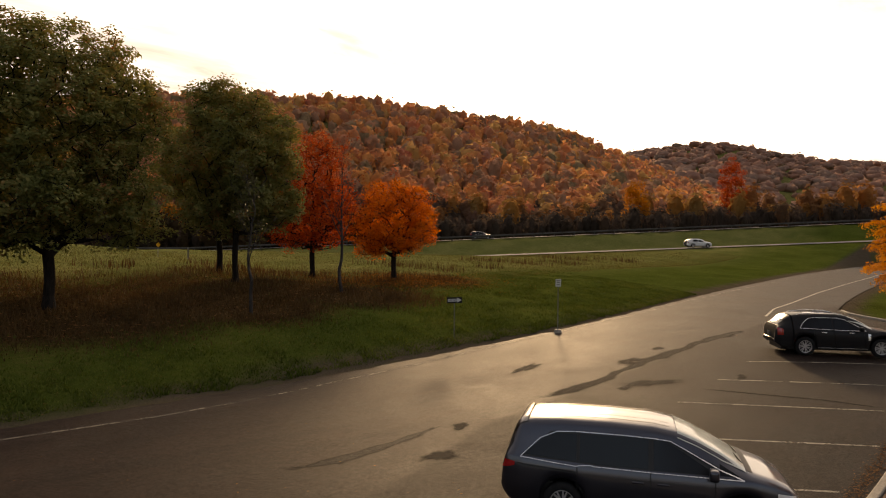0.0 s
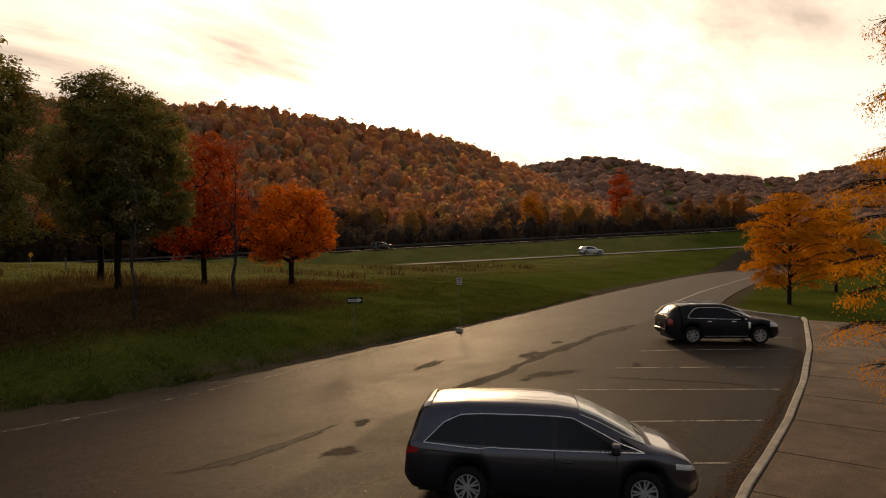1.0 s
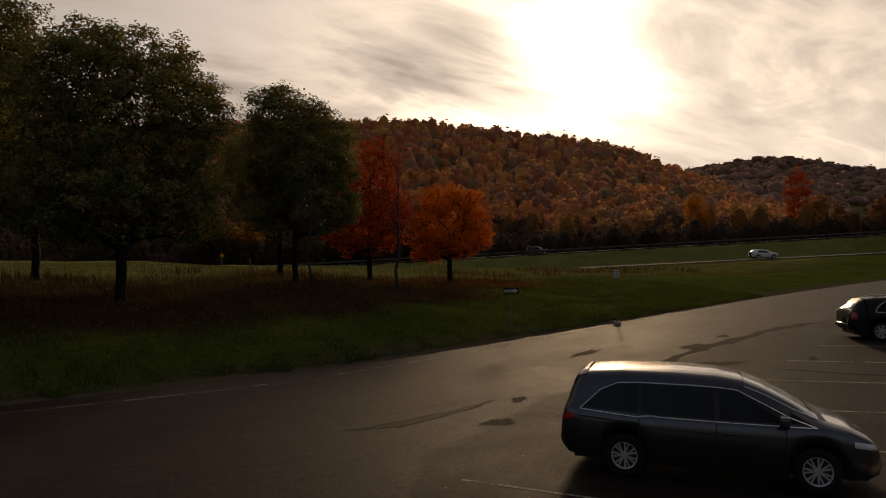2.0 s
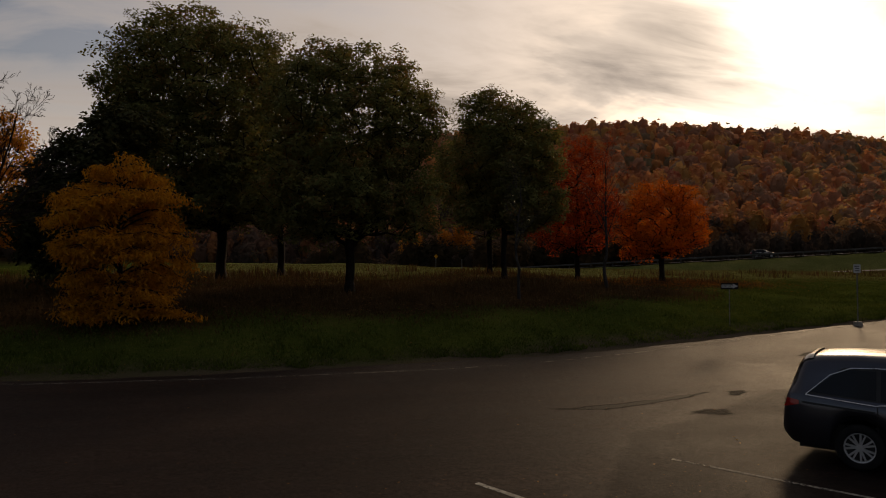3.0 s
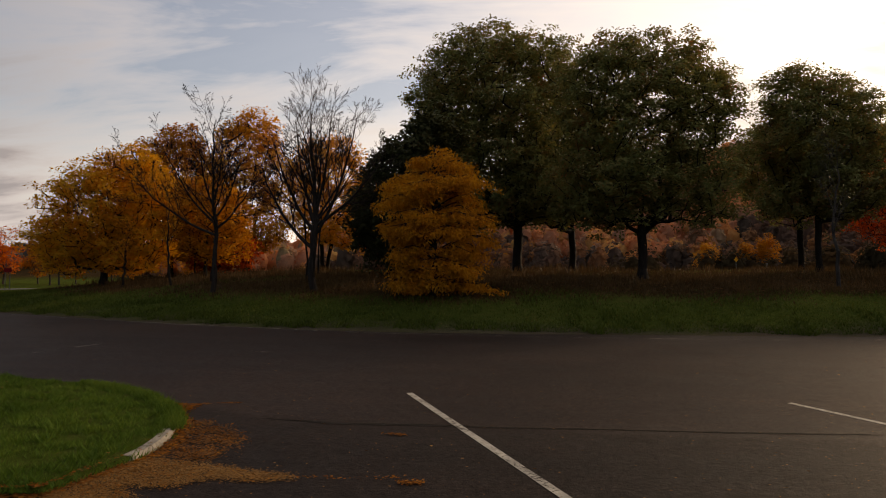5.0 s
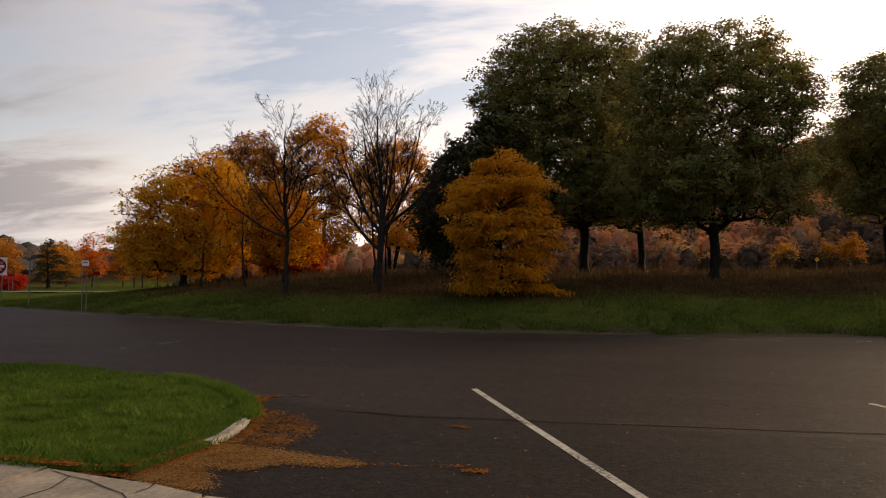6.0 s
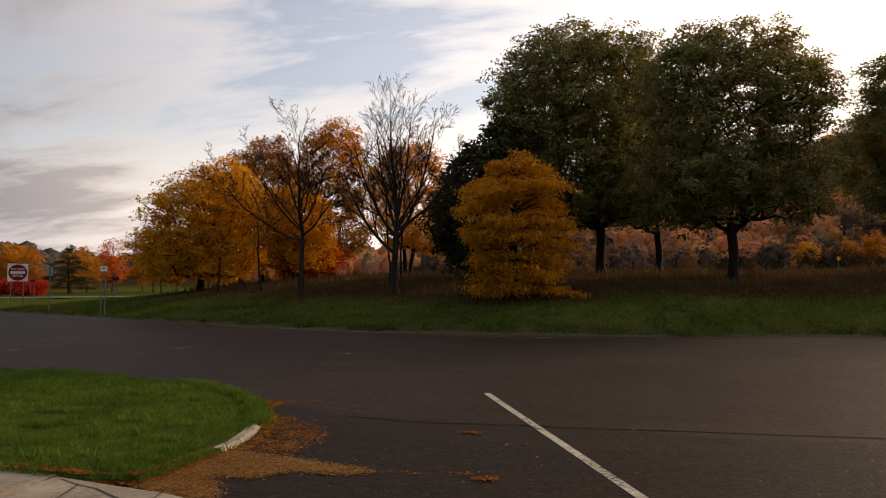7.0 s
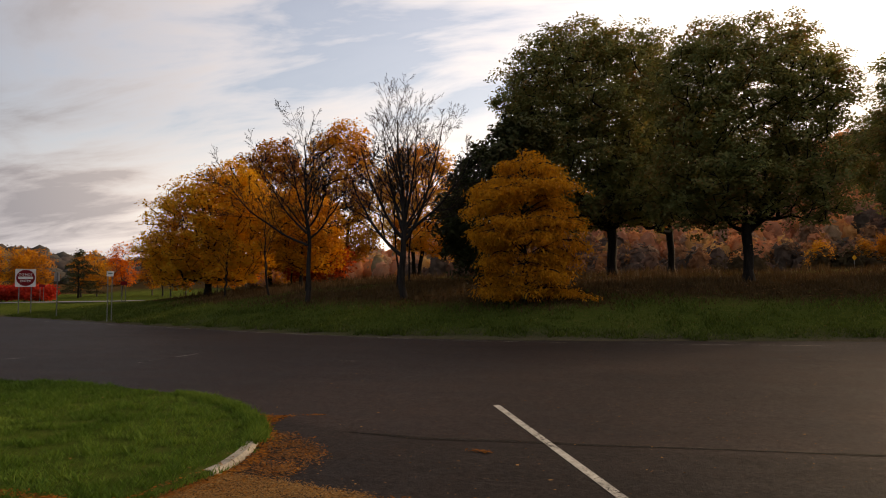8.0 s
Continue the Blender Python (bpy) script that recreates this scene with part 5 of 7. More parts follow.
# slabs by the grass island
M_WALK = plain("pale_concrete", (0.25, 0.205, 0.15), 0.9, vary=0.35, scale=2.2, relief=0.4)
for ring in ([(-4.70, 2.5), (-2.95, 2.3), (-2.98, 4.46), (-3.5, 4.60), (-4.0, 4.66), (-4.66, 4.76)], [(-6.6, 2.5), (-4.76, 2.5), (-4.72, 4.82), (-5.4, 4.90), (-6.6, 4.95)],
             [(-8.5, 2.5), (-6.65, 2.5), (-6.65, 4.95), (-8.5, 5.0)], [(-2.9, 2.3), (-0.9, 2.1), (-0.9, 4.35), (-2.93, 4.44)], [(-0.85, 2.1), (1.4, 2.0), (1.4, 4.38), (-0.85, 4.35)]):
    n = len(ring)
    v = [(px, py, float(lot(px, py)) + 0.045) for px, py in ring] + [(px, py, float(lot(px, py)) - 0.15) for px, py in ring]
    from_arrays("slab", v, [tuple(range(n))] + [(k, k + n, (k + 1) % n + n, (k + 1) % n) for k in range(n)], M_WALK, walk_root)
for pts in ([(-4.57, 4.70), (-4.3, 4.60), (-4.07, 4.55), (-3.8, 4.42), (-3.58, 4.33), (-3.3, 4.1)], [(-3.49, 4.37), (-3.46, 4.48), (-3.49, 4.59)], [(-4.3, 4.60), (-4.2, 4.3), (-4.25, 4.0)]):
    stripe("slab_crack", pts, 0.014, "dark crack across a concrete slab", M_CRACK, 0.049, ragged=0.5)

# ---- grass island ----
ISLAND = [(-3.97, 4.92), (-3.9, 5.58), (-3.82, 5.96), (-3.81, 6.18), (-3.95, 6.82), (-4.25, 7.47), (-4.73, 8.13), (-5.38, 8.75), (-6.15, 9.24), (-7.4, 9.65), (-8.03, 9.79), (-9.77, 10.18), (-11, 10), (-14, 9.3), (-18, 8.6), (-18, 5.4), (-11, 4.95), (-5.4, 4.86), (-4.6, 4.79)]


def rounded_line(pts, times=3):
    """Corner cutting, to bend a line of stations smoothly."""
    for _ in range(times):
        q = [pts[0]]
        for (x0, y0), (x1, y1) in zip(pts, pts[1:]):
            q += [(0.75 * x0 + 0.25 * x1, 0.75 * y0 + 0.25 * y1), (0.25 * x0 + 0.75 * x1, 0.25 * y0 + 0.75 * y1)]
        pts = q + [pts[-1]]
    return pts


ISLAND = rounded_line(ISLAND + ISLAND[:1], 2)[:-1]
sweep_kerb("kerb_island", "low pale concrete kerb round a grass island, half overgrown",
           rounded_line([(-18, 8.62), (-14, 9.32), (-11, 10.02), (-9.77, 10.2), (-8.03, 9.81), (-7.39, 9.67), (-6.13, 9.27), (-5.36, 8.78), (-4.71, 8.16), (-4.23, 7.49), (-3.92, 6.82), (-3.78, 6.18), (-3.79, 5.9)], 2), 0.14, 0.06, piece=1.8)


def inside(poly, x, y):
    x, y = np.asarray(x), np.asarray(y)
    c = np.zeros(x.shape, bool)
    for (x0, y0), (x1, y1) in zip(poly, poly[1:] + poly[:1]):
        if y0 != y1:
            c ^= ((y0 > y) != (y1 > y)) & (x < (x1 - x0) * (y - y0) / (y1 - y0) + x0)
    return c


def island_z(x, y):
    return lot(x, y) + 0.055 + 0.015 * ease((8.0 - np.hypot((np.asarray(x) + 9) / 1.3, np.asarray(y) - 7.3) * 1.7) / 6)


bm = bmesh.new()
ring = [bm.verts.new((x, y, float(lot(x, y)) + 0.06)) for x, y in ISLAND]
bm.faces.new(ring)
bmesh.ops.triangulate(bm, faces=bm.faces[:])
for _ in range(3):
    bmesh.ops.subdivide_edges(bm, edges=[e for e in bm.edges if e.calc_length() > 0.8], cuts=1, use_grid_fill=False)
    bmesh.ops.triangulate(bm, faces=bm.faces[:])
for v in bm.verts:
    v.co.z = float(island_z(v.co.x, v.co.y))
rim_ = [e for e in bm.edges if len(e.link_faces) == 1]
low_ = bmesh.ops.extrude_edge_only(bm, edges=rim_)["geom"]
for v in low_:
    if isinstance(v, bmesh.types.BMVert):
        v.co.z -= 0.2
bmesh.ops.recalc_face_normals(bm, faces=bm.faces[:])
island = part("grass_island", bm, M_TURF)
tagged(island, "bright green grass island with a concrete kerb", "grass", kind="structure")

# ---- grass blades ----
M_GRASS = leaf_material("grass_blades", [(0.1, (0.024, 0.052, 0.008)), (0.45, (0.060, 0.120, 0.017)), (0.85, (0.140, 0.205, 0.038)), (0.97, (0.20, 0.18, 0.06))], 0.35)
M_LAWN = leaf_material("lawn_blades", [(0.1, (0.030, 0.048, 0.008)), (0.5, (0.064, 0.094, 0.016)), (0.85, (0.118, 0.140, 0.030)), (0.97, (0.17, 0.13, 0.046))], 0.26)
M_STRAW = leaf_material("dry_grass", [(0.1, (0.042, 0.027, 0.012)), (0.5, (0.076, 0.046, 0.020)), (0.9, (0.125, 0.08, 0.036))], 0.26)


def blades(name, label, x, y, z, size, seed, mat, width=0.16, lean=0.5):
    rng = np.random.default_rng(seed)
    n = len(x)
    a = rng.uniform(0, 6.283, n)
    h = size * rng.uniform(0.5, 1.3, n)
    base = np.stack([x, y, z - 0.01], 1)
    side = np.stack([np.cos(a), np.sin(a), 0 * a], 1) * (h * width)[:, None]
    b2 = rng.uniform(0, 6.283, n)
    tip = base + np.stack([np.cos(b2) * lean * h, np.sin(b2) * lean * h, h], 1)
    ob = tris_mesh(name, np.stack([base - side, base + side, tip], 1), mat)
    return tagged(ob, label, "grass", kind="stuff")


rg = np.random.default_rng(9)
bx, by = rg.uniform(-18, -3.7, 250000), rg.uniform(4.7, 10.2, 250000)
ok = inside(ISLAND, -9 + (bx + 9) * 0.975, 7.3 + (by - 7.3) * 0.965)
bx, by = bx[ok], by[ok]
clump = rg.uniform(0, 1, (90, 80))
cell = clump[((bx + 30) * 5.5).astype(int) % 90, ((by + 30) * 5.5).astype(int) % 80]
tuft = 0.40 + 1.0 * cell * rg.uniform(0.6, 1.2, len(bx))
# the kerb lies bare at the island's tip and for a short stretch behind
TIP = np.array([(-4.02, 7.03), (-3.92, 6.82), (-3.80, 6.3), (-3.80, 6.02)])
TIP2 = np.array([(-8.1, 9.85), (-7.4, 9.69), (-7.0, 9.58)])


def away(line, x, y):
    d = np.full(np.shape(x), 99.0)
    for (x0, y0), (x1, y1) in zip(line, line[1:]):
        t = np.clip(((x - x0) * (x1 - x0) + (y - y0) * (y1 - y0)) / ((x1 - x0) ** 2 + (y1 - y0) ** 2), 0, 1)
        d = np.minimum(d, np.hypot(x - x0 - t * (x1 - x0), y - y0 - t * (y1 - y0)))
    return d


worn = (away(TIP, bx, by) < 0.10 + 0.04 * np.sin(by * 11) + rg.normal(size=len(bx)) * 0.03) | (away(TIP2, bx, by) < 0.13)
bx, by, tuft = bx[~worn], by[~worn], tuft[~worn]
# longer blades hang over the overgrown stretch of the kerb
re_ = np.random.default_rng(41)
ek = re_.uniform(0, 1, 9000)
ES = np.array([(-6.9, 9.5), (-6.15, 9.22), (-5.38, 8.72), (-4.73, 8.1), (-4.27, 7.46), (-4.05, 7.02)])
ex, ey = np.interp(ek, np.linspace(0, 1, 6), ES[:, 0]) + re_.normal(size=9000) * 0.06, np.interp(ek, np.linspace(0, 1, 6), ES[:, 1]) + re_.normal(size=9000) * 0.06
bx, by, tuft = np.concatenate([bx, ex]), np.concatenate([by, ey]), np.concatenate([tuft, re_.uniform(0.9, 1.5, 9000)])
blades("island_grass", "thick green grass blades on the island", bx, by, island_z(bx, by), 0.056 * tuft, 2, M_GRASS, 0.10, 0.8)
gx = rg.uniform(-34, 44, 225000)
gd = 0.42 + 0.05 * np.sin(gx * 2.3) + 0.05 * np.sin(gx * 6.1 + 1) + rg.uniform(0, 1, 225000) ** 1.5 * 16
gy = far_edge(gx) + gd
lt, hy, _ = cover_of(gx, gy)
green = rg.uniform(0, 1, len(gx)) > lt * 0.9
blades("lawn_grass", "short green lawn grass with tufts", gx[green], gy[green], land(gx[green], gy[green]), 0.085 * (0.6 + 0.8 * clump[((gx[green] + 90) * 1.6).astype(int) % 90, ((gy[green] + 30) * 1.1).astype(int) % 80]), 3, M_LAWN, 0.22, 0.6)
blades("litter_grass", "dry brown grass under the trees", gx[~green], gy[~green], land(gx[~green], gy[~green]), 0.13, 4, M_STRAW, 0.2, 0.5)
wx = rg.uniform(-26, 30, 26000)
wy = far_edge(wx) + 6 + rg.uniform(0, 1, 26000) * 18
lt, _, _ = cover_of(wx, wy)
ok = (rg.uniform(0, 1, len(wx)) < lt) & (np.sin(wx * 1.1 + wy * 0.4) + np.sin(wy * 0.9 - wx * 0.3) > -0.7)
blades("tall_weeds", "tall dry weeds and brown grass among the trunks", wx[ok], wy[ok], land(wx[ok], wy[ok]), 0.36, 5, M_STRAW, 0.06, 0.3)
fx = rg.uniform(-6, 100, 70000)
fy = far_edge(fx) + 13 + rg.uniform(0, 1, 70000) ** 1.3 * 46
keep_ = highway_frame(fx, fy)[1] < -5
fx, fy = fx[keep_], fy[keep_]
M_HAY = leaf_material("hay_grass", [(0.1, (0.060, 0.068, 0.018)), (0.5, (0.10, 0.10, 0.030)), (0.9, (0.15, 0.125, 0.05))], 0.3)
blades("field_grass", "rough yellow green hay grass in the field", fx, fy, land(fx, fy), 0.11, 7, M_HAY, 0.3, 0.6)
hx = rg.uniform(-12, 75, 5200)
hy_ = far_edge(hx) + 18 + rg.uniform(0, 1, 5200) * 12
ok = np.sin(hx * 0.8) + np.sin(hx * 0.31 + hy_ * 0.2) > 0.6
blades("field_weeds", "dark upright seed heads at the edge of the hay field", hx[ok], hy_[ok], land(hx[ok], hy_[ok]), 0.55, 6, M_STRAW, 0.07, 0.15)

# ---- fallen leaves ----
M_FALLEN = leaf_material("fallen_leaves", [(0.1, (0.10, 0.04, 0.014)), (0.5, (0.24, 0.085, 0.018)), (0.9, (0.42, 0.18, 0.03))], 0.1)
M_BROWN = leaf_material("brown_leaves", [(0.1, (0.085, 0.043, 0.020)), (0.5, (0.16, 0.078, 0.034)), (0.9, (0.25, 0.13, 0.055))], 0.1)


def fallen(name, label, x, y, z, size, seed, mat):
    rng = np.random.default_rng(seed)
    c = np.stack([x, y, z + 0.008 + rng.uniform(0, 0.012, len(x))], 1)
    q = leaf_quads(rng, c, size, 0.0, 0.9, 0.7)
    q[..., 2] = c[:, None, 2] + (q[..., 2] - c[:, None, 2]) * 0.25
    ob = quads_mesh(name, q, mat)
    return tagged(ob, label, "leaves", kind="stuff")


def near_line(rng, pts, n, spread):
    P = np.array(pts, float)
    k = rng.integers(0, len(P) - 1, n)
    f = rng.uniform(0, 1, (n, 1))
    c = P[k] + (P[k + 1] - P[k]) * f
    return c + rng.normal(size=(n, 2)) * np.array(spread)


# drifts round the island's corner
M_TAN = leaf_material("tan_litter", [(0.1, (0.12, 0.056, 0.020)), (0.5, (0.25, 0.130, 0.046)), (0.9, (0.37, 0.215, 0.090))], 0.05)


def in_shape(rng, poly, n, soft):
    P = np.array(poly)
    q = np.stack([rng.uniform(P[:, 0].min(), P[:, 0].max(), n), rng.uniform(P[:, 1].min(), P[:, 1].max(), n)], 1)
    q = q[inside(poly, q[:, 0], q[:, 1])]
    return q + rng.normal(size=q.shape) * soft


MAT = [(-3.92, 4.83), (-3.87, 5.5), (-3.72, 6.0), (-3.18, 5.92), (-2.7, 5.80), (-2.2, 5.70), (-2.1, 5.62), (-2.49, 5.51), (-2.83, 5.54), (-3.06, 5.25), (-3.45, 5.22), (-3.22, 4.91), (-3.05, 4.65), (-3.42, 4.62), (-3.78, 4.74)]
FAN = [(-4.23, 7.45), (-4.05, 7.62), (-3.6, 7.36), (-3.27, 7.04), (-3.15, 6.71), (-3.1, 6.4), (-3.15, 6.05), (-3.48, 5.9), (-3.74, 6.1), (-3.78, 6.5), (-3.95, 7.0)]
WEDGE = [(-4.95, 8.52), (-4.72, 8.2), (-4.35, 7.75), (-4.45, 8.1), (-4.5, 8.5), (-4.33, 8.66), (-4.55, 8.56)]
mat_pts = in_shape(rg, MAT, 42000, 0.055)
fan_pts = in_shape(rg, FAN, 9000, 0.08)
ray_ = np.sin(np.degrees(np.arctan2(fan_pts[:, 1] - 6.6, fan_pts[:, 0] + 4.6)) * 0.23 + 1.2 * np.sin(fan_pts[:, 0] * 6)) + rg.normal(size=len(fan_pts)) * 0.6
fan_pts = fan_pts[(ray_ > -0.2) | (rg.uniform(size=len(fan_pts)) < 0.25)]
edge_pts = near_line(rg, [(-4.6, 8.15), (-4.15, 7.5), (-3.82, 6.8), (-3.70, 6.2), (-3.76, 5.8), (-3.84, 5.4), (-3.95, 4.9), (-4.3, 4.78), (-4.7, 4.84), (-5.3, 4.92)], 1700, 0.045)
wedge_pts = in_shape(rg, WEDGE, 3500, 0.03)
trail = np.concatenate([near_line(rg, [(-2.15, 5.65), (-1.85, 5.7), (-1.4, 5.77), (-1.2, 5.8)], 60, 0.02), near_line(rg, [(-1.2, 5.67), (-1.02, 5.7)], 110, 0.035), near_line(rg, [(-1.67, 7.36), (-1.49, 7.32)], 70, 0.03), near_line(rg, [(-4.3, 8.66), (-4.0, 8.75)], 60, 0.02)])
for label, q, size, seed, mat in (("fine tan leaf litter washed over asphalt", mat_pts, 0.021, 11, M_TAN), ("brown and orange needles fanned over asphalt", fan_pts, 0.034, 12, M_BROWN),
                                  ("orange fallen leaves drifted against a kerb", np.concatenate([wedge_pts, trail, fan_pts[::4] + 0.02, mat_pts[::22]]), 0.034, 18, M_FALLEN), ("larger orange leaves along the grass edge", edge_pts, 0.052, 19, M_FALLEN)):
    fallen("leaf_drift", label, q[:, 0], q[:, 1], np.maximum(lot(q[:, 0], q[:, 1]), np.where(inside(ISLAND, q[:, 0], q[:, 1]), island_z(q[:, 0], q[:, 1]), -9)), size, seed, mat)
kl = near_line(rg, [(x, float(near_edge(x)) + 0.25) for x in (12, 14, 16, 18, 20, 22, 25, 28, 32)], 2600, 0.10)
kl = kl[kl[:, 1] > near_edge(kl[:, 0]) + 0.02]
fallen("kerb_leaves", "brown leaves along the parking kerb", kl[:, 0], kl[:, 1], lot(kl[:, 0], kl[:, 1]), 0.05, 13, M_BROWN)
px_, py_ = rg.uniform(-4, 14, 1500), rg.uniform(4.9, 10.5, 1500)
ok = ~inside(ISLAND, px_, py_) & (py_ > near_edge(px_) + 0.1)
fallen("asphalt_debris", "tiny pale chips and leaflets on asphalt", px_[ok], py_[ok], lot(px_[ok], py_[ok]) - 0.006, 0.022, 20, M_TAN)
sx, sy = rg.uniform(-9, 9, 240), rg.uniform(5.5, 20, 240)
fallen("stray_leaves", "single leaves scattered on asphalt", sx, sy, np.where(inside(ISLAND, sx, sy), island_z(sx, sy) + 0.05, lot(sx, sy)), 0.045, 14, M_TAN)
lx = rg.uniform(-26, 34, 1500)
ly = far_edge(lx) + 0.4 + rg.uniform(0, 1, 1500) ** 1.2 * 12
fallen("lawn_leaves", "pale dry leaves scattered over the lawn", lx, ly, land(lx, ly) + 0.05, 0.075, 15, M_BROWN)
mx_, my_ = 25.4 + rg.normal(size=9000) * 3.0, 37.6 + rg.normal(size=9000) * 2.6
fallen("maple_litter", "orange leaves lying under the maple", mx_, my_, land(mx_, my_) + 0.09, 0.13, 16, M_FALLEN)
ux, uy = rg.uniform(-8, 22, 8000), rg.uniform(25, 40, 8000)
ok = rg.uniform(0, 1, 8000) < cover_of(ux, uy)[0]
fallen("oak_litter", "brown oak leaves in the grass under the trees", ux[ok], uy[ok], land(ux[ok], uy[ok]) + 0.05, 0.15, 17, M_BROWN)

# ---- highway ----
M_HIGHWAY = plain("highway_asphalt", (0.10, 0.095, 0.09), 0.95, vary=0.2, scale=0.3)


def highway(name, label, q0, q1, zfun, start):
    v, f = [], []
    ps = np.arange(start, 190, 6)
    for i, p in enumerate(ps):
        for q in (q0, (q0 + q1) / 2, q1):
            x, y = HWY + HWY_DIR * p + HWY_OUT * q
            v.append((x, y, float(zfun(p)) + 0.10 + (0.06 if q == (q0 + q1) / 2 else 0)))
        if i:
            b0, b1 = (i - 1) * 3, i * 3
            f += [(b0, b1, b1 + 1, b0 + 1), (b0 + 1, b1 + 1, b1 + 2, b0 + 2)]
    return tagged(from_arrays(name, v, f, M_HIGHWAY), label, "road", kind="structure")


highway("highway_lower", "pale grey two lane highway across the field", -3.6, 3.6, z_lower, -60)
highway("highway_upper", "pale grey highway on a low embankment", 13.5, 20.5, z_upper, -130)
rail = thing("guard_rail", "galvanised steel guard rail along the highway", "guard rail", kind="structure")
v, f = [], []
ps = np.arange(-110, 150, 4.0)
for i, p in enumerate(ps):
    x, y = HWY + HWY_DIR * p + HWY_OUT * 13.0
    z = float(z_upper(p)) + 0.1
    for h, o in ((0.45, 0), (0.53, -0.06), (0.60, 0), (0.67, -0.06), (0.76, 0)):
        w_ = HWY_OUT * o
        v.append((x + w_[0], y + w_[1], z + h))
    if i:
        b0, b1 = (i - 1) * 5, i * 5
        f += [(b0 + j, b1 + j, b1 + j + 1, b0 + j + 1) for j in range(4)]
M_RAIL = plain("weathered_rail", (0.075, 0.07, 0.062), 0.8, 0.0, 0.25, 2)
from_arrays("rail_beam", v, f, M_RAIL, rail)
post_mesh = None
for p in ps[::1]:
    x, y = HWY + HWY_DIR * p + HWY_OUT * 13.08
    if post_mesh is None:
        bm = bmesh.new()
        bmesh.ops.create_cube(bm, size=1, matrix=Matrix.Translation((0, 0, 0.35)) @ Matrix.Diagonal((0.15, 0.1, 0.9, 1)))
        post = part("rail_post", bm, M_RAIL, rail)
        post_mesh = post.data
    else:
        post = new("rail_post", post_mesh)
        post.parent = rail
    post.location = (x, y, float(z_upper(p)))


# ---- vehicles ----
M_GLASS = plain("tinted_glass", (0.010, 0.011, 0.012), 0.06, 0.0, 0.05)
M_GLASS.node_tree.nodes["Principled BSDF"].inputs["Specular IOR Level"].default_value = 0.22
# windscreens: the pale green-grey base colour paints in the reflected sky
M_SCREEN_SKY = plain("sky_toned_windscreen", (0.46, 0.49, 0.42), 0.25, 0.0, 0.15, 3, coat=0.6)
M_CHROME = plain("chrome_trim", (0.80, 0.80, 0.80), 0.28, 0.75, 0.05)
M_TYRE = plain("tyre_rubber", (0.018, 0.018, 0.018), 0.85, vary=0.2, scale=15)
M_TYRE.node_tree.nodes["Principled BSDF"].inputs["Specular IOR Level"].default_value = 0.06
M_RIM = plain("alloy_rim", (0.50, 0.50, 0.50), 0.35, 0.4, 0.1, 10)
M_BLACK = plain("black_plastic", (0.015, 0.015, 0.015), 0.6, vary=0.2)
M_TAIL = plain("red_lamp_lens", (0.38, 0.012, 0.012), 0.15, vary=0.1, coat=0.6)
M_LAMP = plain("clear_lamp_lens", (0.62, 0.62, 0.60), 0.12, 0.2, 0.1, coat=0.6)
M_PLATE = plain("plate_grey", (0.12, 0.12, 0.115), 0.9)
M_PLATE.node_tree.nodes["Principled BSDF"].inputs["Specular IOR Level"].default_value = 0.0


def car_paint(name, colour, metal=0.55, coat=0.8):
    m, k, s, _ = material(name)
    c = place(k)
    flake = k.noise(c, 900, 1)
    dust = k.noise(c, 3.0, 5, 0.6)
    base = k.mix(k.math("MULTIPLY", flake, 0.35), colour, tuple(min(1, v * 2.2 + 0.01) for v in colour))
    low = k.n("ShaderNodeSeparateXYZ")
    k.link(c, low.inputs[0])
    grime = k.math("MULTIPLY", k.ramp(low.outputs[2], [(0.15, 0.5), (0.6, 0.06)]), dust)
    k.link(k.mix(grime, base, (0.11, 0.095, 0.08)), s.inputs["Base Color"])
    s.inputs["Metallic"].default_value = metal
    k.link(k.math("ADD", 0.28, k.math("MULTIPLY", dust, 0.14)), s.inputs["Roughness"])
    s.inputs["Coat Weight"].default_value = coat
    s.inputs["Specular IOR Level"].default_value = 0.12 if coat < 0.5 else 0.5
    s.inputs["Coat Roughness"].default_value = 0.07
    return m


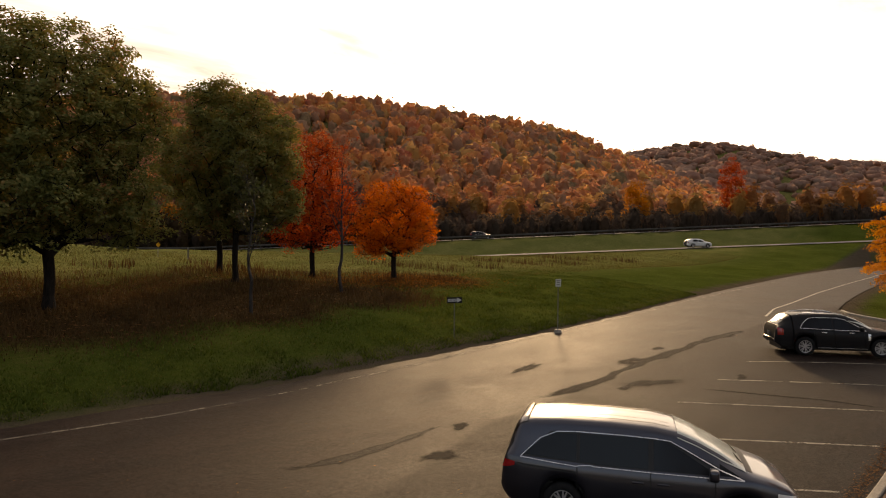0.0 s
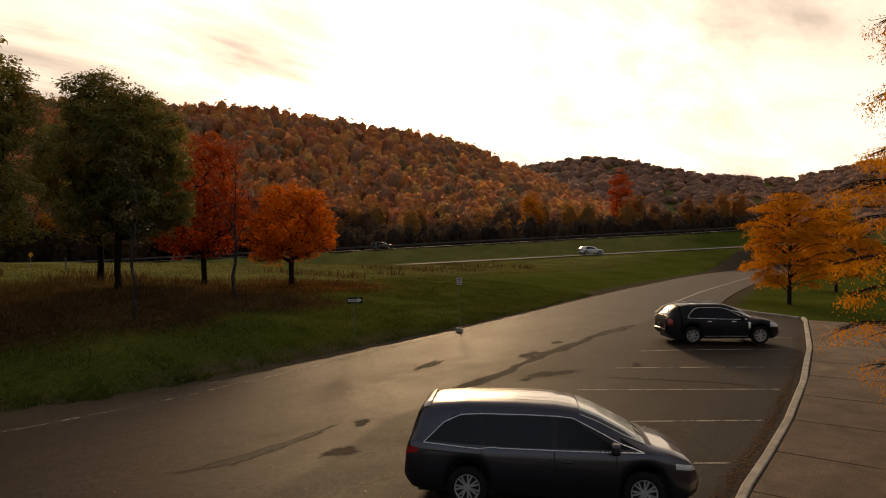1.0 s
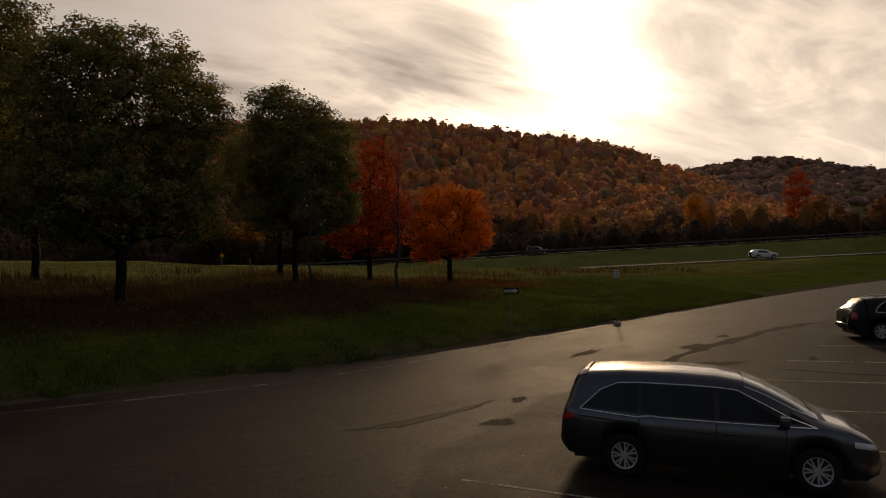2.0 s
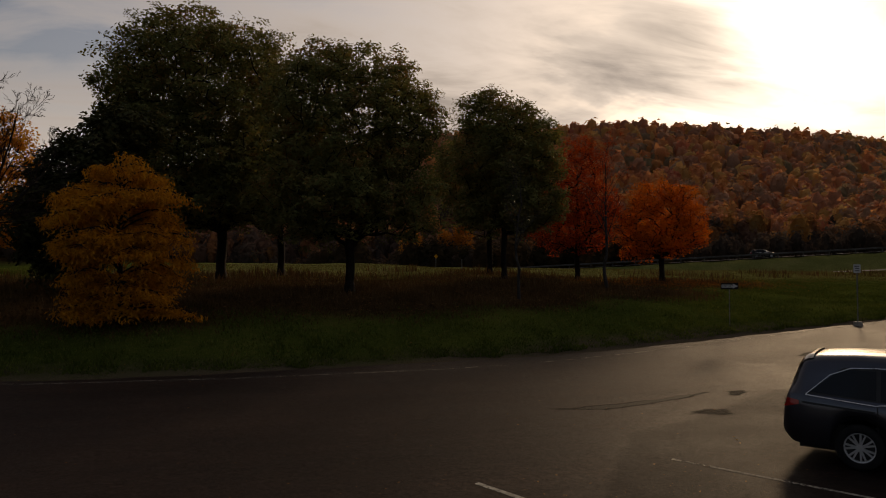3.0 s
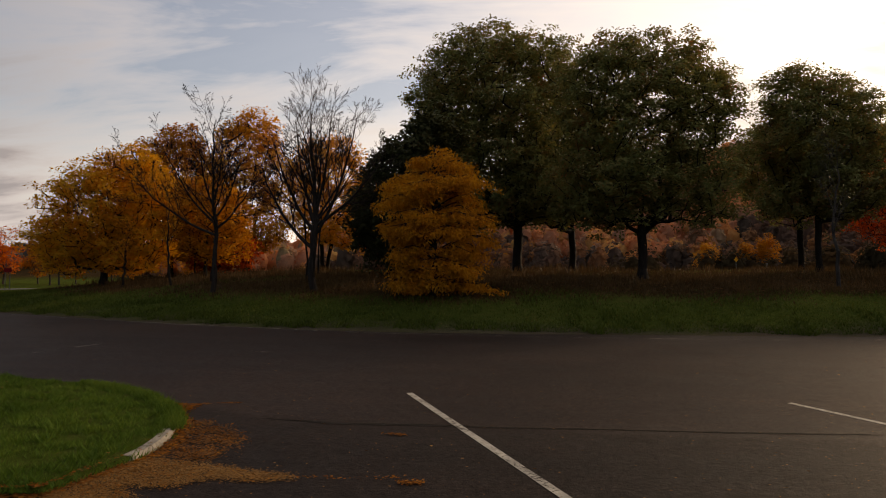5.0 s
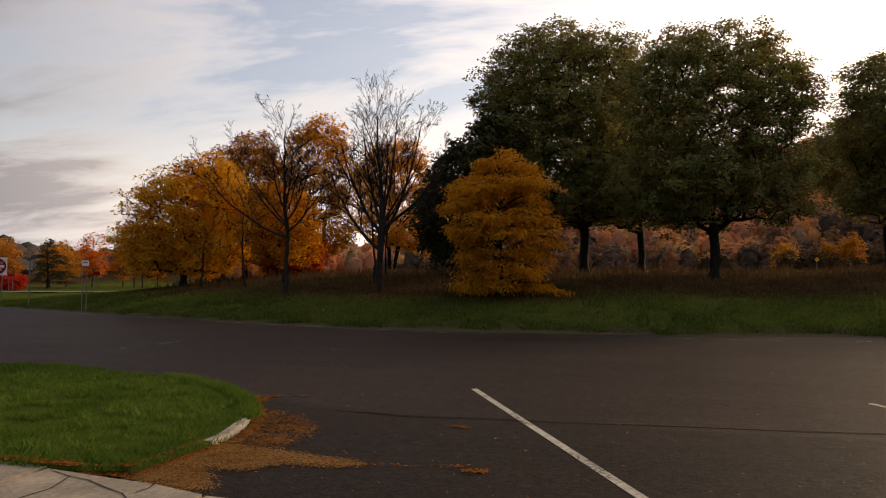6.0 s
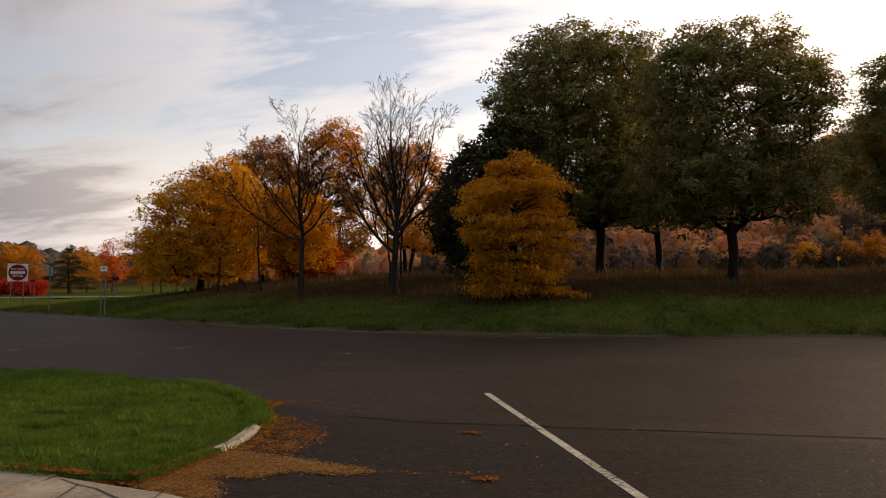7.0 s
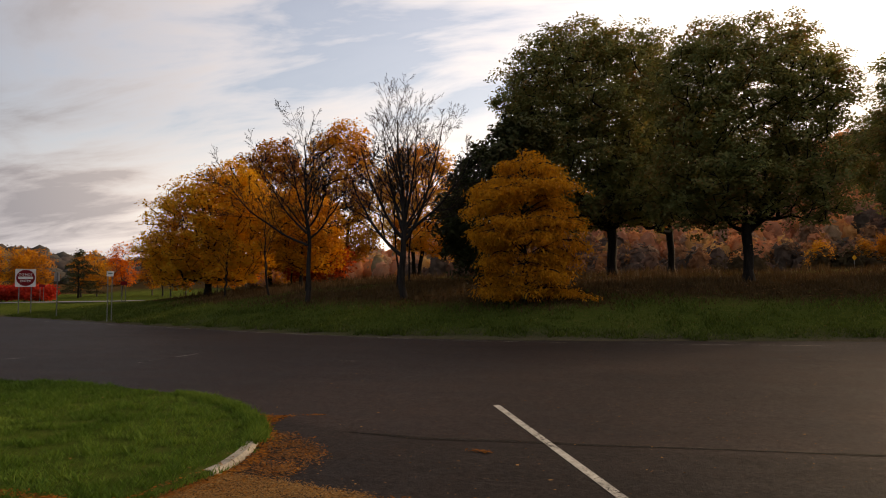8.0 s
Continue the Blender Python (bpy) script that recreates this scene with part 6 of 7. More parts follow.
class CarShape:
    """A car body as sections along its length: x forward, y left, z up."""

    def __init__(self, top, belt, wide, roof, sill, wheels, wheel_r, arch):
        self.top, self.belt, self.wide, self.roof, self.sill = (np.array(t, float) for t in (top, belt, wide, roof, sill))
        self.wheels, self.wheel_r, self.arch = wheels, wheel_r, arch

    def c(self, table, x):
        return float(np.interp(x, table[:, 0], table[:, 1]))

    def section(self, x):
        zt, w, wr = self.c(self.top, x), self.c(self.wide, x), self.c(self.roof, x)
        zb = self.c(self.sill, x)
        belt = min(self.c(self.belt, x), zt - 0.05)
        for cx in self.wheels:
            if abs(x - cx) < self.arch:
                zb = max(zb, self.wheel_r + math.sqrt(self.arch ** 2 - (x - cx) ** 2))
        zb = min(zb, zt - 0.12, belt - 0.05)
        mid = max(zb + 0.03, min(0.62, belt - 0.1))
        wr = min(wr, w - 0.02)
        flare = 1.0
        return [(w * 0.93, zb), (w * 0.975, zb + min(0.06, (belt - zb) * 0.2)), (w * flare, mid + (belt - mid) * 0.15), (w * 0.995, mid + (belt - mid) * 0.6), (w * 0.965, belt - 0.015), (w * 0.95, belt + 0.01),
                (wr + (w * 0.95 - wr) * 0.45, belt + (zt - belt) * 0.5), (wr + 0.02, zt - min(0.12, (zt - belt) * 0.35)), (wr - 0.03, zt - min(0.05, (zt - belt) * 0.2)), (wr - 0.12, zt - 0.018), (wr * 0.5, zt - 0.004), (0, zt)]

    def side(self, x, z):
        s = self.section(x)
        zz = [p[1] for p in s]
        return float(np.interp(z, zz, [p[0] for p in s]))

    def over(self, x, y):
        s = self.section(x)[6:]
        return float(np.interp(abs(y), [p[0] for p in s][::-1], [p[1] for p in s][::-1]))

    def body(self, mat, parent, x0, x1):
        xs_ = np.unique(np.concatenate([np.linspace(x0, x0 + 0.35, 10), np.linspace(x1 - 0.35, x1, 10), np.arange(x0 + 0.35, x1 - 0.35, 0.06)] +
                                       [np.linspace(cx - self.arch, cx + self.arch, 31) for cx in self.wheels]))
        v, f = [], []
        m = 23
        for i, x in enumerate(xs_):
            s = self.section(x)
            ring_ = [(x, -py, pz) for py, pz in s] + [(x, py, pz) for py, pz in s[-2::-1]]
            v += ring_
            if i:
                a, b = (i - 1) * m, i * m
                f += [(a + j, a + j + 1, b + j + 1, b + j) for j in range(m - 1)]
        f += [tuple(range(m)), tuple(range(len(v) - 1, len(v) - m - 1, -1))]
        ob = from_arrays("body", v, f, mat, parent, smooth=True)
        ob.data.materials.append(M_TYRE)
        for face in ob.data.polygons[-2:]:
            face.use_smooth = False
            face.material_index = 1
        return ob

    def panel(self, name, mat, parent, side, x0, x1, zlo, zhi, n=14, m=5, lift=0.008, label=""):
        """A skin on the flank between two heights, given as functions of x."""
        v, f = [], []
        for i in range(n + 1):
            x = x0 + (x1 - x0) * i / n
            a, b = zlo(x), zhi(x)
            for j in range(m + 1):
                z = a + (b - a) * j / m
                v.append((x, side * (self.side(x, z) + lift), z))
            if i:
                p, q = (i - 1) * (m + 1), i * (m + 1)
                f += [((p + j, q + j, q + j + 1, p + j + 1) if side < 0 else (p + j + 1, q + j + 1, q + j, p + j)) for j in range(m)]
        return from_arrays(name, v, f, mat, parent, label, smooth=True)

    def deck(self, name, mat, parent, x0, x1, share, n=12, m=12, lift=0.008, label="", y0=None, y1=None):
        """A skin on the upper side: roof glass, windscreen, hatch glass."""
        v, f = [], []
        for i in range(n + 1):
            x = x0 + (x1 - x0) * i / n
            half_ = (self.c(self.roof, x)) * share
            lo, hi = (-half_, half_) if y0 is None else (y0, y1)
            for j in range(m + 1):
                y = lo + (hi - lo) * j / m
                v.append((x, y, self.over(x, y) + lift))
            if i:
                p, q = (i - 1) * (m + 1), i * (m + 1)
                f += [(p + j, q + j, q + j + 1, p + j + 1) for j in range(m)]
        return from_arrays(name, v, f, mat, parent, label, smooth=True)

    def strip(self, name, mat, parent, side, pts, width, lift=0.024, label=""):
        """A thin trim following points (x, z) on the flank."""
        P = []
        for (xa, za), (xb, zb) in zip(pts, pts[1:]):
            n = max(1, int(math.hypot(xb - xa, zb - za) / 0.08))
            P += [(xa + (xb - xa) * k / n, za + (zb - za) * k / n) for k in range(n)]
        P.append(pts[-1])
        v, f = [], []
        for i, (x, z) in enumerate(P):
            g = min(max(i, 1), len(P) - 2)
            dx, dz = P[g + 1][0] - P[g - 1][0], P[g + 1][1] - P[g - 1][1]
            ln = math.hypot(dx, dz) or 1
            nx, nz = -dz / ln * width / 2, dx / ln * width / 2
            ya, yb = self.side(x + nx, z + nz), self.side(x - nx, z - nz)
            v += [(x + nx, side * (ya + 0.012), z + nz), (x + nx * 0.6, side * (ya + lift), z + nz * 0.6), (x - nx * 0.6, side * (yb + lift), z - nz * 0.6), (x - nx, side * (yb + 0.012), z - nz)]
            if i:
                a, b = (i - 1) * 4, i * 4
                f += [((a + j, a + j + 1, b + j + 1, b + j) if side < 0 else (b + j, b + j + 1, a + j + 1, a + j)) for j in range(3)]
        return from_arrays(name, v, f, mat, parent, label)


def lathe(name, profile, mat, parent, seg=36):
    """Turn (radius, y) points about the y axis."""
    v, f = [], []
    m = len(profile)
    for i in range(seg):
        a = 2 * math.pi * i / seg
        v += [(r * math.cos(a), y, r * math.sin(a)) for r, y in profile]
    for i in range(seg):
        p, q = i * m, ((i + 1) % seg) * m
        f += [(p + j, p + j + 1, q + j + 1, q + j) for j in range(m - 1)]
    return from_arrays(name, v, f, mat, parent, smooth=True)


def wheel_set(shape, parent, track, rim_r, spokes):
    R = shape.wheel_r
    for cx in shape.wheels:
        for side in (-1, 1):
            tyre = lathe("wheel", [(rim_r * 0.96, 0.09 * 0), (rim_r, 0.095), (rim_r + 0.03, 0.108), (R - 0.03, 0.105), (R, 0.08), (R, -0.08), (R - 0.04, -0.1), (rim_r, -0.1), (rim_r * 0.96, 0.0)], M_TYRE, parent)
            tyre.matrix_local = pose(cx, side * (track - 0.105), R, 0, 0, 0 if side > 0 else 180)
            bm = bmesh.new()
            # dished back and rim ring
            for (r0, y0), (r1, y1) in (((rim_r * 0.95, 0.03), (0.02, 0.0)),):
                n = 32
                ra = [bm.verts.new((r0 * math.cos(2 * math.pi * i / n), y0, r0 * math.sin(2 * math.pi * i / n))) for i in range(n)]
                rb = [bm.verts.new((r1 * math.cos(2 * math.pi * i / n), y1, r1 * math.sin(2 * math.pi * i / n))) for i in range(n)]
                for i in range(n):
                    bm.faces.new((ra[i], rb[i], rb[(i + 1) % n], ra[(i + 1) % n]))
            back_ = part("wheel_dish", bm, M_BLACK, tyre, smooth=True)
            bm = bmesh.new()
            n = 40
            prof = [(rim_r * 0.90, 0.06), (rim_r * 0.93, 0.095), (rim_r * 1.0, 0.10), (rim_r * 0.995, 0.085)]
            rings = [[bm.verts.new((r * math.cos(2 * math.pi * i / n), y, r * math.sin(2 * math.pi * i / n))) for i in range(n)] for r, y in prof]
            for a_, b_ in zip(rings, rings[1:]):
                for i in range(n):
                    bm.faces.new((a_[i], b_[i], b_[(i + 1) % n], a_[(i + 1) % n]))
            for s in range(spokes):
                for o in (-0.17, 0.17):
                    a = 2 * math.pi * s / spokes
                    c0, c1 = a + o * 0.5, a + o
                    w0, w1 = 0.014, 0.013
                    p0 = Vector((0.05 * math.cos(c0), 0.085, 0.05 * math.sin(c0)))
                    p1 = Vector((rim_r * 0.93 * math.cos(c1), 0.09, rim_r * 0.93 * math.sin(c1)))
                    t = (p1 - p0).normalized().cross(Vector((0, 1, 0)))
                    q = [p0 + t * w0, p1 + t * w1, p1 - t * w1, p0 - t * w0]
                    lo = [bm.verts.new(u - Vector((0, 0.035, 0))) for u in q]
                    hi = [bm.verts.new(u) for u in q]
                    bm.faces.new(hi)
                    for i in range(4):
                        bm.faces.new((lo[i], lo[(i + 1) % 4], hi[(i + 1) % 4], hi[i]))
            bmesh.ops.create_cone(bm, cap_ends=True, segments=16, radius1=0.065, radius2=0.055, depth=0.04, matrix=Matrix.Translation((0, 0.085, 0)) @ Matrix.Rotation(radians(-90), 4, "X"))
            part("rim", bm, M_RIM, tyre, "silver alloy rim with split spokes")


def rounded(name, parent, mat, size, at, rot=(0, 0, 0), bevel=0.3, label=""):
    bm = bmesh.new()
    bmesh.ops.create_cube(bm, size=1)
    bmesh.ops.bevel(bm, geom=bm.edges[:], offset=bevel, segments=3, profile=0.6, affect="EDGES")
    bmesh.ops.transform(bm, matrix=pose(*at, *rot) @ Matrix.Diagonal((*size, 1)), verts=bm.verts[:])
    return part(name, bm, mat, parent, label, smooth=True)


def finish_car(shape, car, paint, x0, x1, floor_w, track, rim_r, spokes):
    shape.body(paint, car, x0, x1)
    bm = bmesh.new()
    bmesh.ops.create_cube(bm, size=1, matrix=Matrix.Translation(((x0 + x1) / 2, 0, 0.42)) @ Matrix.Diagonal((x1 - x0 - 0.5, floor_w, 0.42, 1)))
    part("underbody", bm, M_BLACK, car)
    wheel_set(shape, car, track, rim_r, spokes)


def minivan(at, rz):
    car = thing("minivan", "dark grey minivan with tinted windows, parked in a bay", "minivan", at=at, rz=rz)
    paint = car_paint("charcoal_paint", (0.034, 0.035, 0.046), 0.75, 1.0)
    sh = CarShape(
        top=[(-2.575, 0.62), (-2.56, 0.86), (-2.51, 1.02), (-2.43, 1.28), (-2.33, 1.52), (-2.22, 1.66), (-2.0, 1.70), (-1.5, 1.735), (-0.6, 1.745), (0.1, 1.72), (0.5, 1.66), (0.85, 1.53), (1.2, 1.36), (1.5, 1.20), (1.68, 1.11), (1.85, 1.065), (2.1, 1.00), (2.32, 0.90), (2.46, 0.78), (2.54, 0.62), (2.575, 0.50)],
        belt=[(-2.6, 1.08), (-1.25, 1.02), (0, 1.00), (1.2, 0.99), (1.7, 1.0), (2.0, 0.93), (2.4, 0.78), (2.6, 0.6)],
        wide=[(-2.575, 0.70), (-2.54, 0.80), (-2.45, 0.88), (-2.2, 0.955), (-1.5, 0.99), (0, 1.0), (1.2, 0.995), (1.8, 0.97), (2.1, 0.92), (2.35, 0.83), (2.5, 0.68), (2.575, 0.5)],
        roof=[(-2.575, 0.6), (-2.3, 0.68), (-1.8, 0.72), (0, 0.735), (0.6, 0.70), (1.2, 0.70), (1.65, 0.76), (2.0, 0.74), (2.4, 0.6), (2.575, 0.4)],
        sill=[(-2.575, 0.45), (-2.4, 0.30), (-2.0, 0.26), (0, 0.22), (1.9, 0.22), (2.3, 0.24), (2.5, 0.3), (2.575, 0.38)],
        wheels=(-1.43, 1.57), wheel_r=0.345, arch=0.42)
    finish_car(sh, car, paint, -2.575, 2.575, 1.5, 0.985, 0.225, 7)
    for s in (-1, 1):
        sh.panel("pillar_trim", M_BLACK, car, s, -2.15, 1.16, lambda x: max(1.03, 1.09 - 0.04 * (x + 2.15)), lambda x: max(1.05, min(1.525, 1.10 + (x + 2.15) * 0.86, 1.525 - max(0, x - 0.3) * 0.42)), 60, 5, 0.004, "gloss black window surround")
        sh.panel("quarter_window", M_GLASS, car, s, -2.12, -1.2, lambda x: 1.12 - 0.05 * (x + 2.12), lambda x: min(1.50, 1.135 + (x + 2.12) * 0.85), label="dark tinted glass")
        sh.panel("sliding_door_window", M_GLASS, car, s, -1.14, 0.03, lambda x: 1.05 + 0.015 * (x < -0.95), lambda x: 1.515 - 0.015 * (x + 0.5) ** 2, label="dark tinted glass")
        sh.panel("front_door_window", M_GLASS, car, s, 0.12, 1.12, lambda x: 1.04, lambda x: min(1.49, 1.49 - max(0, x - 0.35) * 0.56), label="dark tinted glass")
        sh.panel("corner_window", M_GLASS, car, s, 1.2, 1.5, lambda x: 1.04, lambda x: max(1.045, 1.20 - (x - 1.2) * 0.5), 6, 3, label="dark tinted glass")
        sh.strip("window_trim", M_CHROME, car, s, [(-2.2, 1.075), (-1.85, 1.40), (-1.55, 1.525), (-1.2, 1.545), (-0.4, 1.545), (0.1, 1.53), (0.4, 1.50), (0.8, 1.31), (1.2, 1.12), (1.58, 1.00)], 0.015, label="chrome strip over the windows")
        sh.strip("belt_trim", M_CHROME, car, s, [(-2.2, 1.075), (-1.19, 1.0), (-1.15, 1.015), (-0.95, 1.03), (-0.9, 1.02), (0.1, 1.005), (1.2, 1.0), (1.58, 1.0)], 0.015, label="chrome strip below the windows")
        sh.strip("slide_rail", M_BLACK, car, s, [(-2.25, 0.955), (-1.21, 0.90)], 0.03, 0.004)
        for x in (-1.18, 0.07, 1.12):
            sh.strip("door_gap", M_BLACK, car, s, [(x, 1.0), (x, 0.6), (x - 0.02, 0.3)], 0.016, 0.008)
        for x in (-0.14, 0.28):
            rounded("door_handle", car, paint, (0.2, 0.035, 0.035), (x, s * (sh.side(x, 0.83) + 0.02), 0.83))
        rounded("wing_mirror", car, paint, (0.16, 0.24, 0.19), (1.08, s * 1.08, 1.09))
        sh.panel("tail_light", M_TAIL, car, s, -2.54, -2.3, lambda x: 0.84 + (x + 2.54) * 0.3, lambda x: 1.0 - (x + 2.54) * 0.1, 8, 4, 0.012, "red tail light")
        sh.panel("headlight", M_LAMP, car, s, 2.1, 2.46, lambda x: 0.74 - (x - 2.1) * 0.14, lambda x: 0.83 - (x - 2.1) * 0.17, 8, 4, 0.01, "clear headlight")
        sh.deck("roof_groove", M_BLACK, car, -2.0, 0.4, 1, 20, 1, 0.003, y0=s * 0.45 - 0.007, y1=s * 0.45 + 0.007)
        sh.deck("roof_groove", M_BLACK, car, -2.0, 0.4, 1, 20, 1, 0.003, y0=s * 0.22 - 0.007, y1=s * 0.22 + 0.007)
    sh.deck("windscreen", M_SCREEN_SKY, car, 0.52, 1.62, 1.02, 28, 14, 0.01, "windscreen with the sky's reflection in its pale colour")
    sh.deck("windscreen_cowl", M_BLACK, car, 1.63, 1.74, 0.95, 3, 12, 0.006)
    sh.deck("hatch_glass", M_GLASS, car, -2.49, -2.30, 0.88, 8, 10, 0.01, "dark tinted glass")
    sh.deck("roof_spoiler", paint, car, -2.34, -2.1, 0.98, 5, 12, 0.03)
    for s in (-0.3, 0.28):
        rounded("wiper", car, M_TYRE, (0.025, 0.6, 0.012), (1.55, s, sh.over(1.55, s) + 0.022), (0, 25, 6))
    return car


def suv(at, rz, paint, label, size=1.0, rails=True, name="suv"):
    car = thing(name, label, "suv", at=at, rz=rz)
    sh = CarShape(
        top=[(-2.40, 0.60), (-2.39, 0.92), (-2.34, 1.08), (-2.22, 1.22), (-2.02, 1.40), (-1.80, 1.56), (-1.5, 1.62), (-0.8, 1.655), (-0.1, 1.65), (0.3, 1.60), (0.7, 1.46), (1.05, 1.26), (1.25, 1.14), (1.45, 1.09), (1.9, 1.03), (2.2, 0.95), (2.33, 0.84), (2.40, 0.62), (2.43, 0.5)],
        belt=[(-2.4, 1.08), (-1.6, 1.06), (0, 1.0), (1.2, 0.95), (1.6, 1.0), (2.1, 0.9), (2.43, 0.7)],
        wide=[(-2.40, 0.72), (-2.34, 0.82), (-2.2, 0.88), (-1.8, 0.935), (-1.0, 0.95), (1.2, 0.95), (1.8, 0.94), (2.1, 0.90), (2.3, 0.80), (2.43, 0.6)],
        roof=[(-2.4, 0.6), (-2.1, 0.60), (-1.6, 0.63), (0, 0.66), (0.7, 0.63), (1.2, 0.66), (1.6, 0.74), (2.2, 0.66), (2.43, 0.45)],
        sill=[(-2.40, 0.5), (-2.2, 0.34), (-1.8, 0.28), (0, 0.25), (1.9, 0.25), (2.2, 0.28), (2.43, 0.4)],
        wheels=(-1.31, 1.50), wheel_r=0.37, arch=0.44)
    finish_car(sh, car, paint, -2.40, 2.43, 1.4, 0.95, 0.25, 7)
    for s in (-1, 1):
        sh.panel("rear_side_window", M_GLASS, car, s, -1.42, -0.3, lambda x: 1.115 - 0.03 * (x + 1.42), lambda x: min(1.475, 1.14 + (x + 1.42) * 1.15), label="dark tinted glass")
        sh.panel("front_side_window", M_GLASS, car, s, -0.22, 0.82, lambda x: 1.065 - 0.03 * x, lambda x: min(1.475, 1.475 - max(0, x - 0.05) * 0.56), label="dark tinted glass")
        sh.strip("window_trim", M_CHROME, car, s, [(-1.50, 1.09), (-1.40, 1.26), (-1.16, 1.46), (-0.9, 1.505), (-0.1, 1.50), (0.2, 1.44), (0.7, 1.18), (0.98, 1.02), (0.0, 1.04), (-1.0, 1.07), (-1.50, 1.09)], 0.018, label="chrome window trim")
        sh.strip("sill_trim", M_CHROME, car, s, [(-0.85, 0.33), (1.0, 0.33)], 0.025, 0.02, label="bright sill strip")
        for x in (-1.0, -0.25, 0.85):
            sh.strip("door_gap", M_BLACK, car, s, [(x, 1.02), (x + 0.03, 0.6), (x + 0.03, 0.36)], 0.011, 0.003)
        for x in (-0.62, 0.4):
            rounded("door_handle", car, M_CHROME, (0.2, 0.035, 0.04), (x - 0.35 * 0, s * (sh.side(x, 0.92) + 0.02), 0.94), label="chrome door handle")
        rounded("wing_mirror", car, paint, (0.14, 0.24, 0.17), (0.72, s * 1.03, 1.10))
        sh.panel("tail_light", M_TAIL, car, s, -2.33, -2.12, lambda x: 0.80, lambda x: 1.12 - (x + 2.385) * 0.3, 8, 5, 0.012, "tall red tail light")
        sh.panel("headlight", M_LAMP, car, s, 1.92, 2.33, lambda x: 0.72, lambda x: 0.93 - (x - 1.92) * 0.12, 8, 5, 0.01, "clear headlight")
        sh.panel("fender_vent", M_CHROME, car, s, 1.0, 1.09, lambda x: 0.66, lambda x: 0.92, 2, 4, 0.012, "chrome fender vent")
        if rails:
            v, f = [], []
            for i in range(17):
                x = -1.55 + i * 0.11
                up_ = 0.055 * math.sin(math.pi * min(1, max(0, i / 16)) ) ** 0.35
                y, z = s * 0.56, sh.over(x, 0.56) + up_
                for a in range(6):
                    t = 2 * math.pi * a / 6
                    v.append((x, y + 0.018 * math.cos(t), z + 0.018 * math.sin(t)))
                if i:
                    p, q = (i - 1) * 6, i * 6
                    f += [(p + a, p + (a + 1) % 6, q + (a + 1) % 6, q + a) for a in range(6)]
            from_arrays("roof_rail", v, f, M_CHROME, car, "silver roof rail", smooth=True)
    sh.deck("windscreen", M_SCREEN_SKY, car, 0.34, 1.22, 1.10, 12, 12, 0.008, "windscreen coloured pale for reflected sky")
    sh.deck("hatch_glass", M_GLASS, car, -2.27, -1.98, 0.88, 8, 10, 0.01, "pale reflecting rear glass")
    sh.deck("tailgate", M_TYRE, car, -2.399, -2.285, 1.02, 10, 12, 0.012)
    sh.deck("roof_glass", M_GLASS, car, -1.2, 0.2, 0.8, 10, 10, 0.006, "dark glass roof panel")
    sh.deck("roof_spoiler", paint, car, -2.06, -1.86, 0.98, 4, 12, 0.03)
    bm = bmesh.new()
    bmesh.ops.create_cube(bm, size=1, matrix=Matrix.Translation((-2.41, 0, 0.78)) @ Matrix.Diagonal((0.03, 0.32, 0.15, 1)))
    part("number_plate", bm, M_PLATE, car, "plain pale number plate")
    car.scale = (size, size, size)
    return car


def rest(x, y):
    return (x, y, float(lot(x, y)))


van = minivan(rest(10.98, 8.57), -52.3)
van.scale = (0.98, 0.98, 1.02)
M_BLACKPAINT = car_paint("black_paint", (0.009, 0.009, 0.010), 0.0, 0.08)
suv_h = (0.70, -0.714)
sx_, sy_ = 25.75 + suv_h[0] * 1.25 - suv_h[1] * 0.92, 12.45 + suv_h[1] * 1.25 + suv_h[0] * 0.92
suv(rest(sx_, sy_), math.degrees(math.atan2(suv_h[1], suv_h[0])), M_BLACKPAINT, "black suv with chrome window trim parked in a bay", 0.91)
M_WHITEPAINT = car_paint("white_paint", (0.62, 0.61, 0.58), 0.0)


def on_highway(p, q, zf):
    x, y = HWY + HWY_DIR * p + HWY_OUT * q
    return (x, y, float(zf(p)) + 0.13)


hw = math.degrees(math.atan2(HWY_DIR[1], HWY_DIR[0]))
suv(on_highway(48, -1.6, z_lower), hw, M_WHITEPAINT, "white suv on the highway", 0.95, False, "white_suv")
suv(on_highway(12, 16.2, z_upper), hw, M_BLACKPAINT, "small dark car on the far highway", 0.9, False, "dark_car")


# ---- signs ----
M_SIGN_WHITE = plain("sign_white", (0.58, 0.58, 0.56), 0.45, vary=0.12, scale=4)
M_SIGN_RED = plain("sign_red", (0.17, 0.008, 0.012), 0.45, vary=0.15, scale=4)
M_SIGN_BLACK = plain("sign_black", (0.014, 0.014, 0.016), 0.5)
M_SIGN_YELLOW = plain("sign_yellow", (0.62, 0.30, 0.02), 0.45)
M_SIGN_BACK = plain("sign_back", (0.30, 0.30, 0.30), 0.5, 0.6)
M_SIGN_GREEN = plain("sign_print", (0.10, 0.16, 0.13), 0.5)

for _m in (M_SIGN_WHITE, M_SIGN_RED, M_SIGN_BLACK, M_SIGN_YELLOW, M_SIGN_GREEN):
    _m.node_tree.nodes["Principled BSDF"].inputs["Specular IOR Level"].default_value = 0.1


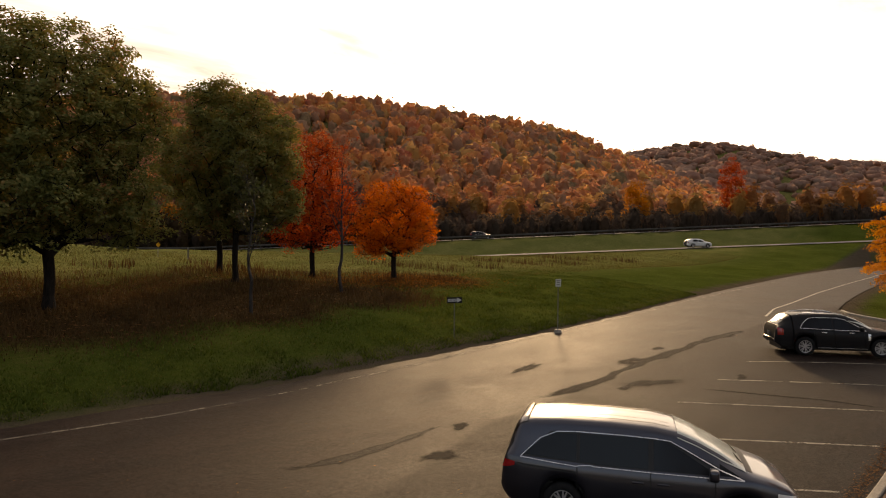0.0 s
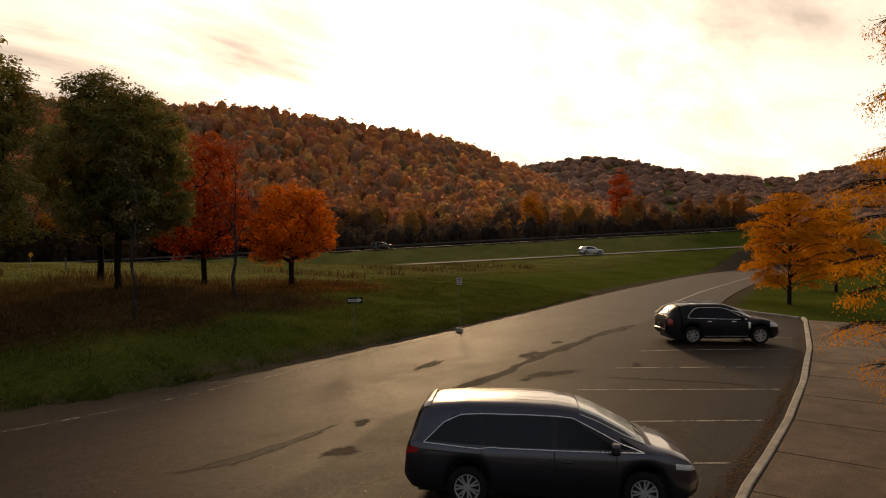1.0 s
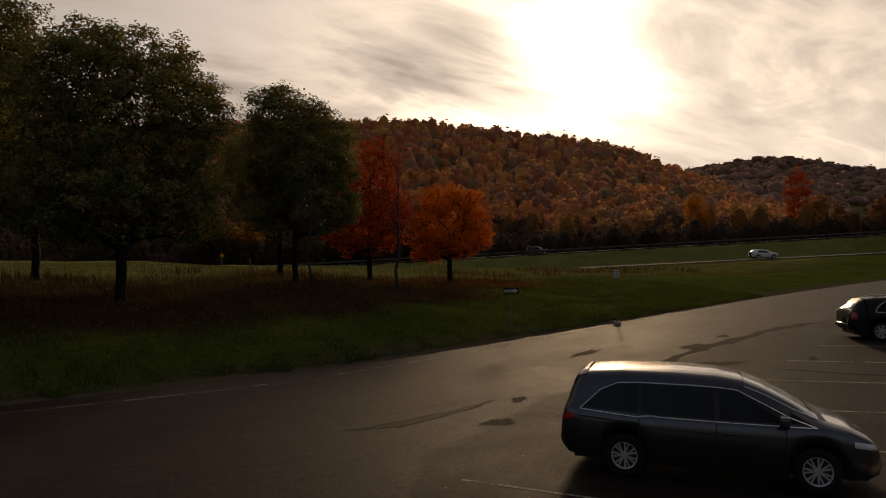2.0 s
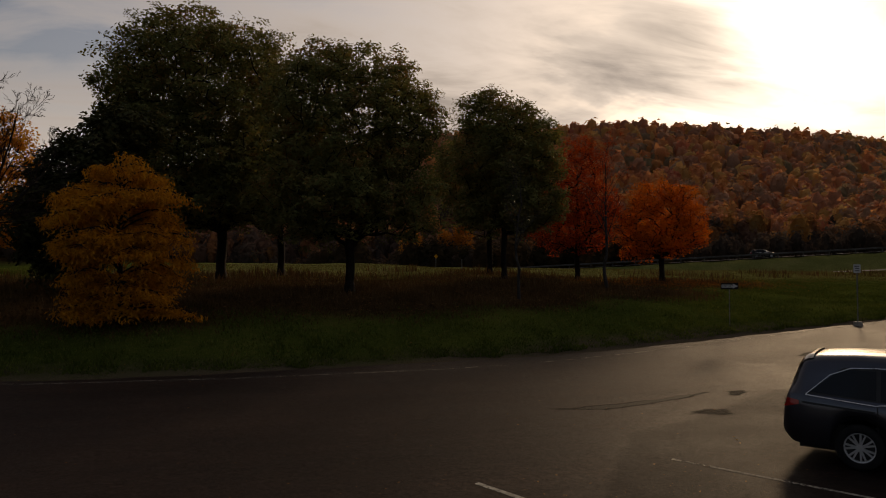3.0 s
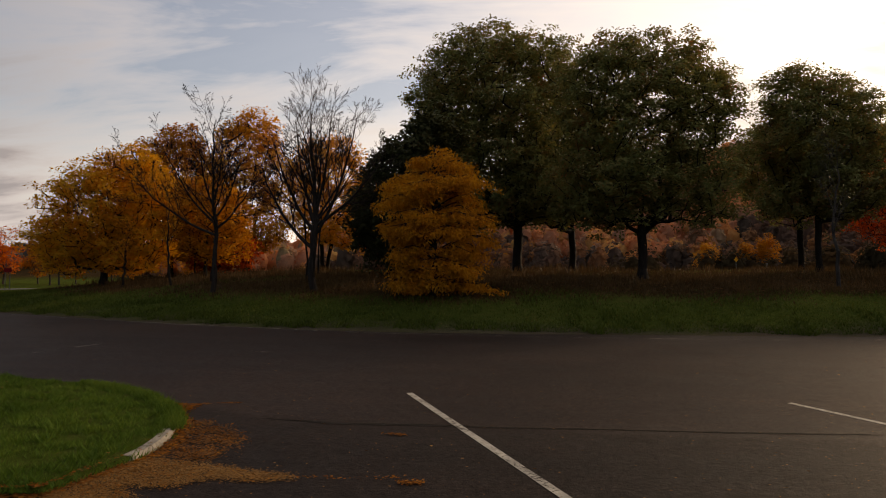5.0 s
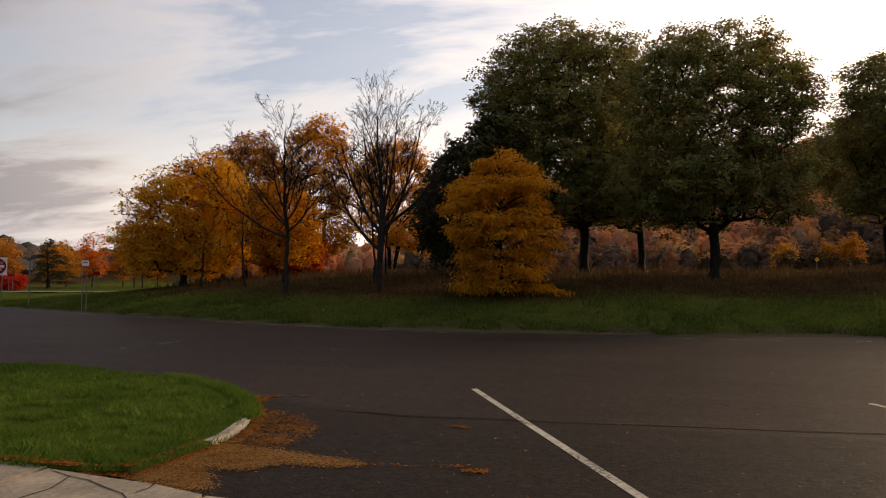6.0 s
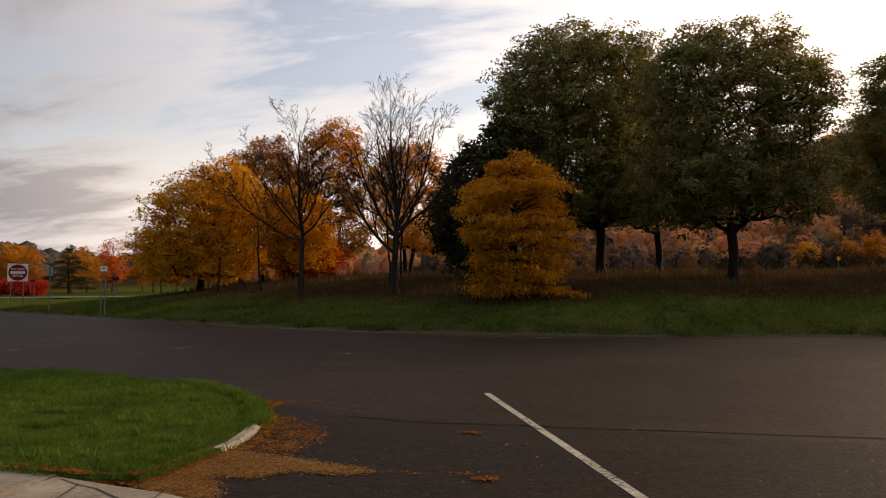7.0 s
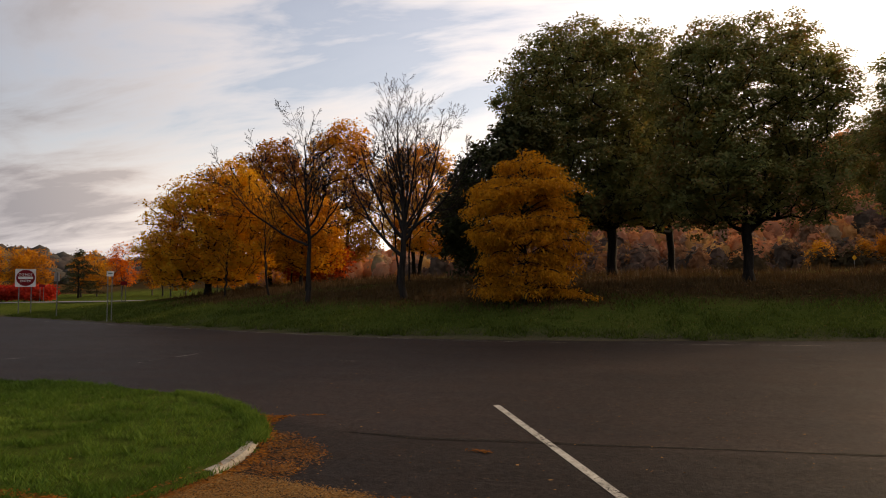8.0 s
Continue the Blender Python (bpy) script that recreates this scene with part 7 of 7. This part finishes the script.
def slab_bm(w, h, d=0.006, corner=0.04, y=0.0, cx=0.0, cz=0.0):
    """A sheet with rounded corners, facing -y."""
    bm = bmesh.new()
    pts = []
    for sx__, sz, a0 in ((1, 1, 0), (-1, 1, 90), (-1, -1, 180), (1, -1, 270)):
        for k in range(5):
            a = radians(a0 + 22.5 * k)
            pts.append((cx + sx__ * (w / 2 - corner) + corner * math.cos(a), cz + sz * (h / 2 - corner) + corner * math.sin(a)))
    fr = [bm.verts.new((px, y - d / 2, pz)) for px, pz in pts]
    bk = [bm.verts.new((px, y + d / 2, pz)) for px, pz in pts]
    bm.faces.new(fr[::-1])
    bm.faces.new(bk)
    n = len(pts)
    for i in range(n):
        bm.faces.new((fr[i], fr[(i + 1) % n], bk[(i + 1) % n], bk[i]))
    bmesh.ops.recalc_face_normals(bm, faces=bm.faces[:])
    return bm


def disc_bm(r, y, d=0.004, cz=0.0):
    bm = bmesh.new()
    bmesh.ops.create_cone(bm, cap_ends=True, segments=48, radius1=r, radius2=r, depth=d, matrix=Matrix.Translation((0, y, cz)) @ Matrix.Rotation(radians(90), 4, "X"))
    return bm


def lettering(text, size, parent, mat, x, y, z, wide=1.0):
    cu = bpy.data.curves.new("lettering", "FONT")
    cu.body, cu.size, cu.align_x, cu.align_y, cu.extrude = text, size, "CENTER", "CENTER", 0.0015
    cu.offset = 0.008 * size
    tmp = new("lettering", cu)
    dg = bpy.context.evaluated_depsgraph_get()
    me = bpy.data.meshes.new_from_object(tmp.evaluated_get(dg))
    bpy.data.objects.remove(tmp)
    me.materials.clear()
    me.materials.append(mat)
    ob = new("lettering", me)
    ob.parent = parent
    ob.matrix_local = pose(x, y, z, 90, 0, 0) @ Matrix.Diagonal((wide, 1, 1, 1))
    return ob


def post_part(parent, x, y, h, r=0.03, name="post"):
    """A punched U-channel sign post."""
    bm = bmesh.new()
    prof = [(-r, 0), (-r * 0.5, r), (r * 0.5, r), (r, 0), (r * 0.86, 0), (r * 0.42, r * 0.86), (-r * 0.42, r * 0.86), (-r * 0.86, 0)]
    lo = [bm.verts.new((x + px, y + py, -0.3)) for px, py in prof]
    hi = [bm.verts.new((x + px, y + py, h)) for px, py in prof]
    for i in range(8):
        bm.faces.new((lo[i], lo[(i + 1) % 8], hi[(i + 1) % 8], hi[i]))
    bm.faces.new(hi)
    return part(name, bm, M_STEEL, parent)


def sign_root(name, label, x, y, face, dz=0.0):
    z = float(max(land(x, y), lot(x, y) if abs(y - float(far_edge(x))) < 1 else -9))
    return thing(name, label, "sign", at=(x, y, z + dz), rz=face)


def facing(x, y, toward=(0.0, 0.0)):
    """The turn that makes a sheet's -y side look at a point."""
    return math.degrees(math.atan2(toward[1] - y, toward[0] - x)) + 90


# do-not-enter sign on two posts
nx_, ny_ = -32.9, 30.75
sg = sign_root("do_not_enter_sign", "square white and red do not enter sign on two steel posts", nx_, ny_, facing(nx_, ny_) + 8)
for px in (-0.3, 0.3):
    post_part(sg, px, 0.03, 2.45, 0.026)
panel_ = part("sign_panel", slab_bm(1.0, 1.0, corner=0.05, cz=2.03), M_SIGN_WHITE, sg)
part("red_disc", disc_bm(0.455, -0.008, cz=2.03), M_SIGN_RED, panel_, "dark red disc")
part("white_bar", slab_bm(0.72, 0.14, 0.004, 0.01, -0.013, cz=2.03), M_SIGN_WHITE, panel_, "white bar across the disc")
lettering("DO NOT", 0.165, panel_, M_SIGN_WHITE, 0, -0.013, 2.21, 1.0)
lettering("ENTER", 0.165, panel_, M_SIGN_WHITE, 0, -0.013, 1.845, 1.05)

# one-way sign
ox_, oy_ = 17.7, 22.55
sg = sign_root("one_way_sign", "black one way sign with a white arrow on a thin post", ox_, oy_, facing(ox_, oy_) + 22)
post_part(sg, 0, 0.02, 1.6, 0.02)
panel_ = part("sign_panel", slab_bm(0.66, 0.24, corner=0.02, cz=1.50), M_SIGN_BLACK, sg)
bm = bmesh.new()
arrow = [(-0.30, -0.055), (0.12, -0.055), (0.12, -0.10), (0.31, 0.0), (0.12, 0.10), (0.12, 0.055), (-0.30, 0.055)]
fr = [bm.verts.new((px, -0.006, 1.50 + pz)) for px, pz in arrow]
bm.faces.new(fr)
bmesh.ops.recalc_face_normals(bm, faces=bm.faces[:])
part("arrow", bm, M_SIGN_WHITE, panel_, "white arrow")
lettering("ONE WAY", 0.085, panel_, M_SIGN_BLACK, -0.08, -0.009, 1.50, 1.0)

# white notice sign on a concrete foot
bx_, by_ = 22.1, 21.0
sg = sign_root("notice_sign", "small white notice sign on a tall steel post", bx_, by_, facing(bx_, by_) + 6)
post_part(sg, 0, 0.02, 2.26, 0.022)
panel_ = part("sign_panel", slab_bm(0.23, 0.32, corner=0.02, cz=2.12), M_SIGN_WHITE, sg)
for k, (ln, cz) in enumerate(((0.16, 2.21), (0.13, 2.13), (0.15, 2.04))):
    part("print_bar", slab_bm(ln, 0.03, 0.003, 0.004, -0.006, cz=cz), M_SIGN_BLACK, panel_)
bm = bmesh.new()
bmesh.ops.create_cone(bm, cap_ends=True, segments=20, radius1=0.17, radius2=0.14, depth=0.16, matrix=Matrix.Translation((0, 0.03, 0.06)))
part("concrete_foot", bm, M_KERB, sg, "short concrete foot")

# narrow sign seen from its back, and a pair of posts with a white sign
mx__, my__ = -28.9, 28.95
sg = sign_root("narrow_sign", "narrow grey sign on one steel post", mx__, my__, facing(mx__, my__) + 30)
post_part(sg, 0, -0.03, 2.25, 0.03)
part("sign_panel", slab_bm(0.30, 0.46, corner=0.03, cz=2.02), M_SIGN_BACK, sg, "bare metal back")
lx_, ly_ = -22.95, 26.0
sg = sign_root("route_sign", "white route sign above two slim steel posts", lx_, ly_, facing(lx_, ly_) + 10)
for px in (-0.09, 0.09):
    post_part(sg, px, 0.02, 2.3, 0.022)
panel_ = part("sign_panel", slab_bm(0.30, 0.24, corner=0.02, cz=2.18), M_SIGN_WHITE, sg)
part("print_bar", slab_bm(0.18, 0.05, 0.003, 0.004, -0.006, cz=2.20), M_SIGN_GREEN, panel_)
# far small signs
for x, y, nm, lb, w_, h_, mat_ in [(-44.5, 43.0, "red_sign", "small dark red sign on two posts far across the grass", 0.42, 0.22, M_SIGN_RED), (-33.0, 38.5, "red_sign", "small dark red sign on a post far across the grass", 0.4, 0.24, M_SIGN_RED)]:
    sg = sign_root(nm, lb, x, y, facing(x, y))
    post_part(sg, -0.12, 0.02, 1.45, 0.02)
    post_part(sg, 0.12, 0.02, 1.45, 0.02)
    part("sign_panel", slab_bm(w_, h_, corner=0.03, cz=1.35), mat_, sg)
yx, yy_ = 15.9, 58.4
sg = sign_root("warning_sign", "small yellow diamond warning sign on a post by the highway", yx, yy_, facing(yx, yy_) + 35)
post_part(sg, 0, 0.02, 1.2, 0.03)
bm = slab_bm(0.3, 0.3, corner=0.03)
bmesh.ops.transform(bm, matrix=Matrix.Translation((0, 0, 1.05)) @ Matrix.Rotation(radians(45), 4, "Y"), verts=bm.verts[:])
part("sign_panel", bm, M_SIGN_YELLOW, sg)
yx, yy_ = 18.6, 59.5
sg = sign_root("marker_post", "pale marker post by the highway", yx, yy_, facing(yx, yy_))
post_part(sg, 0, 0.02, 1.0, 0.06)

# ---- far clumps on the left ----
make_layered_tree("pine_tree", "dark green pine beside the far road", (-54, 56.5), 5.0, [(0.0, 2.2, 0), (0.25, 2.1, 0.1), (0.5, 1.7, 0.1), (0.75, 1.1, 0), (1.0, 0.3, 0)],
                  46, 0.22, M_DARKLEAF, M_BARK, 51, 0.12, 0.6, 0.05, 16, 14, "", 0.2, 0.0, 0.12)
rb_ = np.random.default_rng(77)
for i in range(22):
    x = -88 + i * 2.45 + rb_.uniform(-0.7, 0.7)
    y = 63 + rb_.uniform(-3.5, 5) + (3 if -58 < x < -50 else 0)
    h = rb_.uniform(4.8, 6.6) * (1.12 if x > -50 else 1.0)
    mat_, lb = [(M_GOLD, "far golden tree"), (M_RUST, "far rust brown tree"), (M_ORANGE, "far orange tree"), (M_RUST, "far rust brown tree"), (M_RUST, "far rust brown tree"), (M_YELLOW, "far yellow tree")][int(rb_.integers(0, 6))]
    w_ = rb_.uniform(1.0, 1.6)
    make_tree("autumn_tree", lb + " with a slim crown beyond the grass", (x, y), [ell(0, 0, h * 0.60, w_, w_, h * 0.36), ell(0.2, 0, h * 0.40, w_ * 1.1, w_, h * 0.25)], h * 0.9, 0.07, 90, 32, 0.22, 0.34, mat_, M_BARK_GREY,
              seed=60 + i, group="far autumn trees", lump=0.7, twigs=0.4, inner=0.15, rough=0.2)
for i, (x, y) in enumerate([(-52.5, 46.5), (-50, 46.5), (-48, 46.2), (-56, 48)]):
    make_tree("red_bush", "low bright red sumac bush", (x, y), [ell(0, 0, 0.75, 1.4, 1.2, 0.7)], 0.5, 0.04, 70, 40, 0.24, 0.3, M_SUMAC, M_BARK, seed=80 + i, category="bush", group="red bushes")
stripe("far_road", [(-120, 60), (-70, 46.5), (-52, 43.5), (-40, 44.5), (-28, 50)], 2.6, "pale grey road beyond the lawn", M_HIGHWAY, 0.05, lambda x, y: land(x, y))
# small trunks and brush among the left trees
for i, (x, y, h) in enumerate([(-15.2, 30, 5.5), (-11.0, 33, 6), (-16.6, 29, 4.5), (-20.0, 30.5, 3.0), (-10.4, 29.5, 5.5), (-19.2, 36, 6), (-13, 38, 7)]):
    make_bare_tree("sapling_tree", "thin leafless trunk among autumn trees", (x, y), [(0.2 * math.sin(i * 2.1), 0, h, 0)], 0.06, 90 + i, kids=(13, 5, 4), levels=3, bark=M_BARK, leaves=1, mat=M_GOLD, angle=36, ratio=0.36, group="thin trunks")
make_tree("red_bush", "low rust red shrub behind bare trunks", (-18.5, 38), [ell(0, 0, 1.3, 2.2, 1.5, 1.2)], 1.0, 0.05, 120, 40, 0.22, 0.35, M_RED, M_BARK, seed=99, category="bush", group="red bushes")
